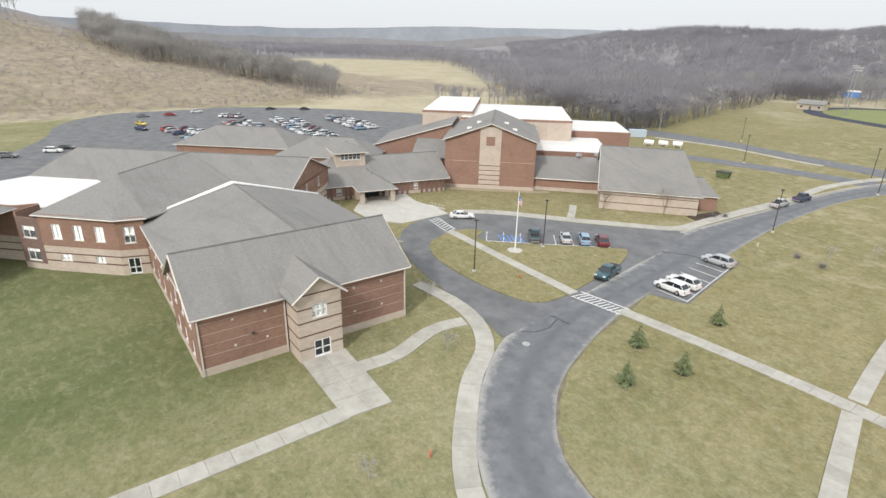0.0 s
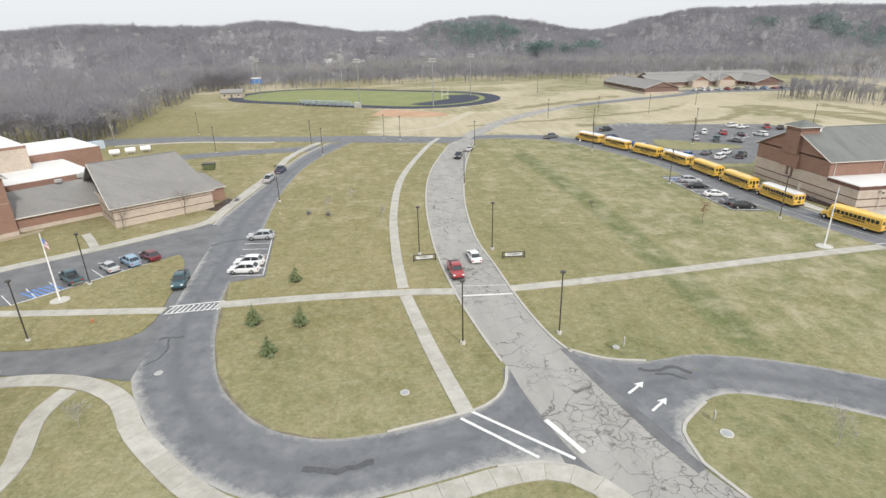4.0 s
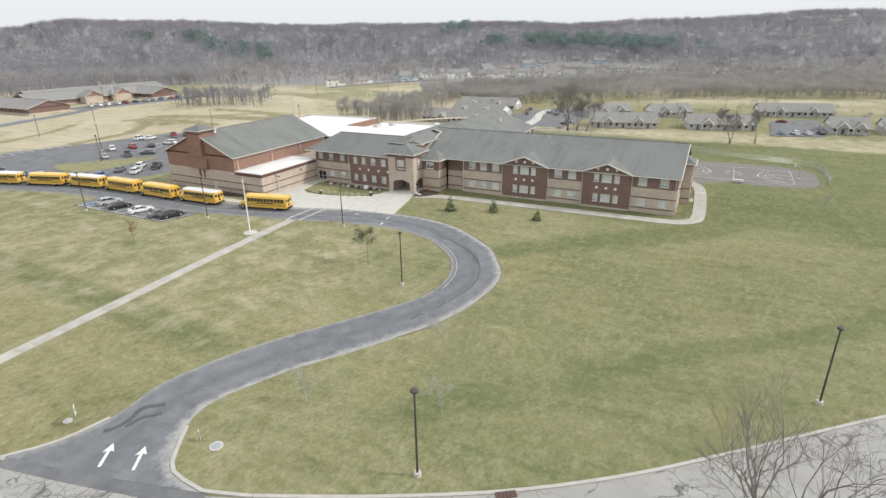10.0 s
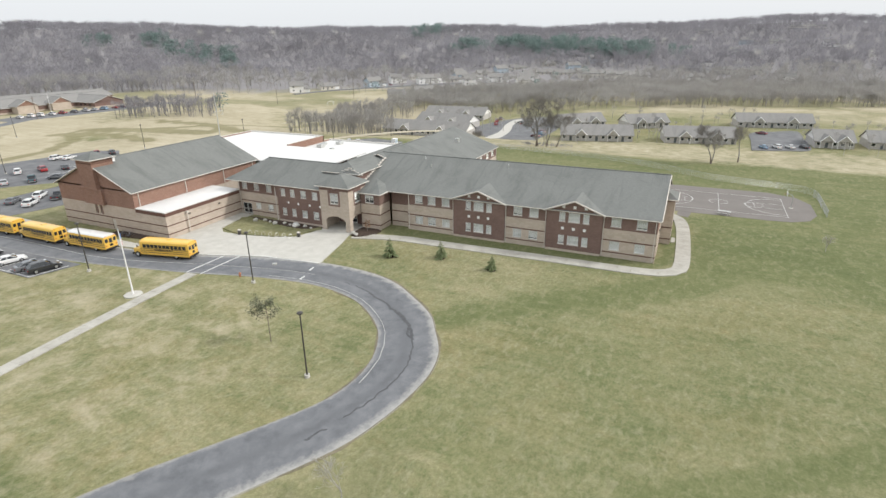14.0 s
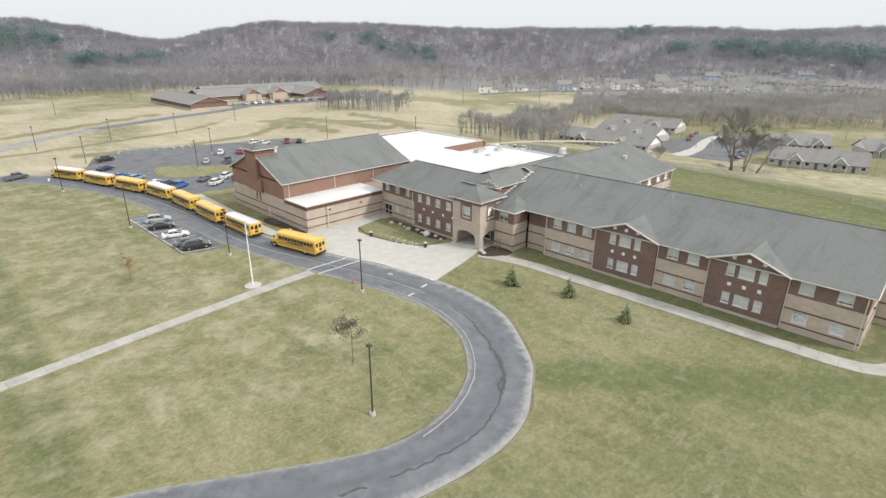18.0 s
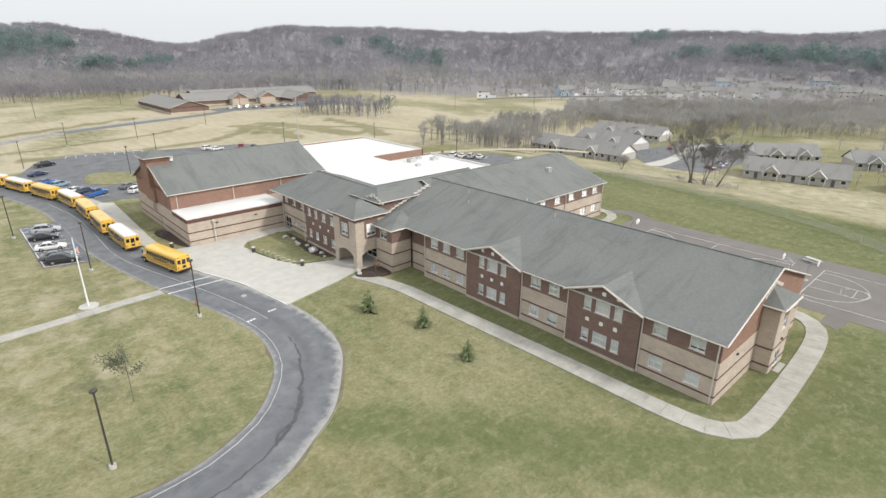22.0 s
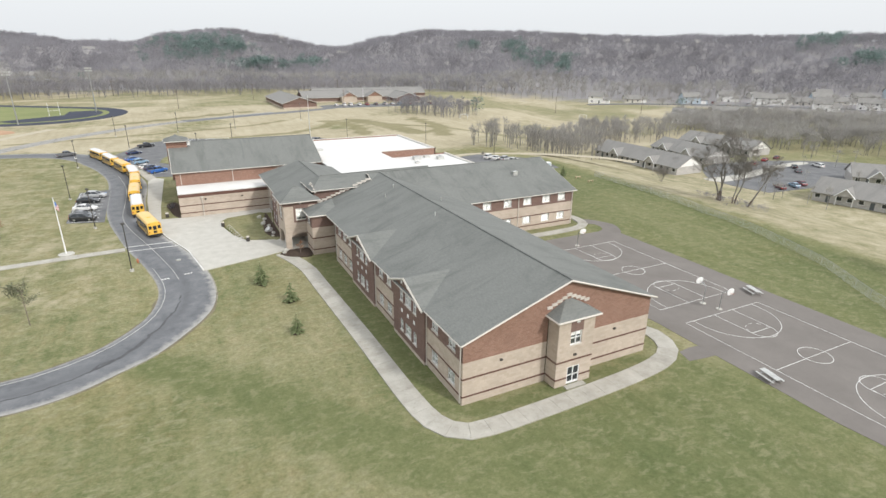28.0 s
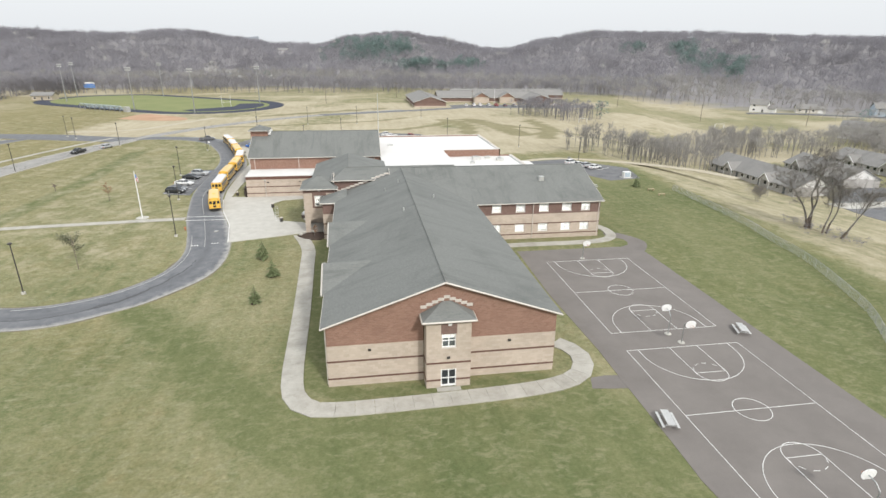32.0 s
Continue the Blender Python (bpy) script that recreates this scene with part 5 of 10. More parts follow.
facade(MS, (GX1, GY0), (GX1, GY1), gs)
facade(MS, (GX1, GY1), (GX0, GY1), gs)
ridge_roof(MS, FG, GX1 - GX0, GY1 - GY0, 8.5, 13.3, mat=SHINGLE_CROSS)
for x in (53.4, 64.3, 74.6, 83.6):
    downpipe(MS, x, GY0 - 0.1, 8.2, 5.2)
mg = (GY0 + GY1) / 2
part("turret", Shape().box(GX0 - 0.8, mg - 2.2, 8.0, GX0 + 3.6, mg + 2.2, 14.1), BRICK, MS, "brick turret on the gable")
part("turret_base", Shape().box(GX0 - 0.5, mg - 2.8, 5.0, GX0 - 0.02, mg + 2.8, 8.0), BRICK, MS)
for z in (13.0, 13.6):
    part("turret_band", Shape().box(GX0 - 0.86, mg - 2.26, z, GX0 + 3.66, mg + 2.26, z + 0.15), BAND, MS)
ridge_roof(MS, Frame2(GX0 - 0.8, mg - 2.2, 0), 4.4, 4.4, 14.1, 15.0, 2.0, 2.0, 0.5)
for s in (-1, 1):
    part("flashing_step", Shape().box(GX0 + 3.62, mg + s * 1.0 - 1.0, 12.75, GX0 + 4.3, mg + s * 1.0 + 1.0, 13.5), WHITE, MS)
an = [(0.0, 0.9, BLOCK, "block_course", 0.03), (0.9, 1.1, BAND, "dark_band", 0.05), (1.1, 2.5, BLOCK, "block_course", 0.02), (2.5, 2.7, BAND, "dark_band", 0.05), (2.7, 4.4, BLOCK, "block_course", 0.02), (4.4, 5.1, BAND, "parapet", 0.05)]
facade(MS, (GX0, GY0), (GX0, 88.7), an)
facade(MS, (GX0, 88.7), (71.0, 88.7), an)
part("flat_roof", Shape().box(GX0 - 0.06, 88.63, 5.1, 71.0, GY0 - 0.01, 5.28), MEMBRANE, MS, "white membrane flat roof")
for x in (57.5, 65.0):
    part("wall_light", Shape().box(x - 0.2, 88.45, 3.6, x + 0.2, 88.66, 3.85), POLE_DARK, MS)

post = thing("wall_lamp_post", 56.8, 88.3, 0, "slim cream lamp post before the low annex wall", "lamp post")
part("pole", Shape().tube((56.8, 88.3, 0.1), (56.8, 88.3, 4.1), 0.09, 0.08, 8), TRIM, post)
part("lamp_head", Shape().box(56.55, 88.05, 4.1, 57.05, 88.55, 4.4), TRIM, post)

# white flat roofs behind
part("flat_roof", Shape().prism([(85.2, 77.0), (85.2, 129.1), (118.5, 129.1), (118.5, 102.1), (103.0, 102.1), (103.0, 77.0)], 7.8, 8.1), MEMBRANE, MS, "white membrane flat roof")
part("flat_roof", Shape().box(103.01, 76.0, 6.2, 121.7, 101.78, 6.6), MEMBRANE, MS, "white membrane flat roof")
part("parapet_lining", Shape().box(118.2, 102.2, 8.1, 118.49, 128.9, 8.38), MEMBRANE, MS)
part("parapet_lining", Shape().box(121.4, 76.2, 6.6, 121.69, 101.7, 6.88), MEMBRANE, MS)
part("roof_hatch", Shape().box(88, 112, 8.1, 89.6, 113.4, 8.6), ALU, MS)
for b in ((103, 101.8, 6.6, 118.8, 102.15, 8.4), (118.5, 101.8, 0, 118.85, 129.4, 8.4), (84.85, 129.1, 0, 118.8, 129.45, 8.4), (121.7, 76.0, 0, 122.05, 102, 6.9), (118.8, 101.7, 0, 122, 102.0, 6.9)):
    part("brick_wall", Shape().box(*b), BRICK, MS)
for b in ((102.9, 101.7, 8.4, 118.95, 102.2, 8.5), (118.4, 101.7, 8.4, 118.95, 129.5, 8.5), (84.8, 129.0, 8.4, 118.9, 129.5, 8.5), (121.6, 76, 6.9, 122.15, 102, 7.0)):
    part("coping", Shape().box(*b), TRIM, MS, "pale parapet coping")
part("loading_wall", Shape().box(122.1, 96, 0, 128, 104, 4.6), MEMBRANE, MS, "white service enclosure")
for x, y, s in ((111, 97, 1.0), (114.5, 98.5, 0.7), (95, 92, 0.8), (109, 92, 0.6), (117, 95, 0.9)):
    unit = thing("rooftop_unit", x, y, 6.6, "pale metal air handling unit on the white roof", "rooftop unit", "rooftop units")
    part("casing", Shape().box(x - s, y - s * 0.8, 6.6, x + s, y + s * 0.8, 6.6 + s * 0.9), ALU, unit)
    part("fan_cowl", Shape().tube((x, y, 6.6 + s * 0.9), (x, y, 6.6 + s * 1.05), s * 0.45, s * 0.45, 10), STEEL, unit)

# ---- high school ----
HS = thing("high_school", -110, 60, 0, "red brick high school with many grey hipped roofs", "school building")
H = Frame2(-80.3, 22.3, 84.5)  # u runs north along the east front, w runs west


def hs_roof(*args, **kw):
    ridge_roof(HS, *args, mat=ROOF_HS, **kw)


# near block: brick panels above a pale base, with a gabled porch bay
near = [(0, 0.9, BLOCK, "block_course", 0.04), (0.9, 7.1, BRICK, "brick_wall", 0.0)]
EastFront = Frame2(*H.at(0, 0), 84.5)
facade(HS, H.at(0, 0), H.at(23.9, 0), near, [(9.0, 14.0, -1, 9)])
sw = [(a, a + 1.1, z, z + 1.7) for a in (2.0, 5.4, 8.8) for z in (1.3, 4.6)]
fr_sw, _ = facade(HS, H.at(0, 12), H.at(0, 0), near, sw)
for h in sw:
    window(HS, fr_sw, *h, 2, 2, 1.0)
facade(HS, H.at(23.9, 0), H.at(23.9, 12), near)
hs_roof( H, 23.9, 12.4, 7.1, 11.4)
gable_wall(HS, H, 0.0, 12.4, 7.1, 11.4, BRICK, z0=7.1)
gable_wall(HS, H, 23.55, 12.4, 7.1, 11.4, BRICK, z0=7.1)
for u in (3.5, 6.8, 17.0, 20.6):
    for z in (5.6, 2.6):
        part("accent_tile", Shape().boxf(EastFront, u - 0.12, -0.03, z - 0.12, u + 0.12, 0.05, z + 0.12), TRIM, HS)
for z in (2.2, 3.4, 4.6, 5.8):
    for a, b in ((0.1, 9.0), (14.2, 23.8)):
        part("brick_course", Shape().boxf(EastFront, a, -0.025, z, b, 0.05, z + 0.035), BLOCK, HS, "pale projecting brick course")
for u in (0.15, 8.85, 23.75):
    part("downpipe", Shape().boxf(EastFront, u - 0.07, -0.15, 0.1, u + 0.07, -0.02, 6.9), TRIM, HS)
part("wall_light", Shape().boxf(EastFront, 5.2, -0.25, 3.4, 5.5, -0.026, 3.6), POLE_DARK, HS)
bay = H.sub(9.1, -3.0)
by = []
for k in range(5):
    by += [(k * 1.55, k * 1.55 + 1.4, BLOCK, "block_course", 0.02), (k * 1.55 + 1.4, k * 1.55 + 1.55, BAND, "dark_band", 0.04)]
fr_bay, _ = facade(HS, bay.at(0, 0), bay.at(4.9, 0), by, [(1.6, 3.5, -1, 2.2), (1.6, 3.3, 4.9, 6.5)])
double_door(HS, fr_bay, 1.6, 3.5, 2.2)
window(HS, fr_bay, 1.6, 3.3, 4.9, 6.5, 3, 2, 1.0)
facade(HS, bay.at(0, 3.0), bay.at(0, 0.35), by)
facade(HS, bay.at(4.9, 0.35), bay.at(4.9, 3.0), by)
tri = [bay.at3(0, 0, 7.75), bay.at3(4.9, 0, 7.75), bay.at3(2.45, 0, 9.45)]
tri2 = [bay.at3(0, 0.4, 7.75), bay.at3(4.9, 0.4, 7.75), bay.at3(2.45, 0.4, 9.45)]
part("gable_wall", Shape().add([*tri, *tri2], [(0, 1, 2), (5, 4, 3), (0, 3, 4, 1), (1, 4, 5, 2), (2, 5, 3, 0)]), BLOCK, HS)
for s in (-0.6, 5.5):
    poly = [bay.at3(s, -0.5, 7.3), bay.at3(2.45, -0.5, 9.65), bay.at3(2.45, 7.0, 9.65), bay.at3(s, 3.2, 7.3)]
    part("roof_slope", Shape().slab(poly[::-1] if s < 0 else poly, 0.2), ROOF_HS, HS)
    part("rake_board", Shape().tube(bay.at3(s, -0.5, 7.2), bay.at3(2.45, -0.5, 9.55), 0.11, 0.11, 4), TRIM, HS)

# deep hipped block behind it
deep = [(0, 0.9, BLOCK, "block_course", 0.04), (0.9, 7.3, BRICK, "brick_wall", 0.0)]
dw = [(a, a + 1.1, z, z + 1.7) for a in (3.0, 7.0, 11.0, 15.0) for z in (1.3, 4.6)]
fr_dw, _ = facade(HS, H.at(0.4, 32), H.at(0.4, 12), deep, dw)
for h in dw:
    window(HS, fr_dw, *h, 2, 2, 1.0)
facade(HS, H.at(27, 12), H.at(27, 32), deep)
facade(HS, H.at(27, 32), H.at(0.4, 32), deep)
CR = H.sub(27.2, 6.6, 90)
hs_roof( CR, 26.5, 27.0, 7.3, 10.9, 0, 0, 0.3)
gable_wall(HS, CR, 26.1, 27.0, 7.3, 10.9, BRICK, z0=7.0)
for w0, z0_, w1, z1_ in ((0.0, 7.35, 13.5, 10.95), (27.0, 7.35, 13.5, 10.95)):
    part("coping", Shape().add([CR.at3(26.45, w0, z0_), CR.at3(26.95, w0, z0_), CR.at3(28.0, w1, z1_), CR.at3(26.45, w1, z1_), CR.at3(26.45, w0, z0_ + 0.14), CR.at3(26.95, w0, z0_ + 0.14), CR.at3(28.0, w1, z1_ + 0.14), CR.at3(26.45, w1, z1_ + 0.14)], [(3, 2, 1, 0), (4, 5, 6, 7), (0, 1, 5, 4), (1, 2, 6, 5), (2, 3, 7, 6), (3, 0, 4, 7)]), MEMBRANE, HS, "white membrane coping along the gable")
part("flat_roof", Shape().prism([(-122, 39), (-112, 30), (-106.5, 44), (-112, 49)], 7.4, 7.7), MEMBRANE, HS, "white membrane flat roof")

# two-storey classroom block with a canted corner
cls = [(0, 1.5, BLOCK, "block_course", 0.03), (1.5, 1.7, BAND, "dark_band", 0.05), (1.7, 2.7, BLOCK, "block_course", 0.02), (2.7, 2.85, BAND, "dark_band", 0.05), (2.85, 3.8, BLOCK, "block_course", 0.02), (3.8, 8.5, BRICK, "brick_wall", 0.0)]
C1, C2, C3 = (-121.2, 14.6), (-112.4, 22.4), (-111.0, 25.6)
ch = [(1.8, 3.2, 4.9, 7.1), (5.1, 6.5, 4.9, 7.1), (8.4, 9.8, 4.9, 7.1), (2.4, 4.0, 1.7, 2.7), (7.8, 9.2, 1.7, 2.7)]
fr_c, _ = facade(HS, C1, C2, cls, ch)
for k, h in enumerate(ch):
    window(HS, fr_c, *h, 2, 2, 1.0)
fr_c2, _ = facade(HS, C2, C3, cls, [(0.7, 2.3, -1, 2.6), (0.8, 2.2, 4.8, 7.2)])
window(HS, fr_c2, 0.8, 2.2, 4.8, 7.2, 2, 2, 0.6)
double_door(HS, fr_c2, 0.7, 2.3, 2.6)
fr_c3, _ = facade(HS, (-126.6, 15.4), (-124.4, 12.3), cls, [(0.9, 2.9, 4.8, 7.0), (0.9, 2.9, 1.4, 3.0)])
window(HS, fr_c3, 0.9, 2.9, 4.8, 7.0, 3, 2, 0.3)
window(HS, fr_c3, 0.9, 2.9, 1.4, 3.0, 3, 2, 0.2)
link = [(0, 0.9, BLOCK, "block_course", 0.03), (0.9, 7.7, BRICK_DARK_SHADED, "brick_wall", 0.0)]
fr_c5, _ = facade(HS, (-124.4, 12.3), C1, link, [(0.8, 3.0, 4.7, 6.5), (0.8, 3.0, 1.3, 3.1)])
window(HS, fr_c5, 0.8, 3.0, 4.7, 6.5, 2, 1, 0.4)
window(HS, fr_c5, 0.8, 3.0, 1.3, 3.1, 2, 1, 0.3)
facade(HS, (-140, 2.0), (-127.5, 12.4), cls, [(10.2, 12.2, 4.8, 7.0)])
facade(HS, (-127.5, 12.4), (-126.6, 15.4), cls)
e1, e2, e3, e4 = (-121.6, 13.9, 8.35), (-111.9, 22.1, 8.35), (-110.5, 26.0, 8.35), (-112.0, 44.0, 8.35)
r1, r2, w1 = (-125.4, 26.2, 11.7), (-136.3, 40.2, 11.8), (-139.0, 30.5, 8.35)
e4 = (-119.5, 43.0, 8.1)
for poly in ((e1, e2, r1), (e2, e3, r1), (e3, e4, r2, r1), (w1, e1, r1, r2)):
    part("roof_slope", Shape().slab(poly, 0.2), ROOF_HS, HS)
part("ridge_cap", Shape().tube(r1, r2, 0.12, 0.12, 6), ROOF_HS, HS)
for a, b in ((e1, e2), (e2, e3)):
    part("fascia", Shape().tube(Vector(a) - Vector((0, 0, 0.1)), Vector(b) - Vector((0, 0, 0.1)), 0.10, 0.10, 4), TRIM, HS)
part("flat_roof", Shape().prism([(-130.6, 12.4), (-128.0, 13.6), (-124.0, 20.0), (-132.0, 27.0), (-140.9, 25.5), (-150.9, 16.8), (-149.6, 12.6), (-141.5, 5.6)], 7.4, 7.75), MEMBRANE, HS, "white membrane flat roof")
hs_roof( Frame2(-127.3, 12.3, 220), 26.0, 20.0, 8.4, 12.4, 8, 8)

# gabled spine behind, its end facing the forecourt
FD = Frame2(-151.0, 15.3, 42.0)
DL, DW, DE, DR = 49.4, 22.5, 7.0, 11.2
ds = cls[:-1] + [(3.8, DE, BRICK, "brick_wall", 0.0)]
hs_roof( FD, DL, DW, DE, DR, 3.0, 0.0)
fr_d, _ = facade(HS, FD.at(DL, 0), FD.at(DL, DW), ds, [(4.0, 5.0, 4.6, 6.4), (9.6, 10.6, 4.6, 6.4), (16.0, 17.0, 4.6, 6.4), (4.0, 5.0, 1.5, 3.0), (16.0, 17.0, 1.5, 3.0)])
for a, b in ((4.0, 5.0), (9.6, 10.6), (16.0, 17.0)):
    window(HS, fr_d, a, b, 4.6, 6.4, 1, 2, 1.0)
for a, b in ((4.0, 5.0), (16.0, 17.0)):
    window(HS, fr_d, a, b, 1.5, 3.0, 1, 2, 1.0)
gable_wall(HS, FD, DL - 0.35, DW, DE, DR, BRICK, z0=DE)
facade(HS, FD.at(0, 0), FD.at(DL, 0), ds)
facade(HS, FD.at(DL, DW), FD.at(0, DW), ds)

# rear ranges, roofs seen over the front ones
for ox, oy, deg, L, W, ze, zr, h0, h1 in ((-180, 50, 42, 30, 17, 6.0, 9.6, 7, 7), (-156, 66, 42, 24, 16, 5.2, 8.6, 7, 7)):
    f = Frame2(ox, oy, deg)
    hs_roof( f, L, W, ze, zr, h0, h1)
    for a, b in (((0, 0), (L, 0)), ((L, 0), (L, W)), ((L, W), (0, W)), ((0, W), (0, 0))):
        facade(HS, f.at(*a), f.at(*b), [(0, ze, BRICK, "brick_wall", 0.0)])

# entrance range: low brick front, lantern tower and porch
low = [(0, 0.7, BLOCK, "block_course", 0.03), (0.7, 3.2, BRICK, "brick_wall", 0.0)]
FN = Frame2(-129.5, 61.0, 72)
eh = [(1.2, 2.4, 1.0, 2.4), (5.2, 6.4, 1.0, 2.4), (22.5, 23.6, 1.0, 2.4)]
fr_n, _ = facade(HS, FN.at(0, 0), FN.at(30, 0), low, eh)
for h in eh:
    window(HS, fr_n, *h, 2, 2, 0.7)
hs_roof( FN, 30.5, 16, 3.3, 7.4, 6.0, 0.0, 0.6)
FL = FN.sub(6.5, 5.0)
lant = [(0, 7.2, BLOCK, "block_course", 0.0), (7.2, 9.2, BLOCK, "block_course", 0.0)]
fr_l, _ = facade(HS, FL.at(0, 0), FL.at(6.5, 0), lant, [(1.0, 5.5, 7.3, 8.8)])
window(HS, fr_l, 1.0, 5.5, 7.3, 8.8, 5, 2, 0.0)
fr_l2, _ = facade(HS, FL.at(6.5, 0), FL.at(6.5, 6.5), lant, [(1.0, 5.5, 7.3, 8.8)])
window(HS, fr_l2, 1.0, 5.5, 7.3, 8.8, 5, 2, 0.0)
facade(HS, FL.at(6.5, 6.5), FL.at(0, 6.5), lant)
facade(HS, FL.at(0, 6.5), FL.at(0, 0), lant)
hs_roof( FL, 6.5, 6.5, 9.2, 10.7, 3.0, 3.0, 0.6)
FO = FN.sub(9.0, -5.2)
for u, w in ((0.5, 0.5), (7.0, 0.5), (0.5, 4.6), (7.0, 4.6)):
    col = Shape().boxf(FO, u - 0.45, w - 0.45, 0.0, u + 0.45, w + 0.45, 2.7)
    part("porch_column", col, BLOCK, HS, "square tan block column")
part("porch_beam", Shape().boxf(FO, 0, 0, 2.7, 7.5, 5.2, 3.3), BLOCK, HS)
hs_roof(FO.sub(7.5, 0, 90), 8.0, 7.5, 3.3, 5.6, 3.4, 0, 0.5)
for u in (3.2, 4.2, 7.2, 8.2, 17.4, 18.6, 19.8, 21.0, 24.4, 25.6, 26.8, 28.0, 29.2):
    part("pier", Shape().boxf(FN, u - 0.22, -0.3, 0.0, u + 0.22, -0.004, 3.15), BRICK_DARK_SHADED, HS, "dark brick pier")
part("door", Shape().boxf(FN, 10.5, -0.05, 0.1, 14.5, 0.02, 2.4), CAR_GLASS, HS, "dark glazed entrance doors")

# tall gym with a pale centre panel
GG = Frame2(-122.8, 91.8, 42)
gw = 20.6
tall = [(0, 0.8, BLOCK, "block_course", 0.04), (0.8, 11.3, BRICK, "brick_wall", 0.0)]
facade(HS, GG.at(0, 0), GG.at(gw, 0), tall, [(7.9, 12.7, -1, 12)])
pan = []
for k in range(5):
    pan += [(k * 1.1, k * 1.1 + 0.95, BLOCK, "block_course", 0.06), (k * 1.1 + 0.95, k * 1.1 + 1.1, BAND, "dark_band", 0.09)]
pan.append((5.5, 14.2, BLOCK, "block_course", 0.06))
facade(HS, GG.at(7.9, 0), GG.at(12.7, 0), pan)
part("brick_panel", Shape().boxf(GG, 9.3, -0.12, 10.0, 11.3, 0.0, 12.0), BRICK, HS, "square brick panel")
part("brick_course", Shape().boxf(GG, 0, -0.05, 6.3, 7.9, 0.05, 6.36), BLOCK, HS)
part("brick_course", Shape().boxf(GG, 12.7, -0.05, 6.3, gw, 0.05, 6.36), BLOCK, HS)
for a, b in (((gw, 0), (gw, 26)), ((gw, 26), (0, 26)), ((0, 26), (0, 0))):
    facade(HS, GG.at(*a), GG.at(*b), tall)
GR = GG.sub(gw, 0, 90)
hs_roof( GR, 26.0, gw, 11.3, 15.0, 0, 0, 0.7)
gable_wall(HS, GR, 0.02, gw, 11.3, 15.0, BRICK, z0=11.3)
gable_wall(HS, GR, 25.6, gw, 11.3, 15.0, BRICK, z0=11.3)
for u, w in ((4, 5), (9, 7), (4, 15.5), (9, 13.5)):
    z = 15.0 - abs(w - gw / 2) * 3.7 / (gw / 2)
    part("roof_hatch", Shape().boxf(GR, u - 0.5, w - 0.5, z - 0.2, u + 0.5, w + 0.5, z + 0.3), WHITE, HS, "small white roof hatch")
# low links and the long wing beside it
lk = GG.sub(gw, 1.5)
facade(HS, lk.at(0, 0), lk.at(17.5, -1.5), [(0, 0.8, BLOCK, "block_course", 0.04), (0.8, 3.0, BRICK, "brick_wall", 0.0)])
part("roof_slope", Shape().slab([lk.at3(0, -0.5, 2.9), lk.at3(18.5, -2.0, 2.9), lk.at3(18.5, 8.5, 6.4), lk.at3(0, 8.5, 6.4)], 0.2), ROOF_HS, HS)
part("fascia", Shape().tube(lk.at3(0, -0.5, 2.8), lk.at3(18.5, -2.0, 2.8), 0.14, 0.14, 4), TRIM, HS)
LW = Frame2(-90.2, 106.2, 35)
lw = [(0, 1.4, BLOCK, "block_course", 0.03), (1.4, 1.55, BAND, "dark_band", 0.05), (1.55, 3.0, BLOCK, "block_course", 0.02), (3.0, 3.15, BAND, "dark_band", 0.05), (3.15, 4.4, BLOCK, "block_course", 0.02)]
facade(HS, LW.at(0, 0), LW.at(19.0, 0), lw)
facade(HS, LW.at(19.0, 0), LW.at(19.0, 24), lw)
facade(HS, LW.at(0, 24), LW.at(0, 0), lw)
facade(HS, LW.at(19, 24), LW.at(0, 24), lw)
hs_roof( LW, 19.0, 24.0, 4.4, 11.0, 0.0, 2.2, 0.6)
facade(HS, LW.at(19.0, 5), LW.at(23.5, 5), [(0, 3.2, BRICK, "brick_wall", 0.0)])
facade(HS, LW.at(23.5, 5), LW.at(23.5, 18), [(0, 3.2, BRICK, "brick_wall", 0.0)])
hs_roof( LW.sub(18, 5), 5.5, 13, 3.2, 5.5, 0, 2.0, 0.4)
# white flat roofs and stage house
def flat_block(fr, L, W, z, mat, cap):
    for a, b in (((0, 0), (L, 0)), ((L, 0), (L, W)), ((L, W), (0, W)), ((0, W), (0, 0))):
        facade(HS, fr.at(*a), fr.at(*b), [(0, z - 0.6, mat, "flat_block_wall", 0.0), (z - 0.6, z, BRICK, "parapet", 0.04)])
    part("flat_roof", Shape().boxf(fr, 0.1, 0.1, z - 0.1, L - 0.1, W - 0.1, z + cap), MEMBRANE, HS, "white membrane flat roof")


flat_block(GG.sub(gw + 0.5, 12), 18, 22, 7.2, BRICK, 0.05)
flat_block(GG.sub(1, 27), 30, 34, 12.6, BLOCK, 0.05)
flat_block(GG.sub(-10, 30), 14, 40, 13.8, BLOCK, 0.05)
flat_block(GG.sub(24, 34.5), 24, 22, 9.0, BRICK, 0.05)
# lean-to hall west of the gym, its raking wall to the front
rake = [GG.at3(-20.0, 15, 2.0), GG.at3(0, 15, 2.0), GG.at3(0, 15, 12.3), GG.at3(-20.0, 15, 6.4)]
rake2 = [GG.at3(-20.0, 15.4, 2.0), GG.at3(0, 15.4, 2.0), GG.at3(0, 15.4, 12.3), GG.at3(-20.0, 15.4, 6.4)]
part("brick_wall", Shape().hexa(rake, rake2), BRICK, HS)
part("roof_slope", Shape().slab([GG.at3(-20.5, 14.6, 6.45), GG.at3(0, 14.6, 12.5), GG.at3(0, 36, 12.5), GG.at3(-20.5, 36, 6.45)], 0.2), ROOF_HS, HS)
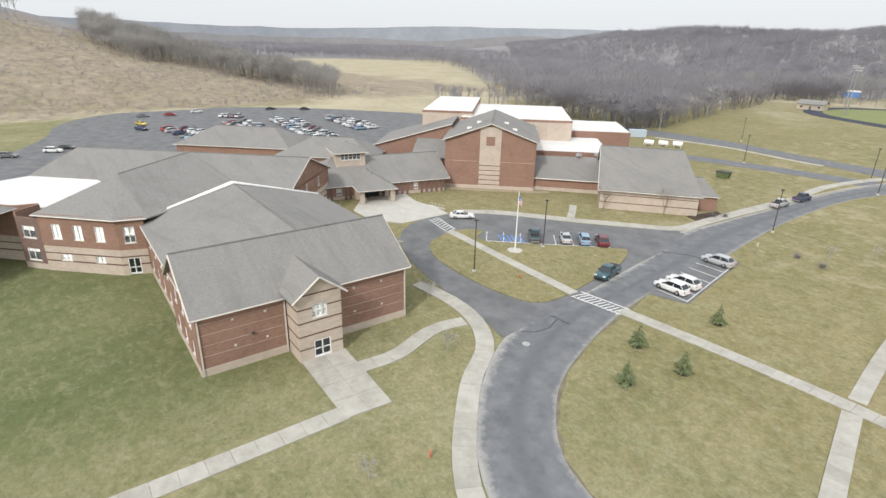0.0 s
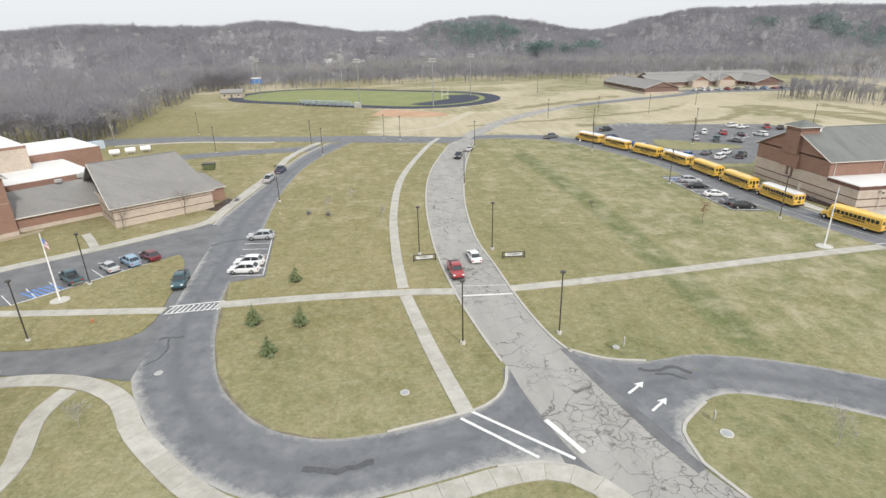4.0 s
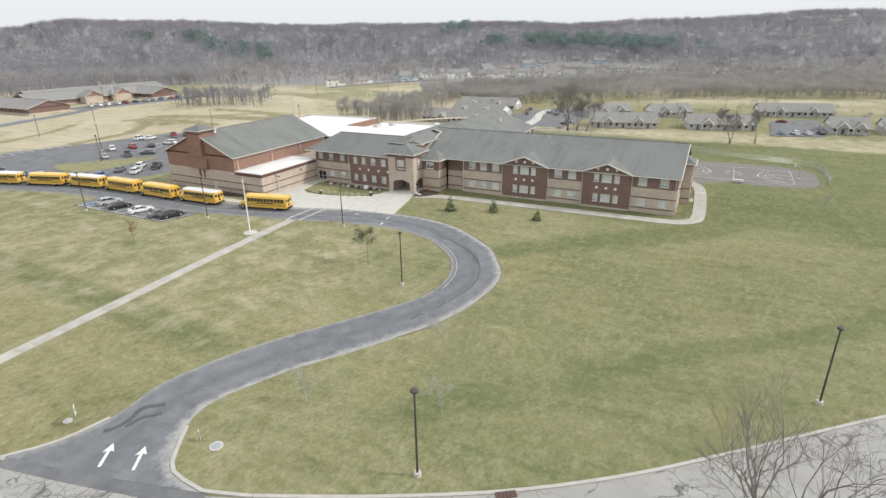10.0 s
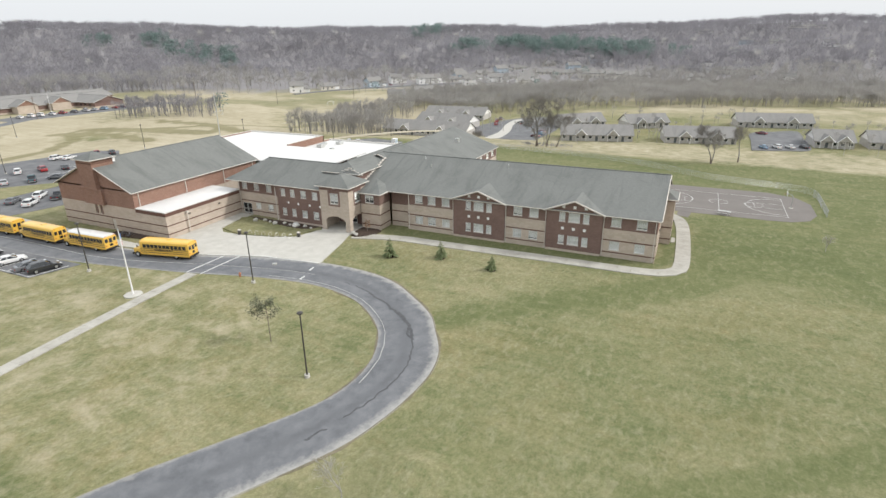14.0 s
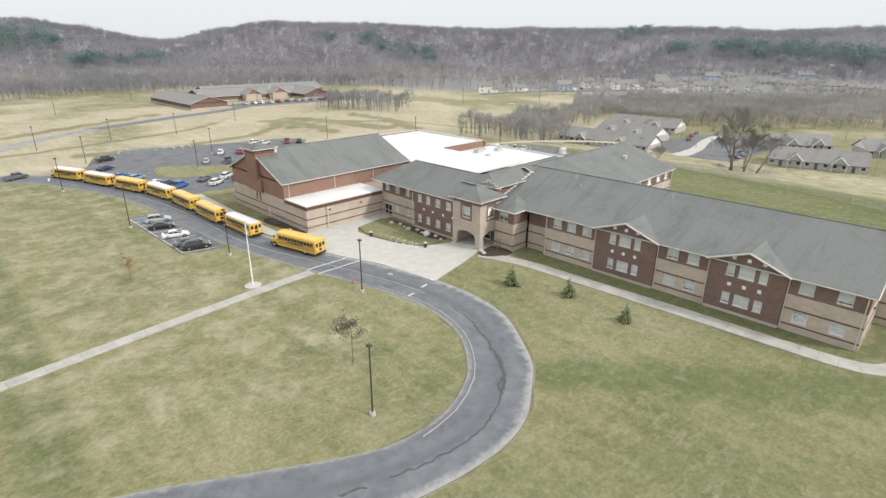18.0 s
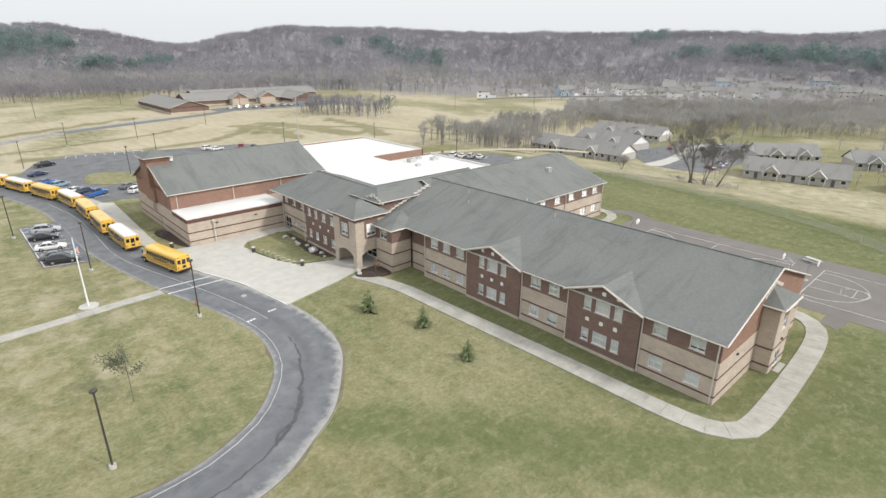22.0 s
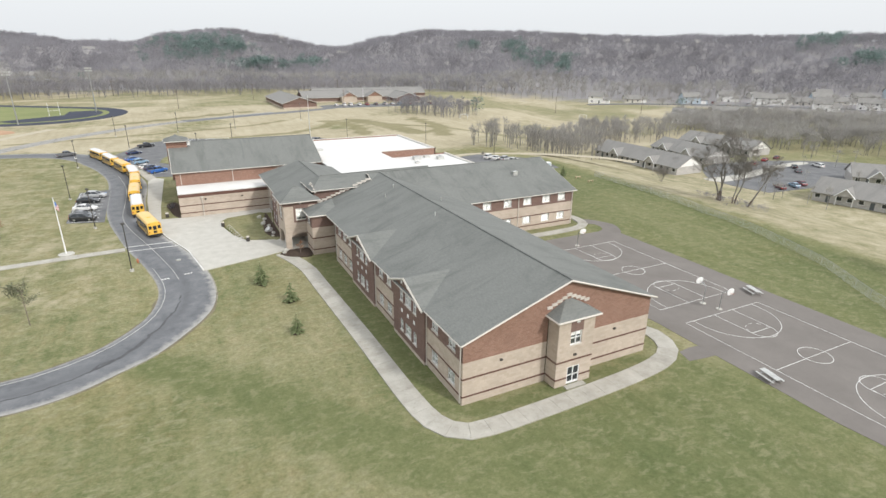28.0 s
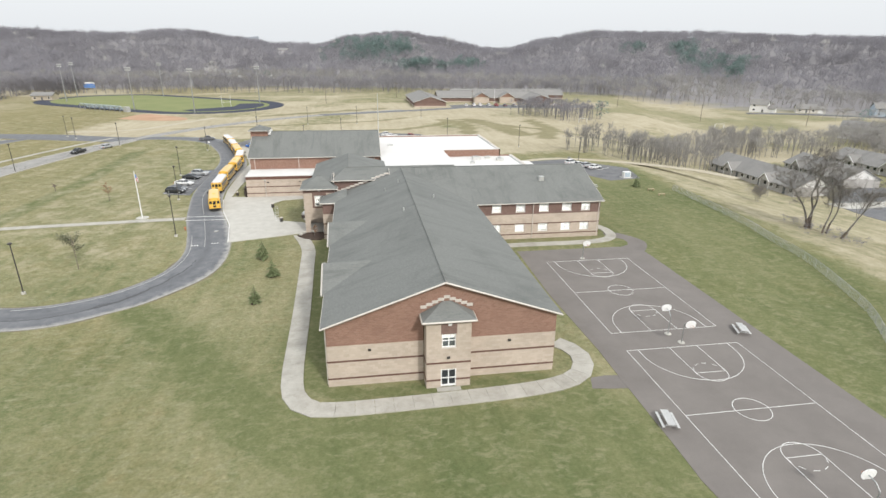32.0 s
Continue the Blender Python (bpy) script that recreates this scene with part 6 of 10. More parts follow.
part("rake_board", Shape().tube(GG.at3(-20.5, 14.5, 6.3), GG.at3(0, 14.5, 12.35), 0.13, 0.13, 4), TRIM, HS)
facade(HS, GG.at(-20, 36), GG.at(-20, 15), [(0, 6.3, BRICK, "brick_wall", 0.0)])
facade(HS, GG.at(-20, 15), GG.at(0, 15), [(0, 2.0, BRICK, "brick_wall", 0.0)])
part("roof_slope", Shape().slab([GG.at3(-9, 5.5, 5.6), GG.at3(-0.05, 5.5, 5.6), GG.at3(-0.05, 15, 8.6), GG.at3(-9, 15, 8.6)], 0.2), ROOF_HS, HS)
part("brick_wall", Shape().boxf(GG, -9, 6.0, 0, -0.05, 6.4, 5.5), BRICK, HS)
part("brick_wall", Shape().boxf(GG, -9, 6.4, 0, -8.6, 15, 5.8), BRICK, HS)
for x, y, s in ((-103, 124, 0.9), (-98, 128, 0.7), (-106, 120, 0.6)):
    unit = thing("rooftop_unit", x, y, 6.65, "pale metal air handling unit on the white roof", "rooftop unit", "rooftop units")
    part("casing", Shape().box(x - s, y - s * 0.8, 6.65, x + s, y + s * 0.8, 6.65 + s * 0.9), ALU, unit)
    part("fan_cowl", Shape().tube((x, y, 6.65 + s * 0.9), (x, y, 6.65 + s * 1.05), s * 0.45, s * 0.45, 10), STEEL, unit)

# ---- lamps, poles and signs ----
def turned(x, y, deg, z=0.0):
    return pose(x, y, z + dip(x, y), 0, 0, deg)


def place_all(proto, poses):
    """Sets the built thing at the first pose and copies it to the others."""
    out = [proto]
    proto.matrix_basis = poses[0]
    for m in poses[1:]:
        out.append(copy_thing(proto, m))
    return out


def lamp_post():
    ob = thing("street_lamp", 0, 0, 0, "dark bronze lamp post with a flat dish head on the lawn", "street lamp", "lamp posts")
    part("footing", Shape().tube((0, 0, -0.1), (0, 0, 0.35), 0.34, 0.30, 12), CONCRETE, ob, "pale concrete footing")
    part("pole", Shape().tube((0, 0, 0.3), (0, 0, 7.9), 0.10, 0.075, 8), POLE_DARK, ob)
    part("neck", Shape().tube((0, 0, 7.85), (0, 0, 8.0), 0.13, 0.16, 8), POLE_DARK, ob)
    head = Shape()
    for z0, z1, a, b in ((8.0, 8.08, 0.22, 0.34), (8.08, 8.2, 0.34, 0.32), (8.2, 8.3, 0.32, 0.14)):
        head.tube((0, 0, z0), (0, 0, z1), a, b, 14)
    part("luminaire", head, POLE_DARK, ob)
    part("lens", Shape().tube((0, 0, 7.97), (0, 0, 8.005), 0.18, 0.21, 12), ALU, ob, "pale lens ring")
    return ob


LAMPS = [(-30.1, 53.4), (-18.3, 53.8), (-4.4, 17.3), (28.1, 38.3), (43.8, 60.6), (20.1, -12.4), (-32.8, 82.2), (-20.5, 82.2), (36.5, 88.3), (29.2, 116.0), (26.6, 157.4), (-18.3, 125.1), (-61.0, 118.8), (-82.4, 62.3), (-82.7, 78.7), (-60.8, 187.2), (-90.5, 181), (-55.5, 169.0), (-7.5, 171), (-30.5, 189.5), (60.2, 159.2), (73.1, 179.5), (39.1, 188.4), (33.1, 222.8), (56.2, 226.2), (116.2, 177.1), (139.8, 153.5), (150.6, 121.5), (-107, 221), (113.5, 247.7), (79.5, 226.8), (-36, 195)]
place_all(lamp_post(), [turned(x, y, 0) for x, y in LAMPS])


def flag_pole(x, y, h):
    ob = thing("flag_pole", x, y, 0, "tall white flagpole with a limp striped flag", "flagpole", "flagpoles")
    part("footing", Shape().prism([(x + 1.3 * math.cos(k * math.pi / 4), y + 1.3 * math.sin(k * math.pi / 4)) for k in range(8)], -0.05, 0.16), CONCRETE, ob, "round concrete pad")
    part("pole", Shape().tube((x, y, 0.1), (x, y, h), 0.13, 0.06, 10), WHITE, ob)
    part("finial", Shape().tube((x, y, h), (x, y, h + 0.2), 0.12, 0.05, 8), STEEL, ob)
    n = 10
    part("flag", Shape().boxf(Frame2(x + 0.07, y, 35), 0, -0.03, h - 1.35, 0.26, 0.03, h - 0.62), LINE_BLUE, ob, "limp blue canton of the flag")
    for k in range(7):
        z = h - 0.6 - k * 0.17
        v = []
        for i in range(n + 1):
            u = 0.55 * i / n
            wave = 0.22 * math.sin(u * 4 + 0.4) * (0.3 + u)
            sag = -1.5 * u ** 1.3
            px, py = Frame2(x + 0.07, y, 35).at(u, wave)
            v.append((px, py, z + sag))
        sh = Shape()
        for i in range(n):
            a, b = v[i], v[i + 1]
            sh.add([a, b, (b[0], b[1], b[2] - 0.18), (a[0], a[1], a[2] - 0.18)], [(0, 1, 2, 3)])
        part("stripe", sh, FLAG_RED if k % 2 == 0 else WHITE, ob)


FLAG_RED = plain("flag_red", (0.45, 0.14, 0.15), 0.8)
flag_pole(33.3, 73.6, 10.1)
flag_pole(-84.4, 73.6, 10.0)


def board_sign(x, y, deg):
    ob = thing("lawn_sign", x, y, 0, "low dark timber frame holding a pale notice board on the lawn", "sign", "lawn sign boards")
    f = Frame2(x, y, deg)
    for u in (-1.75, 1.75):
        part("post", Shape().boxf(f, u - 0.1, -0.1, 0, u + 0.1, 0.1, 1.15), POLE_DARK, ob)
    for z in (0.25, 0.98):
        part("rail", Shape().boxf(f, -1.7, -0.07, z, 1.7, 0.07, z + 0.12), POLE_DARK, ob)
    brd = part("board", Shape().boxf(f, -1.35, -0.04, 0.4, 1.35, 0.04, 0.95), LINE, ob, "pale board with faded dark writing")
    for k, (a, b) in enumerate(((-1.1, 1.0), (-0.8, 0.7))):
        part("writing_bar", Shape().boxf(f, a, -0.05, 0.76 - k * 0.2, b, -0.041, 0.83 - k * 0.2), POLE_DARK, brd)


board_sign(-32.2, 79.2, 2)
board_sign(-17.9, 77.9, -4)


def road_sign(x, y, deg, h, mat, w=0.6, label="small white road sign on a thin steel post"):
    ob = thing("road_sign", x, y, 0, label, "road sign", "road signs")
    f = Frame2(x, y, deg)
    part("post", Shape().boxf(f, -0.035, -0.035, 0, 0.035, 0.035, h), STEEL, ob)
    plate = part("plate", Shape().boxf(f, -w / 2, -0.065, h - w * 1.1, w / 2, -0.036, h + 0.05), mat, ob)
    part("writing_bar", Shape().boxf(f, -w * 0.3, -0.072, h - w * 0.55, w * 0.3, -0.066, h - w * 0.35), BLACK, plate)


road_sign(-12.8, 48.3, 60, 2.1, WHITE, 0.8)
road_sign(-9.3, 36.5, 60, 1.0, WHITE, 0.6, "short white road sign at the kerb")
for x, y, d in ((-58.5, 104, 90), (25.5, 165, 20)):
    road_sign(x, y, d, 2.1, WHITE, 0.5)


def hydrant(x, y):
    ob = thing("fire_hydrant", x, y, 0, "small dull orange fire hydrant in the grass", "hydrant", "fire hydrants")
    part("barrel", Shape().tube((x, y, 0), (x, y, 0.6), 0.15, 0.13, 10), ORANGE, ob)
    part("bonnet", Shape().tube((x, y, 0.6), (x, y, 0.78), 0.17, 0.05, 10), ORANGE, ob)
    part("outlet", Shape().tube((x - 0.24, y, 0.45), (x + 0.24, y, 0.45), 0.07, 0.07, 8), ORANGE, ob)


ORANGE = plain("hydrant_orange", (0.42, 0.17, 0.09), 0.5)
hydrant(-57.2, 32.8)
hydrant(-76.6, 65.8)
hydrant(44.6, 64.0)


def ground_box(x, y, r, label, mat):
    ob = thing("utility_cover", x, y, 0, label, "utility cover", "utility covers")
    part("rim", Shape().tube((x, y, -0.05), (x, y, 0.09), r, r, 12), CONCRETE, ob)
    part("lid", Shape().tube((x, y, 0.09), (x, y, 0.12), r * 0.7, r * 0.7, 12), mat, ob)


for x, y, r in ((-9.2, 34.6, 0.6), (-37.4, 45.0, 0.5), (-12.9, 49.8, 0.4), (-63.9, 52.6, 0.45), (50.8, 62.5, 0.4)):
    ground_box(x, y, r, "round iron cover set in a concrete collar", STEEL)
dr = thing("storm_drain", -3.2, 10.2, 0, "rusty storm drain grate at the kerb", "drain")
part("grate", Shape().boxf(Frame2(-3.2, 10.2, -55), -0.8, -0.3, 0.0, 0.8, 0.3, 0.14), BAND, dr)
for k in range(5):
    part("grate_bar", Shape().boxf(Frame2(-3.2, 10.2, -55), -0.62 + k * 0.3, -0.26, 0.14, -0.54 + k * 0.3, 0.26, 0.16), BLACK, dr)


# ---- road paint ----
def paint_group(name, label, group=""):
    return thing(name, 0, 0, 0, label, "road marking", group)


def stripe(parent, p, q, w, mat=LINE, z=0.085, name="stripe"):
    f, l = between(p, q)
    ring = [f.at(u, v) for u, v in ((0, -w / 2), (l, -w / 2), (l, w / 2), (0, w / 2))]
    return part(name, Shape().hexa([(x, y, dip(x, y)) for x, y in ring], [(x, y, z + dip(x, y)) for x, y in ring]), mat, parent)


def arrow(x, y, deg):
    ob = paint_group("turn_arrow", "white painted arrow on the dark asphalt", "road arrows")
    f = Frame2(x, y, deg)
    poly = [f.at(u, w) for u, w in ((-1.5, -0.13), (0.4, -0.13), (0.25, -0.48), (1.35, 0.0), (0.25, 0.48), (0.4, 0.13), (-1.5, 0.13))]
    part("arrow_shape", Shape().prism(poly, 0.0, 0.062), LINE, ob)


arrow(-14.0, 42.3, 35)
arrow(-13.0, 39.4, 35)
cw = paint_group("crosswalk", "two white crosswalk lines across the cracked road", "crosswalks")
stripe(cw, (-28.6, 69.0), (-21.2, 68.0), 0.24, LINE_FADED)
stripe(cw, (-28.2, 65.7), (-21.2, 65.2), 0.28)
cw = paint_group("crosswalk", "two white crosswalk lines over the drive mouth", "crosswalks")
stripe(cw, (-31.4, 41.2), (-23.6, 33.6), 0.3)
stripe(cw, (-32.4, 40.2), (-26.6, 34.2), 0.3)
sb = paint_group("stop_bar", "broad white stop bar")
stripe(sb, (-24.6, 38.8), (-22.6, 34.2), 0.5)
cw = paint_group("crosswalk", "white hatched crosswalk over the drive", "crosswalks")
for k in range(11):
    t = k / 10
    x = -68.0 + 6.6 * t
    stripe(cw, (x, 67.1), (x + 0.55, 69.0), 0.16)
stripe(cw, (-68.2, 69.1), (-61.0, 69.6), 0.14)
stripe(cw, (-68.2, 66.9), (-61.0, 67.5), 0.14)
cw = paint_group("crosswalk", "white hatched crosswalk by the forecourt", "crosswalks")
for k in range(8):
    stripe(cw, (-105.6 + k * 0.95, 74.9 - k * 0.25), (-104.9 + k * 0.95, 73.0 - k * 0.25), 0.16)
stripe(cw, (-105.6, 75.1), (-98.4, 73.0), 0.14)
stripe(cw, (-105.6, 72.9), (-98.8, 71.0), 0.14)
cw = paint_group("crosswalk", "two thin white crosswalk lines before the plaza", "crosswalks")
stripe(cw, (42.8, 70.6), (51.0, 70.4), 0.14)
stripe(cw, (42.4, 73.2), (50.2, 73.0), 0.14)
ke = paint_group("kerb_line", "thin white painted line on the plaza kerb", "kerb lines")
for a, b in (((54.3, 56.4), (52.6, 66.2)), ((52.6, 66.2), (49.0, 77.1)), ((49.0, 77.1), (47.0, 86.8))):
    stripe(ke, a, b, 0.16, LINE, 0.146)
ln = paint_group("lane_line", "faded white lane line round the bus loop")
lane = spline([(50.5, 54.2), (49.8, 58), (48.3, 64), (45.7, 74), (42.4, 86), (41.0, 95), (41.0, 110), (40.4, 125), (38.0, 140)], 3)
for a, b in zip(lane, lane[1:]):
    stripe(ln, a, b, 0.08, LINE_FADED, name="line_piece")
edge = offset(spline(LOOP_IN[10:18], 3.0), -0.85)
ln = paint_group("edge_line", "faded white edge line along the inner side of the bus loop")
for a, b in zip(edge, edge[1:]):
    stripe(ln, a, b, 0.09, LINE_FADED, name="line_piece")
for x, y in ((48.6, 55.2), (52.0, 56.0)):
    mk = paint_group("painted_letters", "small worn white road letters", "road letters")
    for k in range(3):
        stripe(mk, (x - 0.6 + k * 0.45, y - 0.12 + k * 0.05), (x - 0.3 + k * 0.45, y - 0.08 + k * 0.05), 0.3)


def bays_lines(name, p, q, n, depth, deg, label, mat=LINE):
    ob = paint_group(name, label, "parking lines")
    d = (math.cos(radians(deg)) * depth, math.sin(radians(deg)) * depth)
    for k in range(n + 1):
        t = k / n
        a = (p[0] + (q[0] - p[0]) * t, p[1] + (q[1] - p[1]) * t)
        stripe(ob, a, (a[0] + d[0], a[1] + d[1]), 0.12, mat, 0.09)
    stripe(ob, p, q, 0.12, mat, 0.089)


bays_lines("bay_lines", (31.1, 94.9), (30.8, 121.6), 9, 5.6, -14, "white parking bay lines for visitors")
bays_lines("bay_lines", (-57.3, 77.8), (-58.9, 97.6), 7, 4.6, 174, "white parking bay lines beside the drive")
bays_lines("bay_lines", (-90.6, 73.2), (-75.4, 87.3), 7, 4.8, 133, "white parking bay lines on the drop-off loop")
hb = paint_group("access_aisle", "blue hatched accessible parking aisle", "access aisles")
for k in range(6):
    a = (-88.6 + k * 0.55, 75.2 + k * 0.5)
    stripe(hb, a, (a[0] - 3.0, a[1] + 2.0), 0.3, LINE_BLUE, 0.092)
hb = paint_group("access_aisle", "blue hatched accessible parking aisle", "access aisles")
for k in range(5):
    stripe(hb, (31.4 + k * 1.0, 118.6), (32.3 + k * 1.0, 120.4), 0.3, LINE_BLUE, 0.092)
for (ax, ay), (bx, by), n, dp, dg in (((39.5, 160.5), (46.6, 138.6), 8, 4.6, 30), ((80.5, 164.5), (90.5, 170.5), 4, 4.8, 122), ((52, 204), (74, 201), 8, 4.8, -100), ((146, 121), (153, 110.5), 5, 4.8, 30)):
    bays_lines("bay_lines", (ax, ay), (bx, by), n, dp, dg, "white parking bay lines in the staff car park")


# dark sealed patches wandering along the bus loop
def tar_patch(pts, w, seed):
    rnd = random.Random(seed)
    line = spline(pts, 0.6)
    left = [(x + rnd.uniform(-0.2, 0.2), y + rnd.uniform(-0.2, 0.2)) for x, y in line]
    a = [offset(left, w * 0.5)[i] for i in range(len(left))]
    b = offset(left, -w * 0.5)
    fat = [1 + 0.8 * rnd.random() * rnd.random() for _ in left]
    a = [(l[0] + (p[0] - l[0]) * f, l[1] + (p[1] - l[1]) * f) for l, p, f in zip(left, a, fat)]
    b = [(l[0] + (p[0] - l[0]) * f, l[1] + (p[1] - l[1]) * f) for l, p, f in zip(left, b, fat)]
    single("tar_patch", strip(a, b, 0.0, 0.046 + 0.003 * (seed % 5)), PATCH_TAR, "dark sealed crack winding along the asphalt", "road patch", "sealed cracks", "structure")


tar_patch([(24, 30.4), (29, 29.2), (33.5, 29.0), (37.6, 30.0), (40.8, 31.6)], 0.16, 1)
tar_patch([(40.6, 31.5), (43.2, 33.4), (45.4, 36.0)], 0.36, 2)
tar_patch([(44.8, 35.2), (46.2, 37.4), (47.0, 38.9)], 0.5, 10)
tar_patch([(40.2, 31.0), (41.2, 32.6), (42.7, 33.2)], 0.26, 13)
tar_patch([(48.8, 42.0), (50.0, 45.0), (50.5, 48.5)], 0.18, 14)
tar_patch([(45.6, 36.4), (47.6, 39.8), (49.2, 43.5)], 0.26, 3)
tar_patch([(5, 41.6), (9, 39.2), (12.5, 36.2), (16, 33.8)], 0.14, 4)
tar_patch([(11.0, 36.8), (12.0, 36.2), (13.2, 35.8)], 0.45, 5)
tar_patch([(18.5, 32.6), (20.2, 31.6), (21.8, 31.0)], 0.2, 15)
tar_patch([(-12.4, 45.3), (-10.4, 44.6), (-8.6, 45.2), (-7.2, 44.0)], 0.42, 6)
tar_patch([(-11.0, 44.2), (-9.2, 43.8), (-8.2, 43.0)], 0.3, 16)
tar_patch([(-46.5, 36.0), (-43.5, 35.2), (-40.6, 35.8)], 0.6, 7)
tar_patch([(-66, 54), (-64.5, 57.6), (-65.4, 60.2)], 0.2, 8)
tar_patch([(-66.4, 60), (-65.2, 60.4), (-63.6, 60.4)], 0.35, 9)
tar_patch([(-70, 92), (-66, 94.5), (-63, 95.0)], 0.4, 10)


# ---- playground ----
def court(y0, y1, label):
    """A full court between two end lines, lines 8 cm wide, every one a part."""
    ob = thing("basketball_court", 118.4, (y0 + y1) / 2, 0, label, "basketball court", "basketball courts")
    x0, x1, xm, w, z = 111.0, 125.9, 118.45, 0.065, 0.05
    for p, q in (((x0, y0), (x1, y0)), ((x0, y1), (x1, y1)), ((x0, y0), (x0, y1)), ((x1, y0), (x1, y1)), ((x0, (y0 + y1) / 2), (x1, (y0 + y1) / 2))):
        stripe(ob, p, q, w, LINE, z, "court_line")

    def arc(cx, cy, r, a0, a1, n, name="arc_line", dashed=False):
        if not dashed:
            at = [radians(a0 + (a1 - a0) * k / n) for k in range(n + 1)]
            lo_, hi_ = ([(cx + rr * math.cos(t), cy + rr * math.sin(t)) for t in at] for rr in (r - w / 2, r + w / 2))
            part(name, strip(lo_, hi_, 0.0, z + 0.002), LINE, ob)
            return
        for k in range(0, n, 2):
            sh = Shape()
            t0, t1 = radians(a0 + (a1 - a0) * k / n), radians(a0 + (a1 - a0) * (k + 1) / n)
            ring = [(cx + rr * math.cos(t), cy + rr * math.sin(t)) for t, rr in ((t0, r - w / 2), (t0, r + w / 2), (t1, r + w / 2), (t1, r - w / 2))]
            sh.hexa([(x, y, 0.0) for x, y in ring], [(x, y, z + 0.002) for x, y in ring])
            part(name, sh, LINE, ob)

    arc(xm, (y0 + y1) / 2, 1.85, 0, 360, 36)
    for ye, s in ((y0, 1), (y1, -1)):
        stripe(ob, (xm - 1.85, ye), (xm - 1.85, ye + s * 5.7), w, LINE, z, "lane_line")
        stripe(ob, (xm + 1.85, ye), (xm + 1.85, ye + s * 5.7), w, LINE, z, "lane_line")
        stripe(ob, (xm - 1.85, ye + s * 5.7), (xm + 1.85, ye + s * 5.7), w, LINE, z + 0.001, "free_throw_line")
        a = 0 if s > 0 else 180
        arc(xm, ye + s * 5.7, 1.85, a, a + 180, 18)
        arc(xm, ye + s * 5.7, 1.85, a + 180, a + 360, 10, "arc_dash", True)
        arc(xm, ye + s * 1.3, 6.0, a, a + 180, 30, "three_point_line")
        for d in (-6.0, 6.0):
            stripe(ob, (xm + d, ye), (xm + d, ye + s * 1.3), w, LINE, z, "corner_line")


court(12.4, 37.7, "white painted full basketball court on grey asphalt")
court(-17.2, 8.05, "white painted full basketball court on grey asphalt")


def hoop():
    ob = thing("basketball_hoop", 0, 0, 0, "white fan backboard on a curved steel post", "basketball hoop", "basketball hoops")
    part("footing", Shape().tube((0, 0, -0.05), (0, 0, 0.12), 0.45, 0.42, 14), CONCRETE, ob, "round pale concrete footing")
    post = Shape().tube((0, 0, 0.1), (0, 0, 2.6), 0.07, 0.065, 8).tube((0, 0, 2.58), (0, 0.5, 3.05), 0.065, 0.06, 8).tube((0, 0.48, 3.03), (0, 1.15, 3.15), 0.06, 0.055, 8)
    part("post", post, STEEL, ob)
    pts = [(-0.38, 2.75), (0.38, 2.75), (0.62, 2.95), (0.7, 3.25), (0.6, 3.5), (0.3, 3.68), (-0.3, 3.68), (-0.6, 3.5), (-0.7, 3.25), (-0.62, 2.95)]
    sh = Shape().add([(x, 1.16, z) for x, z in pts] + [(x, 1.22, z) for x, z in pts], [tuple(range(9, -1, -1)), tuple(range(10, 20))] + [(i, (i + 1) % 10, 10 + (i + 1) % 10, 10 + i) for i in range(10)])
    part("backboard", sh, WHITE, ob, "white fan-shaped backboard")
    rim = Shape()
    for k in range(12):
        a0, a1 = 2 * math.pi * k / 12, 2 * math.pi * (k + 1) / 12
        rim.tube((0.23 * math.cos(a0), 1.5 + 0.23 * math.sin(a0), 3.05), (0.23 * math.cos(a1), 1.5 + 0.23 * math.sin(a1), 3.05), 0.018, 0.018, 5, False)
    part("rim", rim, ORANGE, ob, "orange rim")
    return ob


place_all(hoop(), [turned(117.9, 38.7, 180), turned(118.3, 11.3, 0), turned(118.8, 9.0, 180), turned(118.4, -18.4, 0)])


def picnic_table():
    ob = thing("picnic_table", 0, 0, 0, "silvery metal picnic table with attached benches", "picnic table", "picnic tables")
    for k in range(4):
        part("top_plank", Shape().box(-1.2, -0.38 + k * 0.195, 0.72, 1.2, -0.38 + k * 0.195 + 0.175, 0.76), ALU, ob)
    for y in (-0.85, 0.6):
        part("seat", Shape().box(-1.2, y, 0.42, 1.2, y + 0.25, 0.46), ALU, ob)
    for x in (-0.85, 0.85):
        leg = Shape().tube((x, -0.75, 0.03), (x, -0.2, 0.72), 0.03, 0.03, 6).tube((x, 0.75, 0.03), (x, 0.2, 0.72), 0.03, 0.03, 6)
        leg.tube((x, -0.8, 0.4), (x, 0.8, 0.4), 0.03, 0.03, 6)
        part("leg_frame", leg, STEEL, ob)
    return ob


place_all(picnic_table(), [turned(108.5, -5.4, 78), turned(128.2, 10.5, 72), turned(141.5, 88.5, 20), turned(139.0, 91.0, 20)])


# ---- vehicles ----
def wheels(ob, xs, half, r, wd):
    for x in xs:
        for s in (-1, 1):
            tyre = part("wheel", Shape().tube((x, s * half, r), (x, s * (half - wd), r), r, r, 14), RUBBER, ob, smooth=False)
            part("rim", Shape().tube((x, s * (half + 0.012), r), (x, s * (half - 0.05), r), r * 0.58, r * 0.55, 10), STEEL, tyre)


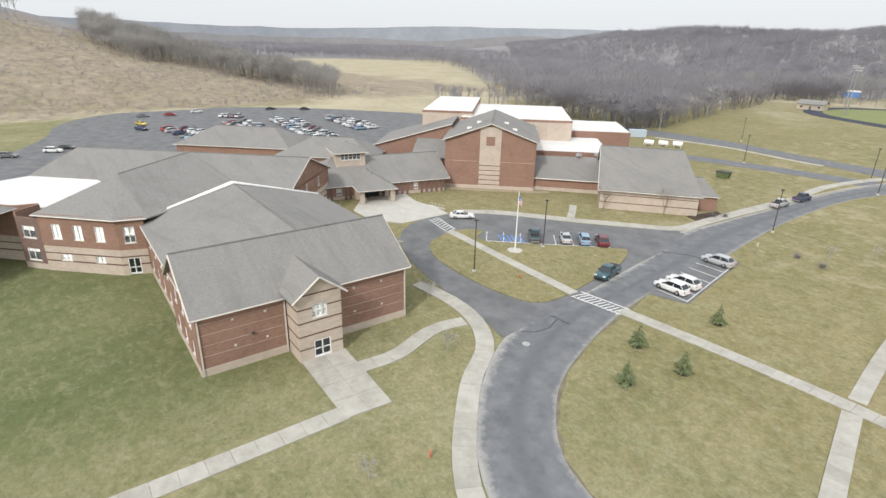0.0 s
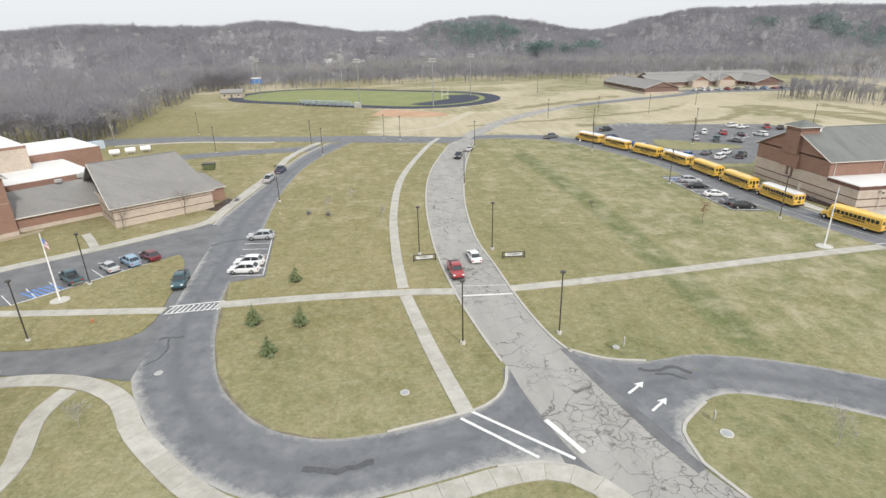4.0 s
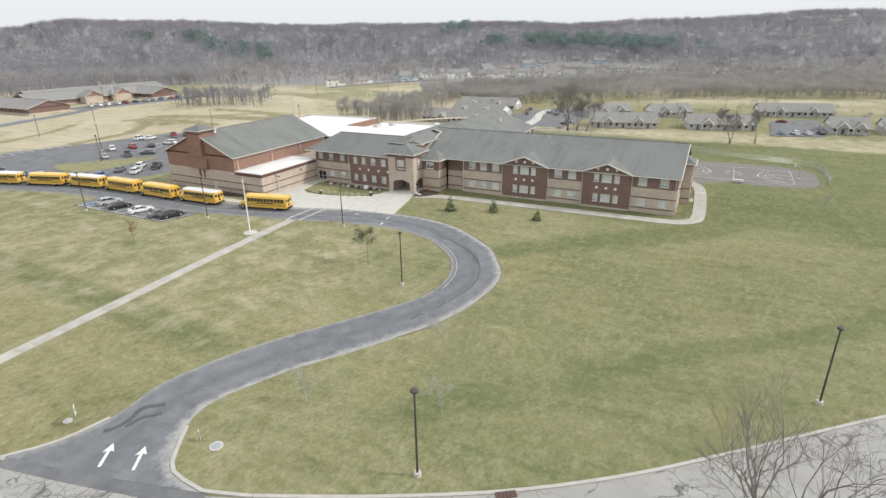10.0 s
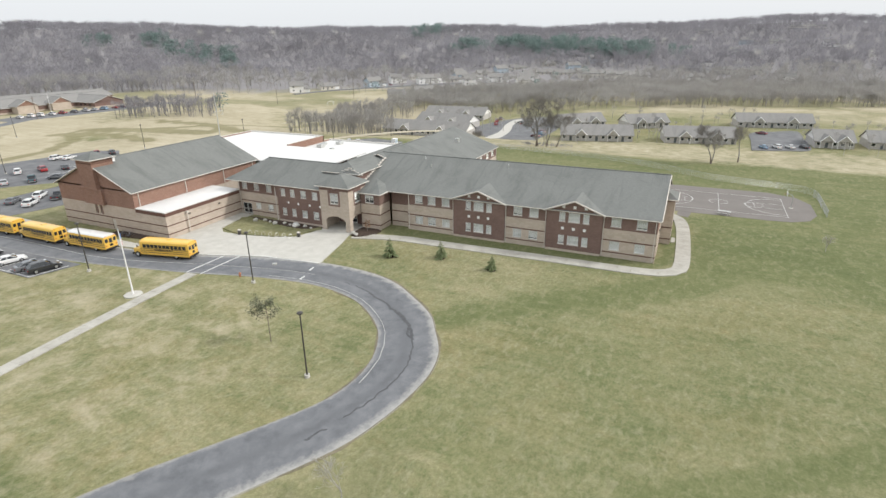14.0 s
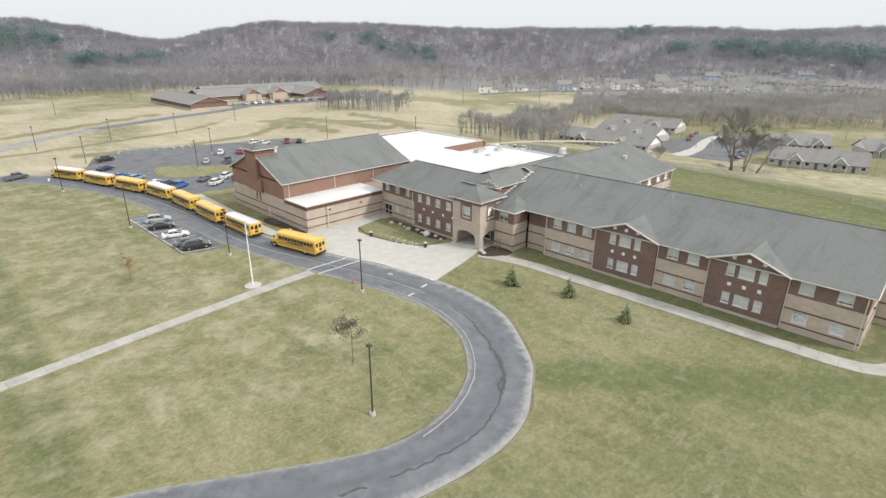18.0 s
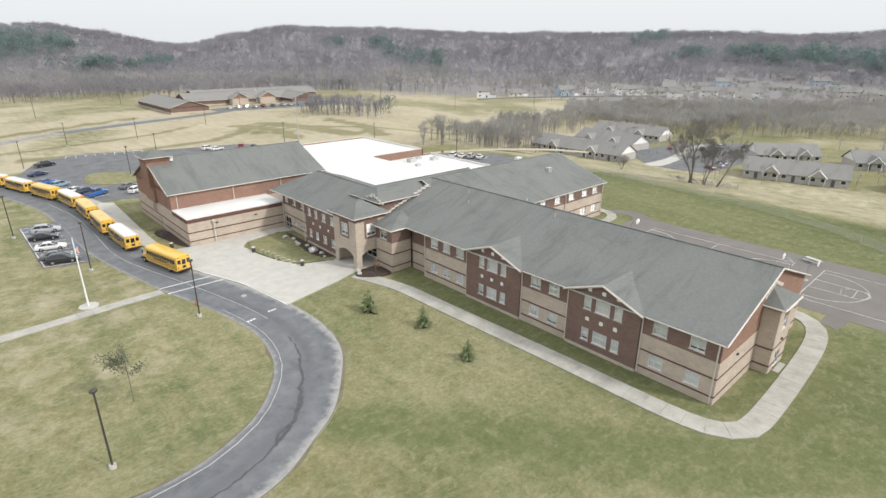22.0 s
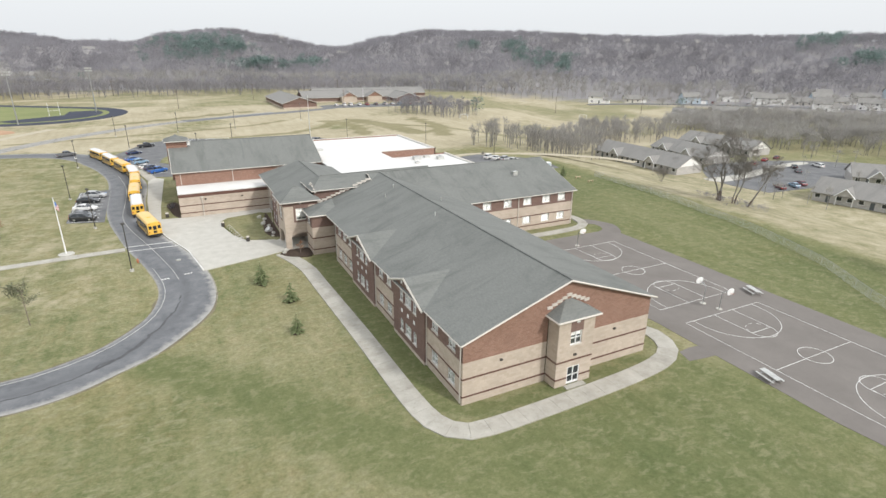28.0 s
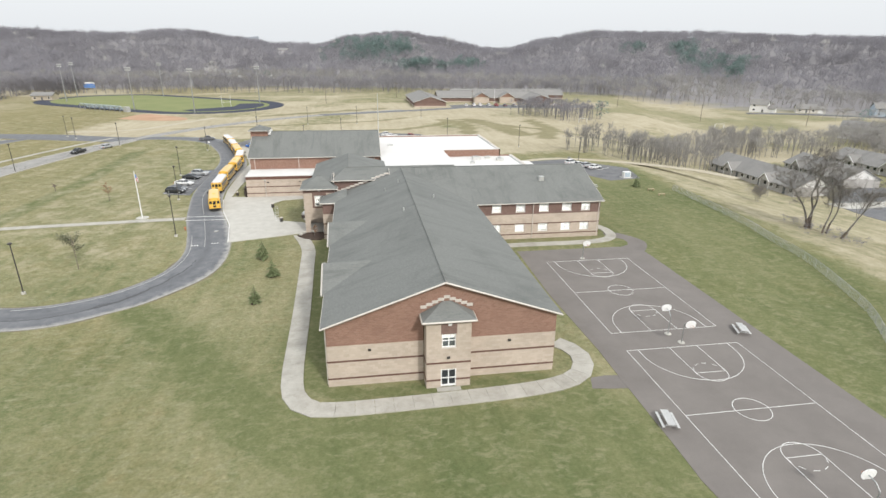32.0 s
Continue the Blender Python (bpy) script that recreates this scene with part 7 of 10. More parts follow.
def loft(sections):
    """A skin through rings of equal length, closed at both ends."""
    sh, n = Shape(), len(sections[0])
    v = [p for ring in sections for p in ring]
    f = [tuple(range(n - 1, -1, -1)), tuple(len(v) - n + i for i in range(n))]
    for k in range(len(sections) - 1):
        f += [(k * n + i, k * n + (i + 1) % n, (k + 1) * n + (i + 1) % n, (k + 1) * n + i) for i in range(n)]
    return sh.add(v, f)


def car(kind, paint, label):
    """A parked car, nose to +x. kind: sedan, suv, pickup or van."""
    ob = thing("parked_car" if kind != "pickup" else "pickup_truck", 0, 0, 0, label, "car" if kind != "pickup" else "truck", "parked cars")
    L, W, hood, top = {"sedan": (4.7, 1.82, 0.92, 1.45), "suv": (4.7, 1.88, 1.02, 1.68), "pickup": (5.6, 1.95, 1.12, 1.85), "van": (5.1, 1.98, 1.15, 1.85)}[kind]
    h, b = L / 2, W / 2

    def ring(x, zt, k=1.0):
        w = b * k
        return [(x, -w * 0.92, 0.28), (x, w * 0.92, 0.28), (x, w, 0.55), (x, w * 0.97, zt - 0.08), (x, w * 0.86, zt), (x, -w * 0.86, zt), (x, -w * 0.97, zt - 0.08), (x, -w, 0.55)]

    tail = hood + (0.05 if kind != "pickup" else 0.0)
    body = loft([ring(-h, tail - 0.26, 0.80), ring(-h + 0.15, tail, 0.96), ring(-h * 0.5, hood + 0.02), ring(0, hood), ring(h * 0.45, hood - 0.03), ring(h - 0.55, hood - 0.12, 0.98), ring(h - 0.2, hood - 0.22, 0.90), ring(h - 0.02, hood - 0.36, 0.76)])
    part("body", body, paint, ob)
    x0, x1, x2, x3 = {"sedan": (-1.95, -0.95, 0.15, 1.15), "suv": (-2.25, -1.55, 0.25, 1.2), "pickup": (-0.75, -0.55, 0.75, 1.4), "van": (-2.4, -2.15, 0.9, 1.75)}[kind]
    lo, hi = b * 0.86, b * 0.68
    glass = Shape().hexa([(x0, -lo, hood - 0.02), (x3, -lo, hood - 0.04), (x3, lo, hood - 0.04), (x0, lo, hood - 0.02)], [(x1, -hi, top - 0.1), (x2, -hi, top - 0.1), (x2, hi, top - 0.1), (x1, hi, top - 0.1)])
    part("glazing", glass, CAR_GLASS, ob, "dark tinted glass")

    def arch(x, zt):
        return [(x, -hi, zt - 0.12), (x, hi, zt - 0.12), (x, hi + 0.02, zt - 0.07), (x, hi - 0.14, zt), (x, -hi + 0.14, zt), (x, -hi - 0.02, zt - 0.07)]

    roof = loft([arch(x1 - 0.1, top - 0.1), arch(x1 + 0.2, top - 0.03), arch((x1 + x2) / 2, top), arch(x2 - 0.2, top - 0.02), arch(x2 + 0.12, top - 0.1)])
    for s in (-1, 1):
        for xa, xb, wd in ((x0, x1, 0.05), (x3, x2, 0.05), ((x0 + x3) / 2, (x1 + x2) / 2, 0.045)):
            n_ = len(roof.v)
            roof.tube((xa, s * (lo + 0.005), hood - 0.04), (xb, s * (hi + 0.005), top - 0.13), wd, wd, 4)
            near_v = min(range(30), key=lambda i: math.dist(roof.v[i], roof.v[n_ + 4]))
            roof.f.append((near_v, n_ + 4, n_ + 5))
        part("headlight", Shape().box(h - 0.26, s * b * 0.66 - 0.17, hood - 0.36, h - 0.05, s * b * 0.66 + 0.17, hood - 0.2), LAMP_CLEAR, ob)
        part("tail_light", Shape().box(-h - 0.015, s * b * 0.68 - 0.14, tail - 0.42, -h + 0.1, s * b * 0.68 + 0.14, tail - 0.24), LAMP_RED, ob)
        part("mirror", Shape().box(x3 - 0.4, s * (b + 0.02) - 0.09, hood + 0.02, x3 - 0.22, s * (b + 0.02) + 0.09, hood + 0.16), BLACK, ob)
    part("roof", roof, paint, ob)
    part("front_bumper", Shape().box(h - 0.12, -b * 0.82, 0.3, h + 0.05, b * 0.82, 0.52), BLACK if kind == "pickup" else paint, ob)
    part("rear_bumper", Shape().box(-h - 0.06, -b * 0.82, 0.32, -h + 0.1, b * 0.82, 0.56), STEEL if kind == "pickup" else paint, ob)
    if kind == "pickup":
        part("load_bed", Shape().box(-h + 0.2, -b * 0.78, hood - 0.02, -0.85, b * 0.78, hood + 0.035), BLACK, ob, "dark open load bed")
    wheels(ob, (-L * 0.29, L * 0.31), b - 0.01, 0.33 if kind in ("sedan",) else 0.38, 0.24)
    return ob


PAINTS = {"white": (0.72, 0.72, 0.71), "silver": (0.42, 0.43, 0.44), "black": (0.018, 0.019, 0.022), "grey": (0.13, 0.135, 0.145), "blue": (0.03, 0.13, 0.42), "navy": (0.02, 0.035, 0.09), "red": (0.30, 0.025, 0.028), "maroon": (0.12, 0.015, 0.025), "teal": (0.02, 0.07, 0.085), "yellow": (0.65, 0.48, 0.03), "tan": (0.33, 0.28, 0.20), "sky": (0.22, 0.34, 0.46)}
PAINT_MATS = {k: paint_mat("paint_" + k, c) for k, c in PAINTS.items()}
CAR_PROTOS = {}
KIND_WORD = {"sedan": "sedan", "suv": "sport utility car", "pickup": "pickup truck", "van": "minivan"}


def put_car(kind, colour, x, y, deg, where="parked on the asphalt"):
    m = turned(x, y, deg, 0.07)
    if (kind, colour) in CAR_PROTOS:
        ob = copy_thing(CAR_PROTOS[kind, colour], m)
    else:
        ob = CAR_PROTOS[kind, colour] = car(kind, PAINT_MATS[colour], "")
        ob.matrix_basis = m
    word = {"sky": "pale blue"}.get(colour, colour)
    return tagged(ob, f"{word} {KIND_WORD[kind]} {where}")


for row in (("pickup", "teal", -86.2, 80.6, 133), ("sedan", "silver", -82.3, 84.3, 133), ("suv", "sky", -79.8, 86.2, 133), ("suv", "maroon", -77.4, 88.0, 133)):
    put_car(*row, "in a drop-off bay")
for row in (("suv", "white", -60.4, 79.4, 174), ("suv", "white", -60.2, 82.4, 174), ("suv", "silver", -60.6, 94.6, 176)):
    put_car(*row, "in a bay beside the lawn")
for row in (("pickup", "teal", -69.0, 76.8, -82), ("sedan", "white", -102.6, 78.6, 52), ("pickup", "silver", -66.6, 138.6, 84), ("pickup", "navy", -65.2, 148.2, 82), ("pickup", "red", -28.0, 73.4, -88), ("sedan", "white", -24.3, 78.5, 92), ("pickup", "black", -15.0, 156.0, -107), ("sedan", "silver", -10.0, 166.0, 72)):
    put_car(*row, "on the road by the schools")
for row in (("suv", "silver", 34.4, 115.9, -14), ("sedan", "black", 33.4, 111.2, -14), ("sedan", "white", 33.4, 104.1, -14), ("sedan", "grey", 33.4, 98.2, -14), ("suv", "black", 33.8, 95.4, -14)):
    put_car(*row, "in a visitor bay")
rnd_c = random.Random(5)
for row in (("sedan", "blue", 41.0, 163.0, 30), ("suv", "sky", 43.2, 157.2, 30), ("sedan", "white", 45.2, 148.4, 30), ("pickup", "blue", 48.0, 141.0, 34), ("suv", "navy", 46.6, 145.0, 32), ("sedan", "grey", 55.8, 144.2, 36), ("suv", "white", 56.4, 138.4, 36), ("suv", "white", 61.4, 143.4, 40), ("pickup", "black", 62.8, 138.6, 40),
            ("sedan", "silver", 65.5, 166.1, 65), ("suv", "white", 74.7, 176.5, 60), ("suv", "red", 79.6, 173.3, 70), ("suv", "white", 91.8, 186.5, 15), ("sedan", "white", 93.7, 183.4, 15), ("pickup", "red", 101.0, 180.4, 60), ("suv", "white", 89.4, 167.9, 120), ("sedan", "grey", 75.1, 159.4, 120), ("pickup", "teal", 70.5, 162.5, 60), ("sedan", "black", 83.7, 169.5, 65), ("suv", "black", 104.5, 178.0, 60)):
    put_car(*row, "in the staff car park")
put_car("pickup", "black", 44.4, 189.5, 25, "at the car park entrance")
put_car("sedan", "navy", 40.9, 176.0, 22, "at the car park entrance")
put_car("pickup", "grey", 21.0, 180.6, 25, "on the grey drive")
shades = ("white", "silver", "black", "grey", "white", "red", "navy", "white", "maroon", "sky", "silver", "grey")
kinds = ("sedan", "suv", "sedan", "pickup", "suv", "van")
for k in range(4):
    put_car(("suv", "sedan", "suv", "sedan")[k], ("white", "white", "silver", "white")[k], 147.6 + k * 1.55, 120.0 - k * 2.6, 30, "in the small east car park")
for (ax, ay), (bx, by), n, deg in (((-241, 64), (-210, 66), 9, 100), ((-239, 69.5), (-212, 71.5), 8, 100), ((-266, 92), (-258, 98), 4, 130), ((-250, 88), (-207, 84), 14, 88), ((-244, 93.5), (-207, 89.5), 12, 88), ((-243, 106), (-190, 97), 17, 86), ((-240, 111.5), (-190, 103), 16, 86), ((-236, 127), (-200, 121), 12, 86), ((-234, 132.5), (-203, 127), 10, 86)):
    for k in range(n):
        if rnd_c.random() < 0.16:
            continue
        t = (k + 0.5) / n
        put_car(kinds[rnd_c.randrange(6)], shades[rnd_c.randrange(12)], ax + (bx - ax) * t, ay + (by - ay) * t, deg + rnd_c.choice((0, 180)) + rnd_c.uniform(-2, 2), "in the crowded student car park")
for row in (("suv", "white", -217.6, 27.4, 60), ("sedan", "black", -221, 31, 60), ("sedan", "yellow", -258.6, 60, 20), ("pickup", "navy", -246, 57, 20), ("sedan", "red", -279, 76, 80), ("suv", "white", -283, 88, 80), ("sedan", "grey", -280, 66, 70), ("sedan", "black", -276, 119, 80), ("sedan", "black", -268, 132, 70), ("suv", "grey", -216, 17, 60), ("sedan", "red", -192, 88.5, 86), ("suv", "red", -192, 84.5, 86)):
    put_car(*row, "in the student car park")


def school_bus(roof_mat, label):
    """A full-size school bus, nose to +x, 11 m long."""
    ob = thing("school_bus", 0, 0, 0, label, "school bus", "queue of school buses")
    h, b = 5.5, 1.22

    def ring(x, zt, k=1.0, z0=0.55):
        w = b * k
        return [(x, -w, z0), (x, w, z0), (x, w, zt - 0.55), (x, w * 0.94, zt - 0.2), (x, -w * 0.94, zt - 0.2), (x, -w, zt - 0.55)]

    part("body", loft([ring(-h, 2.95, 0.98), ring(-h + 0.1, 3.0), ring(3.7, 3.0), ring(3.85, 2.9, 0.98)]), BUS_YELLOW, ob)
    rr = [(-b * 0.95, 2.79), (-b * 0.78, 2.98), (-b * 0.4, 3.09), (0, 3.12), (b * 0.4, 3.09), (b * 0.78, 2.98), (b * 0.95, 2.79)]
    part("roof", loft([[(x, y, z - (0.06 if e else 0)) for y, z in rr] for x, e in ((-h + 0.02, 1), (-h + 0.3, 0), (3.5, 0), (3.82, 1))]), roof_mat, ob)
    hood = [[(x, -w, 0.6), (x, w, 0.6), (x, w, zt - 0.2), (x, w * 0.8, zt), (x, -w * 0.8, zt), (x, -w, zt - 0.2)] for x, w, zt in ((3.8, 1.12, 1.72), (4.9, 1.08, 1.6), (5.4, 0.95, 1.42))]
    part("hood", loft(hood), BUS_YELLOW, ob)
    part("grille", Shape().box(5.38, -0.6, 0.75, 5.46, 0.6, 1.25), BLACK, ob)
    part("front_bumper", Shape().box(5.35, -1.15, 0.45, 5.62, 1.15, 0.72), BLACK, ob)
    part("rear_bumper", Shape().box(-5.66, -1.18, 0.42, -5.48, 1.18, 0.72), BLACK, ob)
    part("windshield", Shape().box(3.80, -1.0, 1.75, 3.90, 1.0, 2.62), CAR_GLASS, ob)
    for s in (-1, 1):
        for k in range(11):
            x = -5.0 + k * 0.76
            part("side_window", Shape().box(x, s * b - 0.02, 1.78, x + 0.64, s * b + 0.02, 2.42), CAR_GLASS, ob)
        for z in (0.95, 1.28, 1.62):
            part("rub_rail", Shape().box(-5.4, s * (b + 0.0) - 0.015, z, 3.75, s * b + 0.03, z + 0.07), BLACK, ob, "black rub rail")
        part("name_bar", Shape().box(-2.6, s * b - 0.012, 1.42, 1.2, s * b + 0.022, 1.56), BLACK, ob)
        part("headlight", Shape().tube((5.36, s * 0.82, 1.0), (5.48, s * 0.82, 1.0), 0.12, 0.12, 8), LAMP_CLEAR, ob)
        part("tail_light", Shape().tube((-5.52, s * 0.98, 1.15), (-5.48, s * 0.98, 1.15), 0.12, 0.12, 8), LAMP_RED, ob)
        part("warning_light", Shape().tube((-5.5, s * 0.85, 2.82), (-5.42, s * 0.85, 2.82), 0.1, 0.1, 8), LAMP_RED, ob)
        part("rear_window", Shape().box(-5.515, s * 0.78 - 0.26, 1.75, -5.46, s * 0.78 + 0.26, 2.4), CAR_GLASS, ob)
        part("mirror", Shape().box(4.05, s * 1.45 - 0.05, 1.9, 4.15, s * 1.45 + 0.12, 2.35), BLACK, ob)
        part("mirror_arm", Shape().tube((3.85, s * 1.15, 2.4), (4.1, s * 1.45, 2.2), 0.02, 0.02, 5), BLACK, ob)
    part("rear_door", Shape().box(-5.53, -0.42, 0.8, -5.47, 0.42, 2.55), BUS_YELLOW, ob)
    part("door_window", Shape().box(-5.55, -0.3, 1.6, -5.531, 0.3, 2.4), CAR_GLASS, ob)
    part("door_window", Shape().box(-5.55, -0.3, 0.98, -5.531, 0.3, 1.4), CAR_GLASS, ob)
    part("roof_hatch", Shape().box(-1.6, -0.35, 3.08, -0.9, 0.35, 3.2), roof_mat, ob)
    for x in (-2.9, 4.55):
        for s in (-1, 1):
            tyre = part("wheel", Shape().tube((x, s * 1.2, 0.5), (x, s * 0.85, 0.5), 0.5, 0.5, 16), RUBBER, ob)
            part("rim", Shape().tube((x, s * 1.215, 0.5), (x, s * 1.12, 0.5), 0.27, 0.25, 10), ALU, tyre)
    return ob


WHITE_ROOF = paint_mat("white_bus_roof", (0.72, 0.71, 0.69))
bus_y = school_bus(BUS_YELLOW, "yellow school bus waiting in line beside the kerb")
bus_w = school_bus(WHITE_ROOF, "yellow school bus with a white roof waiting in line")
BUSES = [(46.2, 82.3, 103, 0), (43.9, 98.8, 93, 1), (43.1, 111.3, 91, 0), (42.9, 123.7, 92, 0), (41.9, 136.0, 98, 1), (38.8, 147.3, 107, 0), (35.0, 159.4, 108, 1), (31.0, 171.2, 112, 1)]
used = set()
for x, y, d, w in BUSES:
    m = turned(x, y, d, 0.05)
    if w not in used:
        used.add(w)
        (bus_y, bus_w)[w].matrix_basis = m
    else:
        copy_thing((bus_y, bus_w)[w], m)


# ---- entrance planting, racks and bins ----
area("plaza_lawn", spline([(61.0, 84.2), (59.9, 79), (61.0, 73), (63.0, 68.6), (66.4, 67.1), (69.0, 66.6), (69.0, 84.6), (66.2, 85.2), (61.0, 84.2)], 1.0)[:-1], 0.16, TURF, "small kidney of grass inside the plaza", "lawn")
area("planting_bed", spline([(68.9, 67.0), (67.2, 68.4), (66.6, 72.0), (67.4, 77.5), (68.6, 83.5), (69.1, 83.5), (69.1, 67.0), (68.9, 67.0)], 1.0)[:-1], 0.2, MULCH, "dark mulch planting bed against the wall", "planting bed")
area("porch_bed", spline([(68.2, 59.0), (67.0, 57.6), (68.6, 55.6), (71.0, 54.6), (72.2, 55.2), (72.2, 58.9), (68.2, 59.0)], 1.0)[:-1], 0.17, MULCH, "dark mulch bed beside the porch", "planting bed")
area("gym_bed", spline([(52.1, 89.2), (51.2, 90.5), (50.2, 96), (49.6, 101), (50.8, 102.5), (52.1, 101), (52.1, 89.2)], 1.0)[:-1], 0.14, MULCH, "dark mulch strip beside the gym wall", "planting bed")
area("gym_lawn", [(49.2, 103.5), (52.1, 103.5), (52.1, 118.5), (49.6, 118.5)], 0.10, TURF, "strip of grass by the gym wall", "lawn")


def boulder(x, y, r, seed):
    rnd = random.Random(seed)
    sh, rings = Shape(), []
    for k, (z, f) in enumerate(((0.0, 0.8), (0.35, 1.0), (0.75, 0.85), (1.05, 0.45))):
        rings.append([(x + r * f * rnd.uniform(0.8, 1.15) * math.cos(a * math.pi / 4), y + r * f * rnd.uniform(0.8, 1.15) * math.sin(a * math.pi / 4), 0.15 + z * r * rnd.uniform(0.9, 1.1)) for a in range(8)])
    single("boulder", loft(rings), ALU if r > 0.6 else CONCRETE, "rough pale boulder in the planting bed", "boulder", "boulders")


boulder(67.5, 71.6, 0.8, 1)
for k in range(9):
    boulder(67.6 + 0.5 * math.sin(k * 2.1), 68.0 + k * 1.7, 0.3 + 0.12 * ((k * 7) % 3), 10 + k)
boulder(68.2, 58.6, 0.5, 30)
boulder(67.8, 57.6, 0.4, 31)


def bike_rack():
    ob = thing("bike_rack", 0, 0, 0, "white looped steel bicycle rack on the plaza edge", "bike rack", "bike racks")
    sh = Shape()
    pts = [(-0.35, 0.0), (-0.35, 0.45), (-0.22, 0.64), (0, 0.7), (0.22, 0.64), (0.35, 0.45), (0.35, 0.0)]
    for a, b in zip(pts, pts[1:]):
        sh.tube((0, a[0], a[1] + 0.1), (0, b[0], b[1] + 0.1), 0.032, 0.032, 6)
    part("hoop", sh, ALU, ob)
    part("ground_rail", Shape().box(-0.05, -0.5, 0.1, 0.05, 0.5, 0.16), WHITE, ob)
    return ob


place_all(bike_rack(), [turned(60.6 + 0.22 * k, 77.0 - 1.45 * k, 78) for k in range(7)] + [turned(-112.5 + 0.8 * k, 79.2 + 0.1 * k, 100) for k in range(5)] + [turned(-126.0 + 0.9 * k, 59.8 + 0.9 * k, 30) for k in range(5)])


def bin_thing(x, y):
    ob = thing("litter_bin", x, y, 0.12, "round dark litter bin with a pale lid", "litter bin", "litter bins")
    part("drum", Shape().tube((x, y, 0.12), (x, y, 0.95), 0.32, 0.34, 12), POLE_DARK, ob)
    part("lid", Shape().tube((x, y, 0.95), (x, y, 1.12), 0.36, 0.2, 12), TRIM, ob)


bin_thing(59.6, 78.6)
bin_thing(62.9, 67.2)
bin_thing(49.6, 90.5)
for x, y in ((-86.0, 156.3),):
    dmp = thing("dumpster", x, y, 0, "dark green steel dumpster behind the school", "dumpster")
    part("bin_body", Shape().hexa([(x - 1.4, y - 0.8, 0.1), (x + 1.4, y - 0.8, 0.1), (x + 1.4, y + 0.8, 0.1), (x - 1.4, y + 0.8, 0.1)], [(x - 1.7, y - 1.0, 1.6), (x + 1.7, y - 1.0, 1.6), (x + 1.7, y + 1.0, 1.6), (x - 1.7, y + 1.0, 1.6)]), NEEDLE, dmp)
    part("lid", Shape().box(x - 1.75, y - 1.05, 1.6, x + 1.75, y + 1.05, 1.7), BLACK, dmp)

# ---- trees and shrubs ----
def spruce(h, seed):
    """A young spruce: whorls of drooping boughs round a thin trunk, ragged at the edge."""
    rnd = random.Random(seed)
    ob = thing("spruce_tree", 0, 0, 0, "young dark green spruce on the lawn in a mulch ring", "conifer", "young spruces")
    part("trunk", Shape().tube((0, 0, 0), (0, 0, h * 0.95), 0.07, 0.015, 6), BARK, ob)
    part("mulch_ring", Shape().tube((0, 0, -0.03), (0, 0, 0.05), 0.75, 0.6, 12), MULCH, ob)
    sh = Shape()
    rows = 13
    for k in range(rows):
        t = k / (rows - 1)
        z, r = h * (0.10 + 0.86 * t), h * 0.36 * (1 - t) ** 0.85 + 0.05
        n = max(4, int(10 * (1 - t * 0.6)))
        for i in range(n):
            a = 2 * math.pi * (i + rnd.random() * 0.7) / n
            rr, dz = r * rnd.uniform(0.5, 1.3), rnd.uniform(-0.06, 0.06) * h
            tip = Vector((rr * math.cos(a), rr * math.sin(a), z - 0.10 * h * (1 - t) + dz))
            root = Vector((0.02, 0.02, z + dz + 0.03 * h))
            side = Vector((-math.sin(a), math.cos(a), 0)) * rr * 0.22
            m = root.lerp(tip, 0.6)
            sh.add([root, m + side - Vector((0, 0, 0.02)), tip, m - side - Vector((0, 0, 0.02)), m + Vector((0, 0, 0.06 * h * (1.05 - t)))], [(0, 1, 4), (1, 2, 4), (2, 3, 4), (3, 0, 4), (0, 3, 2, 1)])
    part("crown", sh, NEEDLE, ob)
    return ob


for k, (x, y, h) in enumerate(((-52.0, 74.9, 2.9), (-55.6, 62.3, 3.2), (-49.6, 61.1, 3.1), (-52.5, 54.7, 3.0), (62.1, 47.1, 3.8), (64.9, 38.7, 3.3), (63.7, 29.1, 3.0), (153.7, 88.2, 3.4))):
    spruce(h, 40 + k).matrix_basis = turned(x, y, 40 * k)


def branching(sh, p, d, length, r, level, rnd, spread=0.55, lift=0.15, keep=3, thin=0.0):
    """One limb and its forks, down to twigs, as tapered tubes."""
    q = p + d * length
    r = max(r, thin)
    sh.tube(p, q, r, max(r * 0.68, thin * 0.6), 6 if level > 3 else 4 if level > 1 else 3, False)
    if level == 0:
        return
    for k in range(keep if level > 1 else keep + 1):
        t = rnd.uniform(0.45, 1.0) if k else 1.0
        nd = (d + Vector((rnd.gauss(0, spread), rnd.gauss(0, spread), rnd.gauss(0, spread * 0.6) + lift))).normalized()
        branching(sh, p + d * length * t, nd, length * rnd.uniform(0.58, 0.82), r * 0.55 * (0.75 + 0.25 * t), level - 1, rnd, spread, lift, keep, thin)


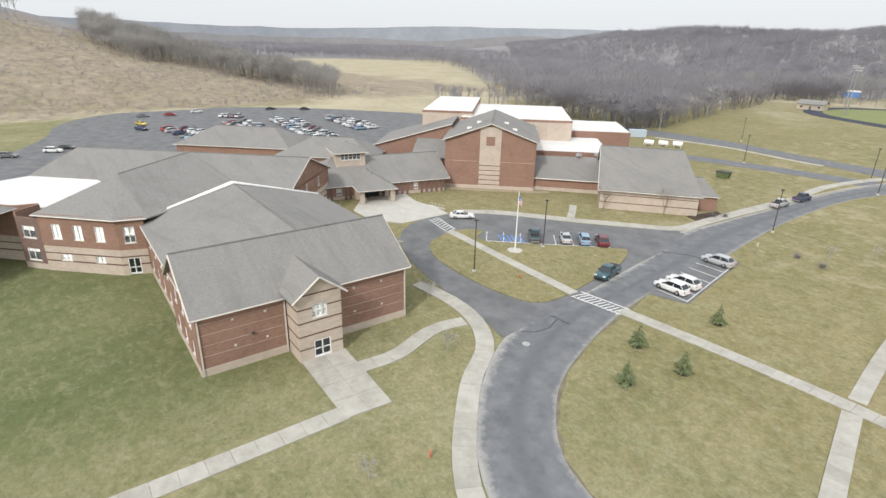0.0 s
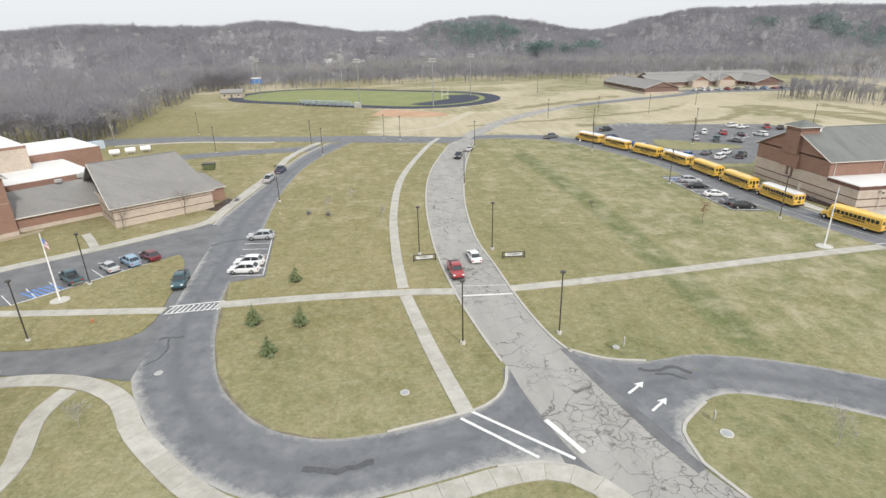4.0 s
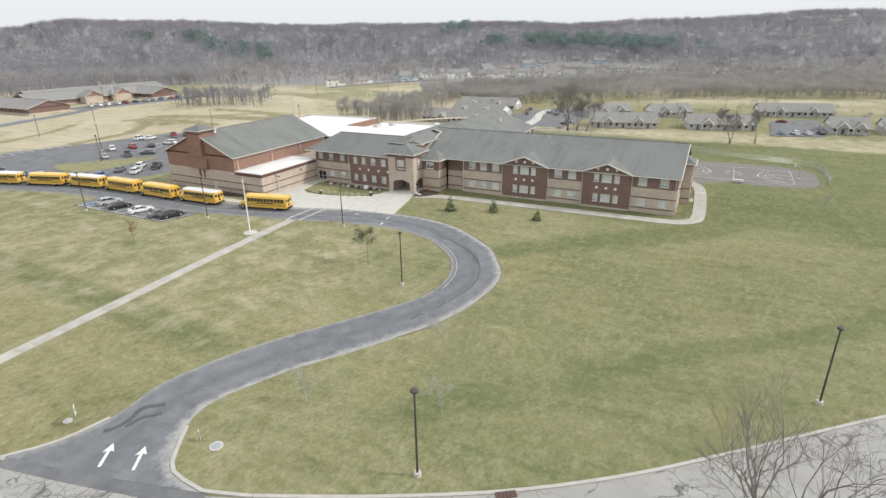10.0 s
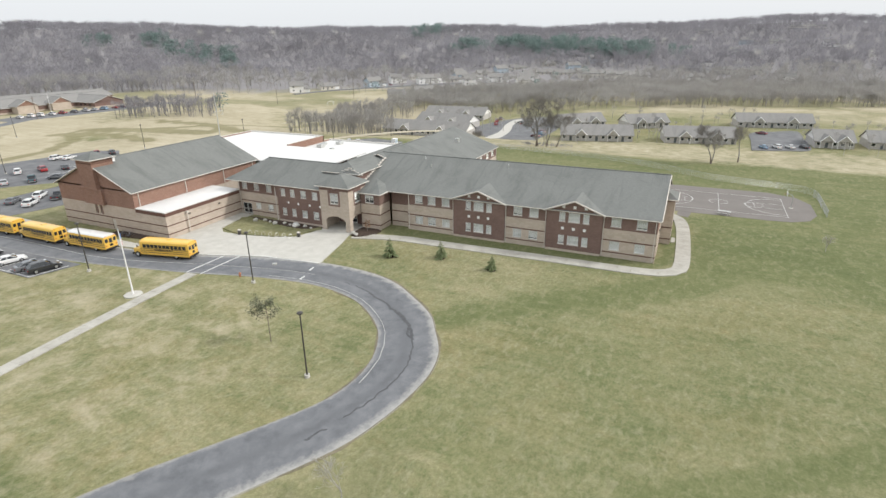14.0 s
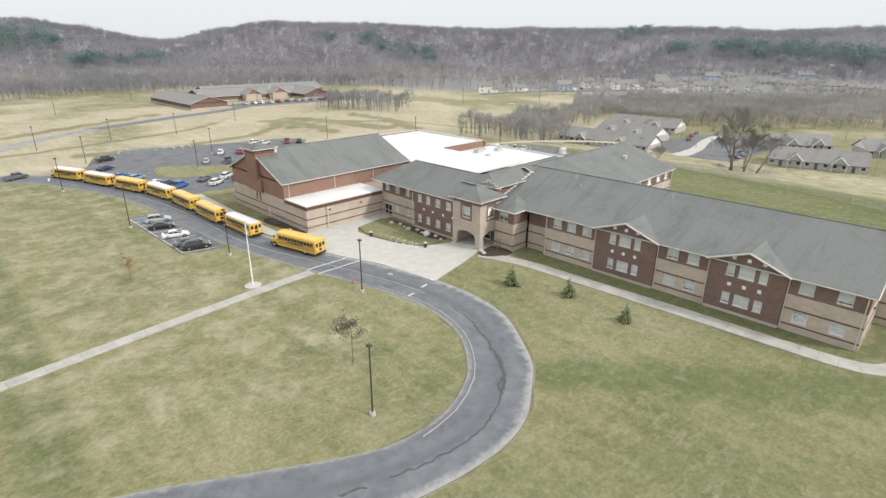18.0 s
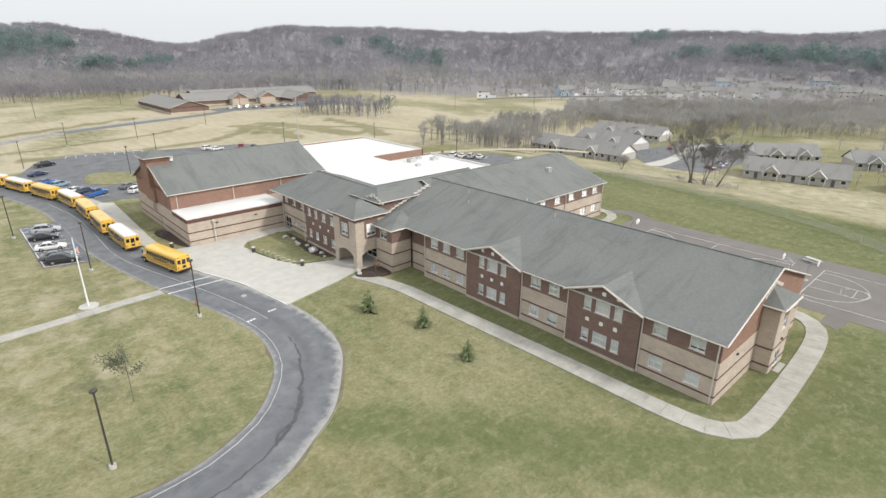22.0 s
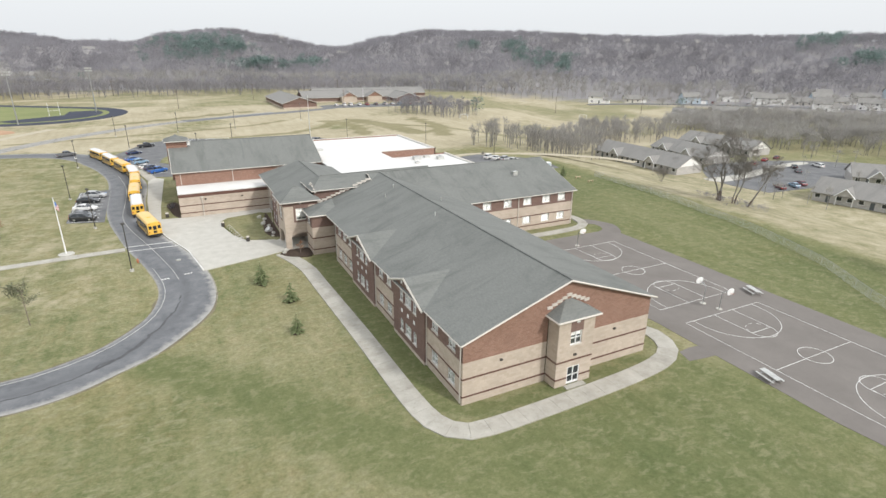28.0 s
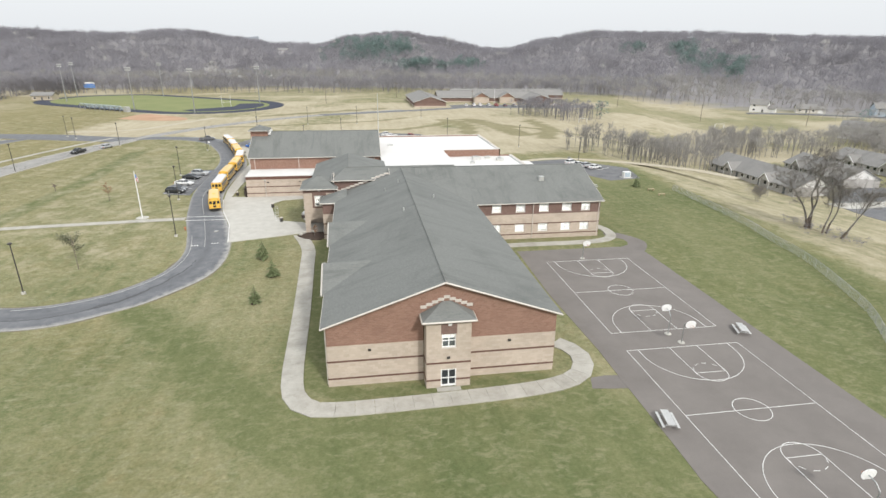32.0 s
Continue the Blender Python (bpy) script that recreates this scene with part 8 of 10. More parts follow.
def bare_tree(x, y, h, seed, label, stems=1, r=0.12, level=4, mat=BARK, lean=0.0, keep=3, z=0.0, group="bare trees", wide=0.42, fork=0.30):
    rnd = random.Random(seed)
    z += dip(x, y)
    ob = thing("bare_tree", x, y, z, label, "tree", group)
    trunk, crown = Shape(), Shape()
    for s in range(stems):
        a = 2 * math.pi * s / max(stems, 1) + rnd.random()
        d = Vector((math.cos(a) * (0.28 if stems > 1 else 0.04) + lean, math.sin(a) * (0.28 if stems > 1 else 0.04), 1)).normalized()
        p0 = Vector((x + 0.25 * (stems > 1) * math.cos(a), y + 0.25 * (stems > 1) * math.sin(a), z - 0.1))
        first = h * fork
        trunk.tube(p0, p0 + d * first, r, r * 0.8, 8, False)
        p1 = p0 + d * first
        for k in range(keep + 1):
            nd = (d + Vector((rnd.gauss(0, wide * 0.8), rnd.gauss(0, wide * 0.8), 0.25))).normalized()
            branching(crown, p1 - d * first * 0.25 * rnd.random() if k else p1, nd, h * rnd.uniform(0.2, 0.28), r * (0.7 if k == 0 else 0.5), level, rnd, wide, 0.18 if wide < 0.5 else 0.08, keep, 0.0 if wide < 0.5 else 0.007)
    part("trunk", trunk, mat, ob)
    part("crown", crown, mat, ob)
    return ob


TWIG_GREY = twig_mat("grey_branches", (0.30, 0.28, 0.26), (0.42, 0.40, 0.37), 0.5)
bare_tree(-1.8, -6.5, 14.0, 7, "tall many-stemmed bare tree beside the cracked road", 3, 0.13, 5, TWIG_GREY)
for k, (x, y, h) in enumerate(((-58.3, 27.5, 2.6), (-68.2, 44.4, 3.6), (-79.7, 51.1, 4.2), (15.0, 24.6, 5.4), (92.2, -20.6, 3.6), (4.0, 100.0, 2.5), (-38.5, 103, 3.0), (-45, 118, 3.4), (-50, 112, 3.0), (3.6, 19.2, 5.2), (0.0, 32.5, 4.8))):
    bare_tree(x, y, h, 60 + k, "thin bare sapling standing in the lawn", 1, 0.05, 4, TWIG_PALE if k != 5 else BARK, group="bare saplings", wide=0.5, fork=0.22)
for k, (x, y, h) in enumerate(((-88.4, 105.0, 6.0), (-79.0, 112.0, 6.5), (-96.0, 118, 5.0))):
    bare_tree(x, y, h, 75 + k, "bare narrow tree against the pale wall", 1, 0.08, 4, group="bare wall trees")
def limb(sh, p, d, length, r, depth, rnd):
    """A wandering limb with side branches, down to fine twigs."""
    n = (2, 2, 4, 5, 7)[depth]
    step = length / n
    for k in range(n):
        d = (d + Vector((rnd.gauss(0, 0.13), rnd.gauss(0, 0.13), rnd.gauss(0.05, 0.08)))).normalized()
        q = p + d * step
        r1 = max(0.011, r * (1 - 0.8 * (k + 1) / n))
        sh.tube(p, q, max(0.011, r * (1 - 0.8 * k / n)), r1, 7 if depth > 3 else 5 if depth > 2 else 3, False)
        p = q
        if depth and k >= (2 if depth == 4 else 1 if depth > 1 else 0):
            for _ in range((2, 3, 2, 2, 2)[depth]):
                side = Vector((rnd.gauss(0, 1), rnd.gauss(0, 1), rnd.gauss(0.25, 0.45))).normalized()
                limb(sh, p - d * step * rnd.random(), (d * 0.7 + side * 0.85).normalized(), length * rnd.uniform(0.44, 0.62) * (1.15 - 0.6 * k / n), max(0.011, r1 * rnd.uniform(0.32, 0.5)), depth - 1, rnd)


def meadow_tree(x, y, stems, seed, label, r=0.24):
    """A wide bare tree of several trunks; stems: (height, lean east, lean north)."""
    rnd = random.Random(seed)
    z = land(x, y)
    ob = thing("bare_tree", x, y, z, label, "tree", "meadow trees")
    for k, (h, le, ln_) in enumerate(stems):
        a = 2 * math.pi * k / len(stems)
        p0, d = Vector((x + 0.5 * math.cos(a) * (len(stems) > 1), y + 0.5 * math.sin(a) * (len(stems) > 1), z - 0.15)), Vector((le, ln_, 1)).normalized()
        low = Shape().tube(p0, p0 + d * h * 0.16, r * 1.25, r, 9, False)
        part("trunk", low, BARK, ob)
        crown = Shape()
        limb(crown, p0 + d * h * 0.155, d, h * 0.72, r, 4, rnd)
        part("crown", crown, TWIG_GREY, ob)


meadow_tree(174.9, 52.4, ((17.5, 0.05, 0.12), (16.5, 0.1, -0.16), (14.0, -0.2, 0.25)), 5, "large spreading bare tree of three trunks in the straw meadow")
meadow_tree(176.3, 49.3, ((14.5, 0.05, -0.10), (11.0, 0.2, 0.1)), 6, "slender bare tree beside the large meadow tree", 0.17)
meadow_tree(177.6, 46.3, ((12.5, 0.15, -0.42),), 7, "leaning bare tree in the straw meadow", 0.22)
meadow_tree(160.5, -3.0, ((11.5, 0.05, 0.1), (9.5, 0.1, -0.2)), 8, "spreading bare tree at the meadow edge", 0.17)
meadow_tree(165.5, -10.2, ((10.5, 0.0, 0.0),), 9, "upright bare tree at the meadow edge", 0.18)
x, y = 183.2, 78.4
bare_tree(x, y, 6.0, 93, "low bushy bare tree in the straw meadow", 4, 0.06, 5, TWIG_GREY, 0.0, 3, land(x, y), "meadow trees", 0.62, 0.2)


def leafy(x, y, h, seed, mat, label, cat="tree", trunk_h=0.45, dense=240, w=0.28):
    rnd = random.Random(seed)
    g = dip(x, y)
    ob = thing("young_tree", x, y, g, label, cat, "young lawn trees")
    part("trunk", Shape().tube((x, y, g), (x, y, g + h * 0.9), 0.06, 0.02, 6), BARK, ob)
    limbs, leaves = Shape(), Shape()
    for k in range(14):
        a, z0 = rnd.random() * 6.28, g + h * rnd.uniform(trunk_h, 0.85)
        tip = Vector((x + math.cos(a) * h * w * rnd.uniform(0.5, 1), y + math.sin(a) * h * w * rnd.uniform(0.5, 1), z0 + h * rnd.uniform(0.05, 0.22)))
        limbs.tube((x, y, z0), tip, 0.025, 0.008, 4, False)
        for _ in range(dense // 14):
            c = Vector((x, y, z0)).lerp(tip, rnd.uniform(0.35, 1.1)) + Vector((rnd.gauss(0, 0.13), rnd.gauss(0, 0.13), rnd.gauss(0, 0.12))) * h * 0.28
            u = Vector((rnd.gauss(0, 1), rnd.gauss(0, 1), rnd.gauss(0, 1))).normalized() * 0.11
            v = u.cross(Vector((rnd.gauss(0, 1), rnd.gauss(0, 1), rnd.gauss(0, 1)))).normalized() * 0.07
            leaves.add([c - u, c + v, c + u, c - v], [(0, 1, 2, 3)])
    part("bough", limbs, BARK, ob)
    part("crown", leaves, mat, ob)


RUST = speckled("dry_leaves", (0.20, 0.11, 0.06), (0.33, 0.20, 0.12), 2.0, 10.0, 0.9, bumpy=0)
PINE_TUFT = speckled("thin_pine_tufts", (0.125, 0.138, 0.085), (0.215, 0.218, 0.145), 2.0, 10.0, 0.9, bumpy=0)
leafy(32.1, 47.0, 6.7, 3, PINE_TUFT, "sparse young pine with tufts at the top", "pine", 0.42, 1100, 0.34)
leafy(21.0, 88.7, 4.2, 4, RUST, "small tree keeping rust-brown dry leaves")
leafy(70.4, 56.8, 2.6, 6, RUST, "little bare-looking ornamental by the porch", "tree", 0.3, 120)
for k, (x, y) in enumerate(((-53.5, 108.0), (-49.5, 106.5), (50.8, 99.5), (50.6, 97.5), (-72.5, 119.5), (-70.8, 121.5), (150, 128))):
    rnd = random.Random(k)
    sh = Shape()
    for _ in range(90):
        a, e = rnd.random() * 6.28, rnd.random() * 1.4
        p = Vector((x, y, 0.05)) + Vector((math.cos(a) * math.cos(e), math.sin(a) * math.cos(e), math.sin(e))) * rnd.uniform(0.5, 1.3)
        sh.tube((x + rnd.gauss(0, 0.1), y + rnd.gauss(0, 0.1), 0.0), p, 0.02, 0.008, 3, False)
    single("bare_shrub", sh, TWIG, "low tangled bare shrub", "shrub", "bare shrubs")


# ---- woods: thousands of bare crowns, too many to count ----
def crown_variant(seed, twigs, wide, thick=1.0, low=0.25):
    """One bare crown of height 1: a forked trunk and a haze of twigs filling an uneven dome."""
    rnd = random.Random(seed)
    v, f = [], []

    def sliver(a, b, w):
        d = (b - a).normalized()
        s = d.cross(Vector((rnd.gauss(0, 1), rnd.gauss(0, 1), rnd.gauss(0, 0.3)))).normalized() * w
        n = len(v)
        v.extend([a - s, a + s, b])
        f.append((n, n + 1, n + 2))

    top = Vector((rnd.gauss(0, 0.03), rnd.gauss(0, 0.03), 0.8))
    sliver(Vector((0, 0, -0.05)), top, 0.013)
    sliver(Vector((0, 0, -0.05)), top, 0.013)
    lobes = [(rnd.random() * 6.28, rnd.uniform(0.0, 0.55) * wide, rnd.uniform(0.5, 0.72), rnd.uniform(0.5, 0.8) * wide) for _ in range(5)]
    for a, r, z, q in lobes:
        sliver(Vector((0, 0, 0.22)), Vector((math.cos(a) * r, math.sin(a) * r, z)), 0.009)
    for _ in range(twigs):
        a, r, z, q = lobes[rnd.randrange(5)]
        d = Vector((rnd.gauss(0, 1), rnd.gauss(0, 1), rnd.gauss(0.35, 0.8))).normalized()
        c = Vector((math.cos(a) * r, math.sin(a) * r, z))
        p0 = c + d * q * rnd.uniform(0.05, 0.6)
        p1 = c + d * q * rnd.uniform(0.7, 1.15) + Vector((0, 0, 0.06))
        p1.z = max(low, min(1.02, p1.z))
        sliver(p0, p1, rnd.uniform(0.006, 0.013) * thick)
    return np.array([tuple(p) for p in v]), np.array(f)


def scatter(name, spots, variants, mat, label, category="woods", seed=1):
    rnd = random.Random(seed)
    vs, fs, base = [], [], 0
    for x, y, z, h in spots:
        v, f = variants[rnd.randrange(len(variants))]
        a = rnd.random() * 6.28
        c, s = math.cos(a), math.sin(a)
        w = h * rnd.uniform(0.85, 1.2)
        p = np.stack([(v[:, 0] * c - v[:, 1] * s) * w + x, (v[:, 0] * s + v[:, 1] * c) * w + y, v[:, 2] * h + z], 1)
        vs.append(p)
        fs.append(f + base)
        base += len(v)
    V, Fc = np.concatenate(vs), np.concatenate(fs)
    me = bpy.data.meshes.new(name)
    me.vertices.add(len(V))
    me.vertices.foreach_set("co", V.ravel())
    me.loops.add(Fc.size)
    me.loops.foreach_set("vertex_index", Fc.ravel().astype(np.int32))
    me.polygons.add(len(Fc))
    me.polygons.foreach_set("loop_start", np.arange(0, Fc.size, 3, dtype=np.int32))
    me.update(calc_edges=True)
    me.materials.append(mat)
    return tagged(new(name, me), label, category, kind="stuff")


FAR_CROWNS = [crown_variant(k, 66, 0.50, 1.0) for k in range(8)]
FOOT_CROWNS = [crown_variant(80 + k, 70, 0.30, 0.8) for k in range(6)]
MID_CROWNS = [crown_variant(20 + k, 130, 0.42, 0.7) for k in range(6)]
THIN_CROWNS = [crown_variant(40 + k, 90, 0.26, 0.5) for k in range(6)]


SCRUB = [crown_variant(60 + k, 26, 0.9, 3.0, 0.0) for k in range(4)]


def inside(x, y, poly):
    hit = False
    for (x0, y0), (x1, y1) in zip(poly, poly[1:] + poly[:1]):
        if (y0 > y) != (y1 > y) and x < (x1 - x0) * (y - y0) / (y1 - y0) + x0:
            hit = not hit
    return hit


def fill(poly, n, h0, h1, seed):
    rnd = random.Random(seed)
    xs, ys = [p[0] for p in poly], [p[1] for p in poly]
    out = []
    for _ in range(n * 6):
        if len(out) >= n:
            break
        x, y = rnd.uniform(min(xs), max(xs)), rnd.uniform(min(ys), max(ys))
        if inside(x, y, poly):
            out.append((x, y, land(x, y), rnd.uniform(h0, h1)))
    return out


SUBURB = [(325, 345), (320, 270), (400, 225), (450, 140), (500, 60), (590, 40), (610, 180), (555, 252), (450, 312)]
rnd_w = random.Random(11)
hill, foot = [], []
while len(hill) < 13200:
    az = radians(rnd_w.uniform(-30, 128))
    r = 440 + 575 * rnd_w.random() ** 0.8
    x, y = 20 + r * math.sin(az), 20 + r * math.cos(az)
    if inside(x, y, SUBURB) and rnd_w.random() < 0.94:
        continue
    if r < 560 + 40 * noise.noise((x / 90, y / 90, 1.0)):
        foot.append((x, y, land(x, y) - 0.5, rnd_w.uniform(11, 18)))
    else:
        hill.append((x, y, land(x, y) - 3.0, rnd_w.uniform(10.5, 17)))
for _ in range(2600):
    az = radians(rnd_w.uniform(-24, 124))
    r = rnd_w.uniform(925, 1000)
    x, y = 20 + r * math.sin(az), 20 + r * math.cos(az)
    hill.append((x, y, land(x, y) - 3.0, rnd_w.uniform(10, 17)))
scatter("hill_woods", hill, FAR_CROWNS, TWIG, "grey-brown leafless woods covering the hills", "woods", 3)
scatter("foot_woods", foot, FOOT_CROWNS, TWIG_LIGHT, "tall pale leafless trees along the foot of the hills", "woods", 13)
NEAR_EDGE = ((-80, 960), (-66, 1040), (-63, 1030), (-56, 930), (-52, 860), (-50, 590), (-48.5, 330), (-46.5, 284), (-41.7, 245), (-36.5, 267), (-32.5, 311), (-27.6, 367), (-24.8, 430), (-20, 430))


def edge_at(az):
    for (a0, r0), (a1, r1) in zip(NEAR_EDGE, NEAR_EDGE[1:]):
        if a0 <= az <= a1:
            return r0 + (r1 - r0) * (az - a0) / (a1 - a0)
    return 460


nw = []
while len(nw) < 5600:
    az = radians(rnd_w.uniform(-80, -20))
    r = edge_at(math.degrees(az)) + 1100 * rnd_w.random() ** 1.6
    x, y = 20 + r * math.sin(az), 20 + r * math.cos(az)
    nw.append((x, y, land(x, y), rnd_w.uniform(10, 17)))
ridge = []
while len(ridge) < 2600:
    az = radians(rnd_w.uniform(-44, -24))
    r = rnd_w.uniform(900, 2000)
    x, y = 20 + r * math.sin(az), 20 + r * math.cos(az)
    ridge.append((x, y, land(x, y) - 2.0, rnd_w.uniform(13, 20)))
scatter("ridge_woods", ridge, FAR_CROWNS, TWIG, "leafless woods on the rising ground beyond the valley", "woods", 14)
scatter("valley_woods", nw, FAR_CROWNS, TWIG, "leafless grey woods filling the valley behind the school", "woods", 4)
scatter("hilltop_woods", fill([(-312, 172), (-340, 168), (-366, 158), (-389, 141), (-412, 118), (-402, 92), (-440, 76), (-500, 88), (-520, 115), (-470, 155), (-425, 212), (-380, 212), (-345, 195)], 620, 10, 17, 5), MID_CROWNS, TWIG_LIGHT, "leafless trees covering the crest above the car park", "woods", 5)
scatter("crest_trees", fill([(-430, 8), (-470, 48), (-540, 60), (-560, -20), (-470, -40)], 46, 8, 13, 25), MID_CROWNS, TWIG_LIGHT, "scattered leafless trees on top of the grassy hill", "woods", 25)
scatter("creek_woods", fill([(152, 150), (164, 132), (172, 122), (186, 120), (204, 126), (214, 140), (240, 150), (262, 148), (296, 160), (262, 190), (226, 176), (200, 160), (176, 158)], 420, 7, 12, 6), THIN_CROWNS, TWIG_LIGHT, "thin leafless trees along the creek", "woods", 6)
scatter("east_woods", fill([(280, 124), (302, 98), (312, 78), (337, 38), (350, 0), (372, -60), (400, -160), (480, -200), (500, -60), (480, 60), (430, 130), (380, 180), (330, 205), (300, 185), (284, 150)], 3200, 6.5, 10.5, 16), MID_CROWNS, TWIG_LIGHT, "grey leafless wood between the apartments and the houses", "woods", 16)
scatter("field_trees", fill([(-196, 214), (-236, 196), (-290, 226), (-300, 300), (-292, 312), (-250, 262), (-206, 232)], 80, 7, 12, 21), THIN_CROWNS, TWIG, "row of leafless trees beyond the car park", "woods", 21)
scatter("tree_foot_scrub", fill([(168, 46), (172, 58), (182, 56), (184, 44), (176, 40)], 60, 0.6, 1.6, 22), SCRUB, TWIG, "dry scrub round the feet of the meadow trees", "scrub", 22)
scatter("hill_scrub", fill([(-300, 30), (-300, 170), (-350, 250), (-430, 160), (-520, 20), (-480, -70), (-340, -60)], 3000, 0.7, 2.0, 17), SCRUB, TWIG, "low brown scrub on the open hillside", "scrub", 17)
scatter("school_grove", fill([(165, 262), (190, 226), (212, 236), (206, 262), (184, 280)], 130, 8, 12, 7), THIN_CROWNS, TWIG, "small leafless grove beside the far school", "woods", 7)
scatter("suburb_trees", fill([(352, 262), (372, 240), (420, 200), (470, 130), (500, 60), (545, -40), (620, -60), (640, 60), (625, 180), (570, 255), (470, 318), (400, 330), (368, 318)], 300, 6, 10, 8), MID_CROWNS, TWIG_LIGHT, "leafless trees among the houses", "woods", 8)
scatter("yard_trees", fill([(214, 118), (206, 62), (216, 10), (224, -60), (280, -80), (312, -20), (300, 60), (290, 118), (250, 150)], 90, 5, 9, 26), THIN_CROWNS, TWIG_LIGHT, "thin leafless trees round the apartment rows", "trees", 26)
scatter("stadium_woods", fill([(-170, 395), (-190, 470), (-60, 520), (140, 520), (330, 430), (350, 372), (296, 384), (240, 398), (172, 396), (100, 424), (-12, 424), (-140, 415)], 900, 8, 14, 9), MID_CROWNS, TWIG, "leafless thicket beyond the sports ground", "woods", 9)
pale = [hill[k] for k in range(0, 13000, 230)] + [(-141, 226, 0, 12), (-152, 292, 0, 14), (-156, 330, 0, 13), (-148, 262, 0, 11)]
scatter("pale_trees", [(x + 3, y - 6, z, h * 1.15) for x, y, z, h in pale], MID_CROWNS, TWIG_PALE, "pale-barked leafless trees standing out of the woods", "woods", 10)


def conifer_variant(seed):
    """A rounded white pine: tufts in loose tiers."""
    rnd = random.Random(seed)
    v, f = [], []
    for _ in range(90):
        z = rnd.uniform(0.2, 1.0)
        r = 0.34 * math.sin(math.pi * min(1.0, 0.12 + 0.88 * (1.02 - z))) ** 0.7 * rnd.uniform(0.5, 1.1)
        a = rnd.random() * 6.28
        c = Vector((r * math.cos(a), r * math.sin(a), z))
        u = Vector((rnd.gauss(0, 1), rnd.gauss(0, 1), rnd.gauss(0, 0.4))).normalized() * rnd.uniform(0.06, 0.12)
        w = u.cross(Vector((rnd.gauss(0, 1), rnd.gauss(0, 1), rnd.gauss(0, 1)))).normalized() * rnd.uniform(0.03, 0.07)
        n = len(v)
        v += [tuple(c - u), tuple(c + w), tuple(c + u)]
        f.append((n, n + 1, n + 2))
    v += [(-0.015, 0, -0.05), (0.015, 0, -0.05), (0, 0, 0.9)]
    f.append((len(v) - 3, len(v) - 2, len(v) - 1))
    return np.array(v), np.array(f)


CONIFERS = [conifer_variant(k) for k in range(5)]
groves = []
for cx, cy, sx, sy, n in ((104, 750, 22, 40, 70), (147, 771, 14, 18, 16), (150, 646, 16, 8, 22), (170, 656, 10, 6, 10), (205, 654, 12, 8, 16), (228, 678, 12, 8, 14), (70, 866, 20, 14, 20), (110, 842, 26, 20, 34), (142, 762, 14, 16, 16), (446, 662, 9, 7, 9), (485, 626, 16, 8, 18), (474, 580, 10, 9, 12), (482, 525, 18, 10, 26), (456, 482, 12, 10, 14), (700, 290, 20, 10, 26), (722, 240, 18, 16, 44), (716, 200, 18, 18, 44), (712, 165, 20, 18, 44), (714, 135, 18, 18, 36), (700, 100, 20, 20, 30), (690, 60, 20, 20, 26), (820, 410, 24, 12, 26), (850, 437, 20, 10, 14)):
    for _ in range(n):
        x, y = rnd_w.gauss(cx, sx), rnd_w.gauss(cy, sy)
        groves.append((x, y, land(x, y) - 0.5, rnd_w.uniform(11, 17)))
groves += [(x, y, land(x, y), h) for x, y, h in ((210, 236, 10), (384, 246, 8), (-10, 560, 12), (28, 566, 10), (420, 120, 9), (438, 126, 8), (520, 130, 10), (560, 110, 11))]
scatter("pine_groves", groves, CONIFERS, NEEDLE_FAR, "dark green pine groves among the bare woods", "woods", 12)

SIDING_BLUE = plain("blue_grey_siding", (0.42, 0.49, 0.55), 0.8)
# ---- sports ground ----
def oval(cx, cy, deg, straight, r, n=22):
    f = Frame2(cx, cy, deg)
    pts = []
    for k in range(n + 1):
        a = -math.pi / 2 + math.pi * k / n
        pts.append(f.at(straight / 2 + r * math.cos(a), r * math.sin(a)))
    for k in range(n + 1):
        a = math.pi / 2 + math.pi * k / n
        pts.append(f.at(-straight / 2 + r * math.cos(a), r * math.sin(a)))
    return pts


ST = (-48.0, 344.0, -33.0)
area("running_track", oval(*ST, 88, 45), 0.10, TRACK, "dark blue oval running track", "running track")
PITCH = speckled("pitch_grass", (0.16, 0.19, 0.075), (0.24, 0.25, 0.11), 0.06, 1.5, 0.95)
area("playing_field", oval(*ST, 88, 36), 0.16, PITCH, "green sports field inside the track", "playing field")
fs = Frame2(*ST)
apron = [fs.at(50, -26)] + [fs.at(44 + 33 * math.cos(radians(a_)), 33 * math.sin(radians(a_))) for a_ in range(-60, 66, 10)] + [fs.at(50, 20), fs.at(60, 4)]
area("track_apron", apron, 0.18, TRACK, "dark paved apron inside the end of the track", "paving")
area("dirt_patch", spline([(-40, 256), (-24, 247), (-8, 246), (-6, 254), (-20, 268), (-34, 276), (-40, 256)], 3)[:-1], 0.06, DIRT, "bare orange dirt beside the sports ground", "dirt")
road("gravel_path", [(-42, 207), (-27, 207), (-12, 216), (-1, 237), (9, 256)], [(-42, 211), (-28, 210.5), (-15, 219), (-5, 239), (5, 258)], 0.05, GRAVEL, "pale gravel path to the sports ground", "path")
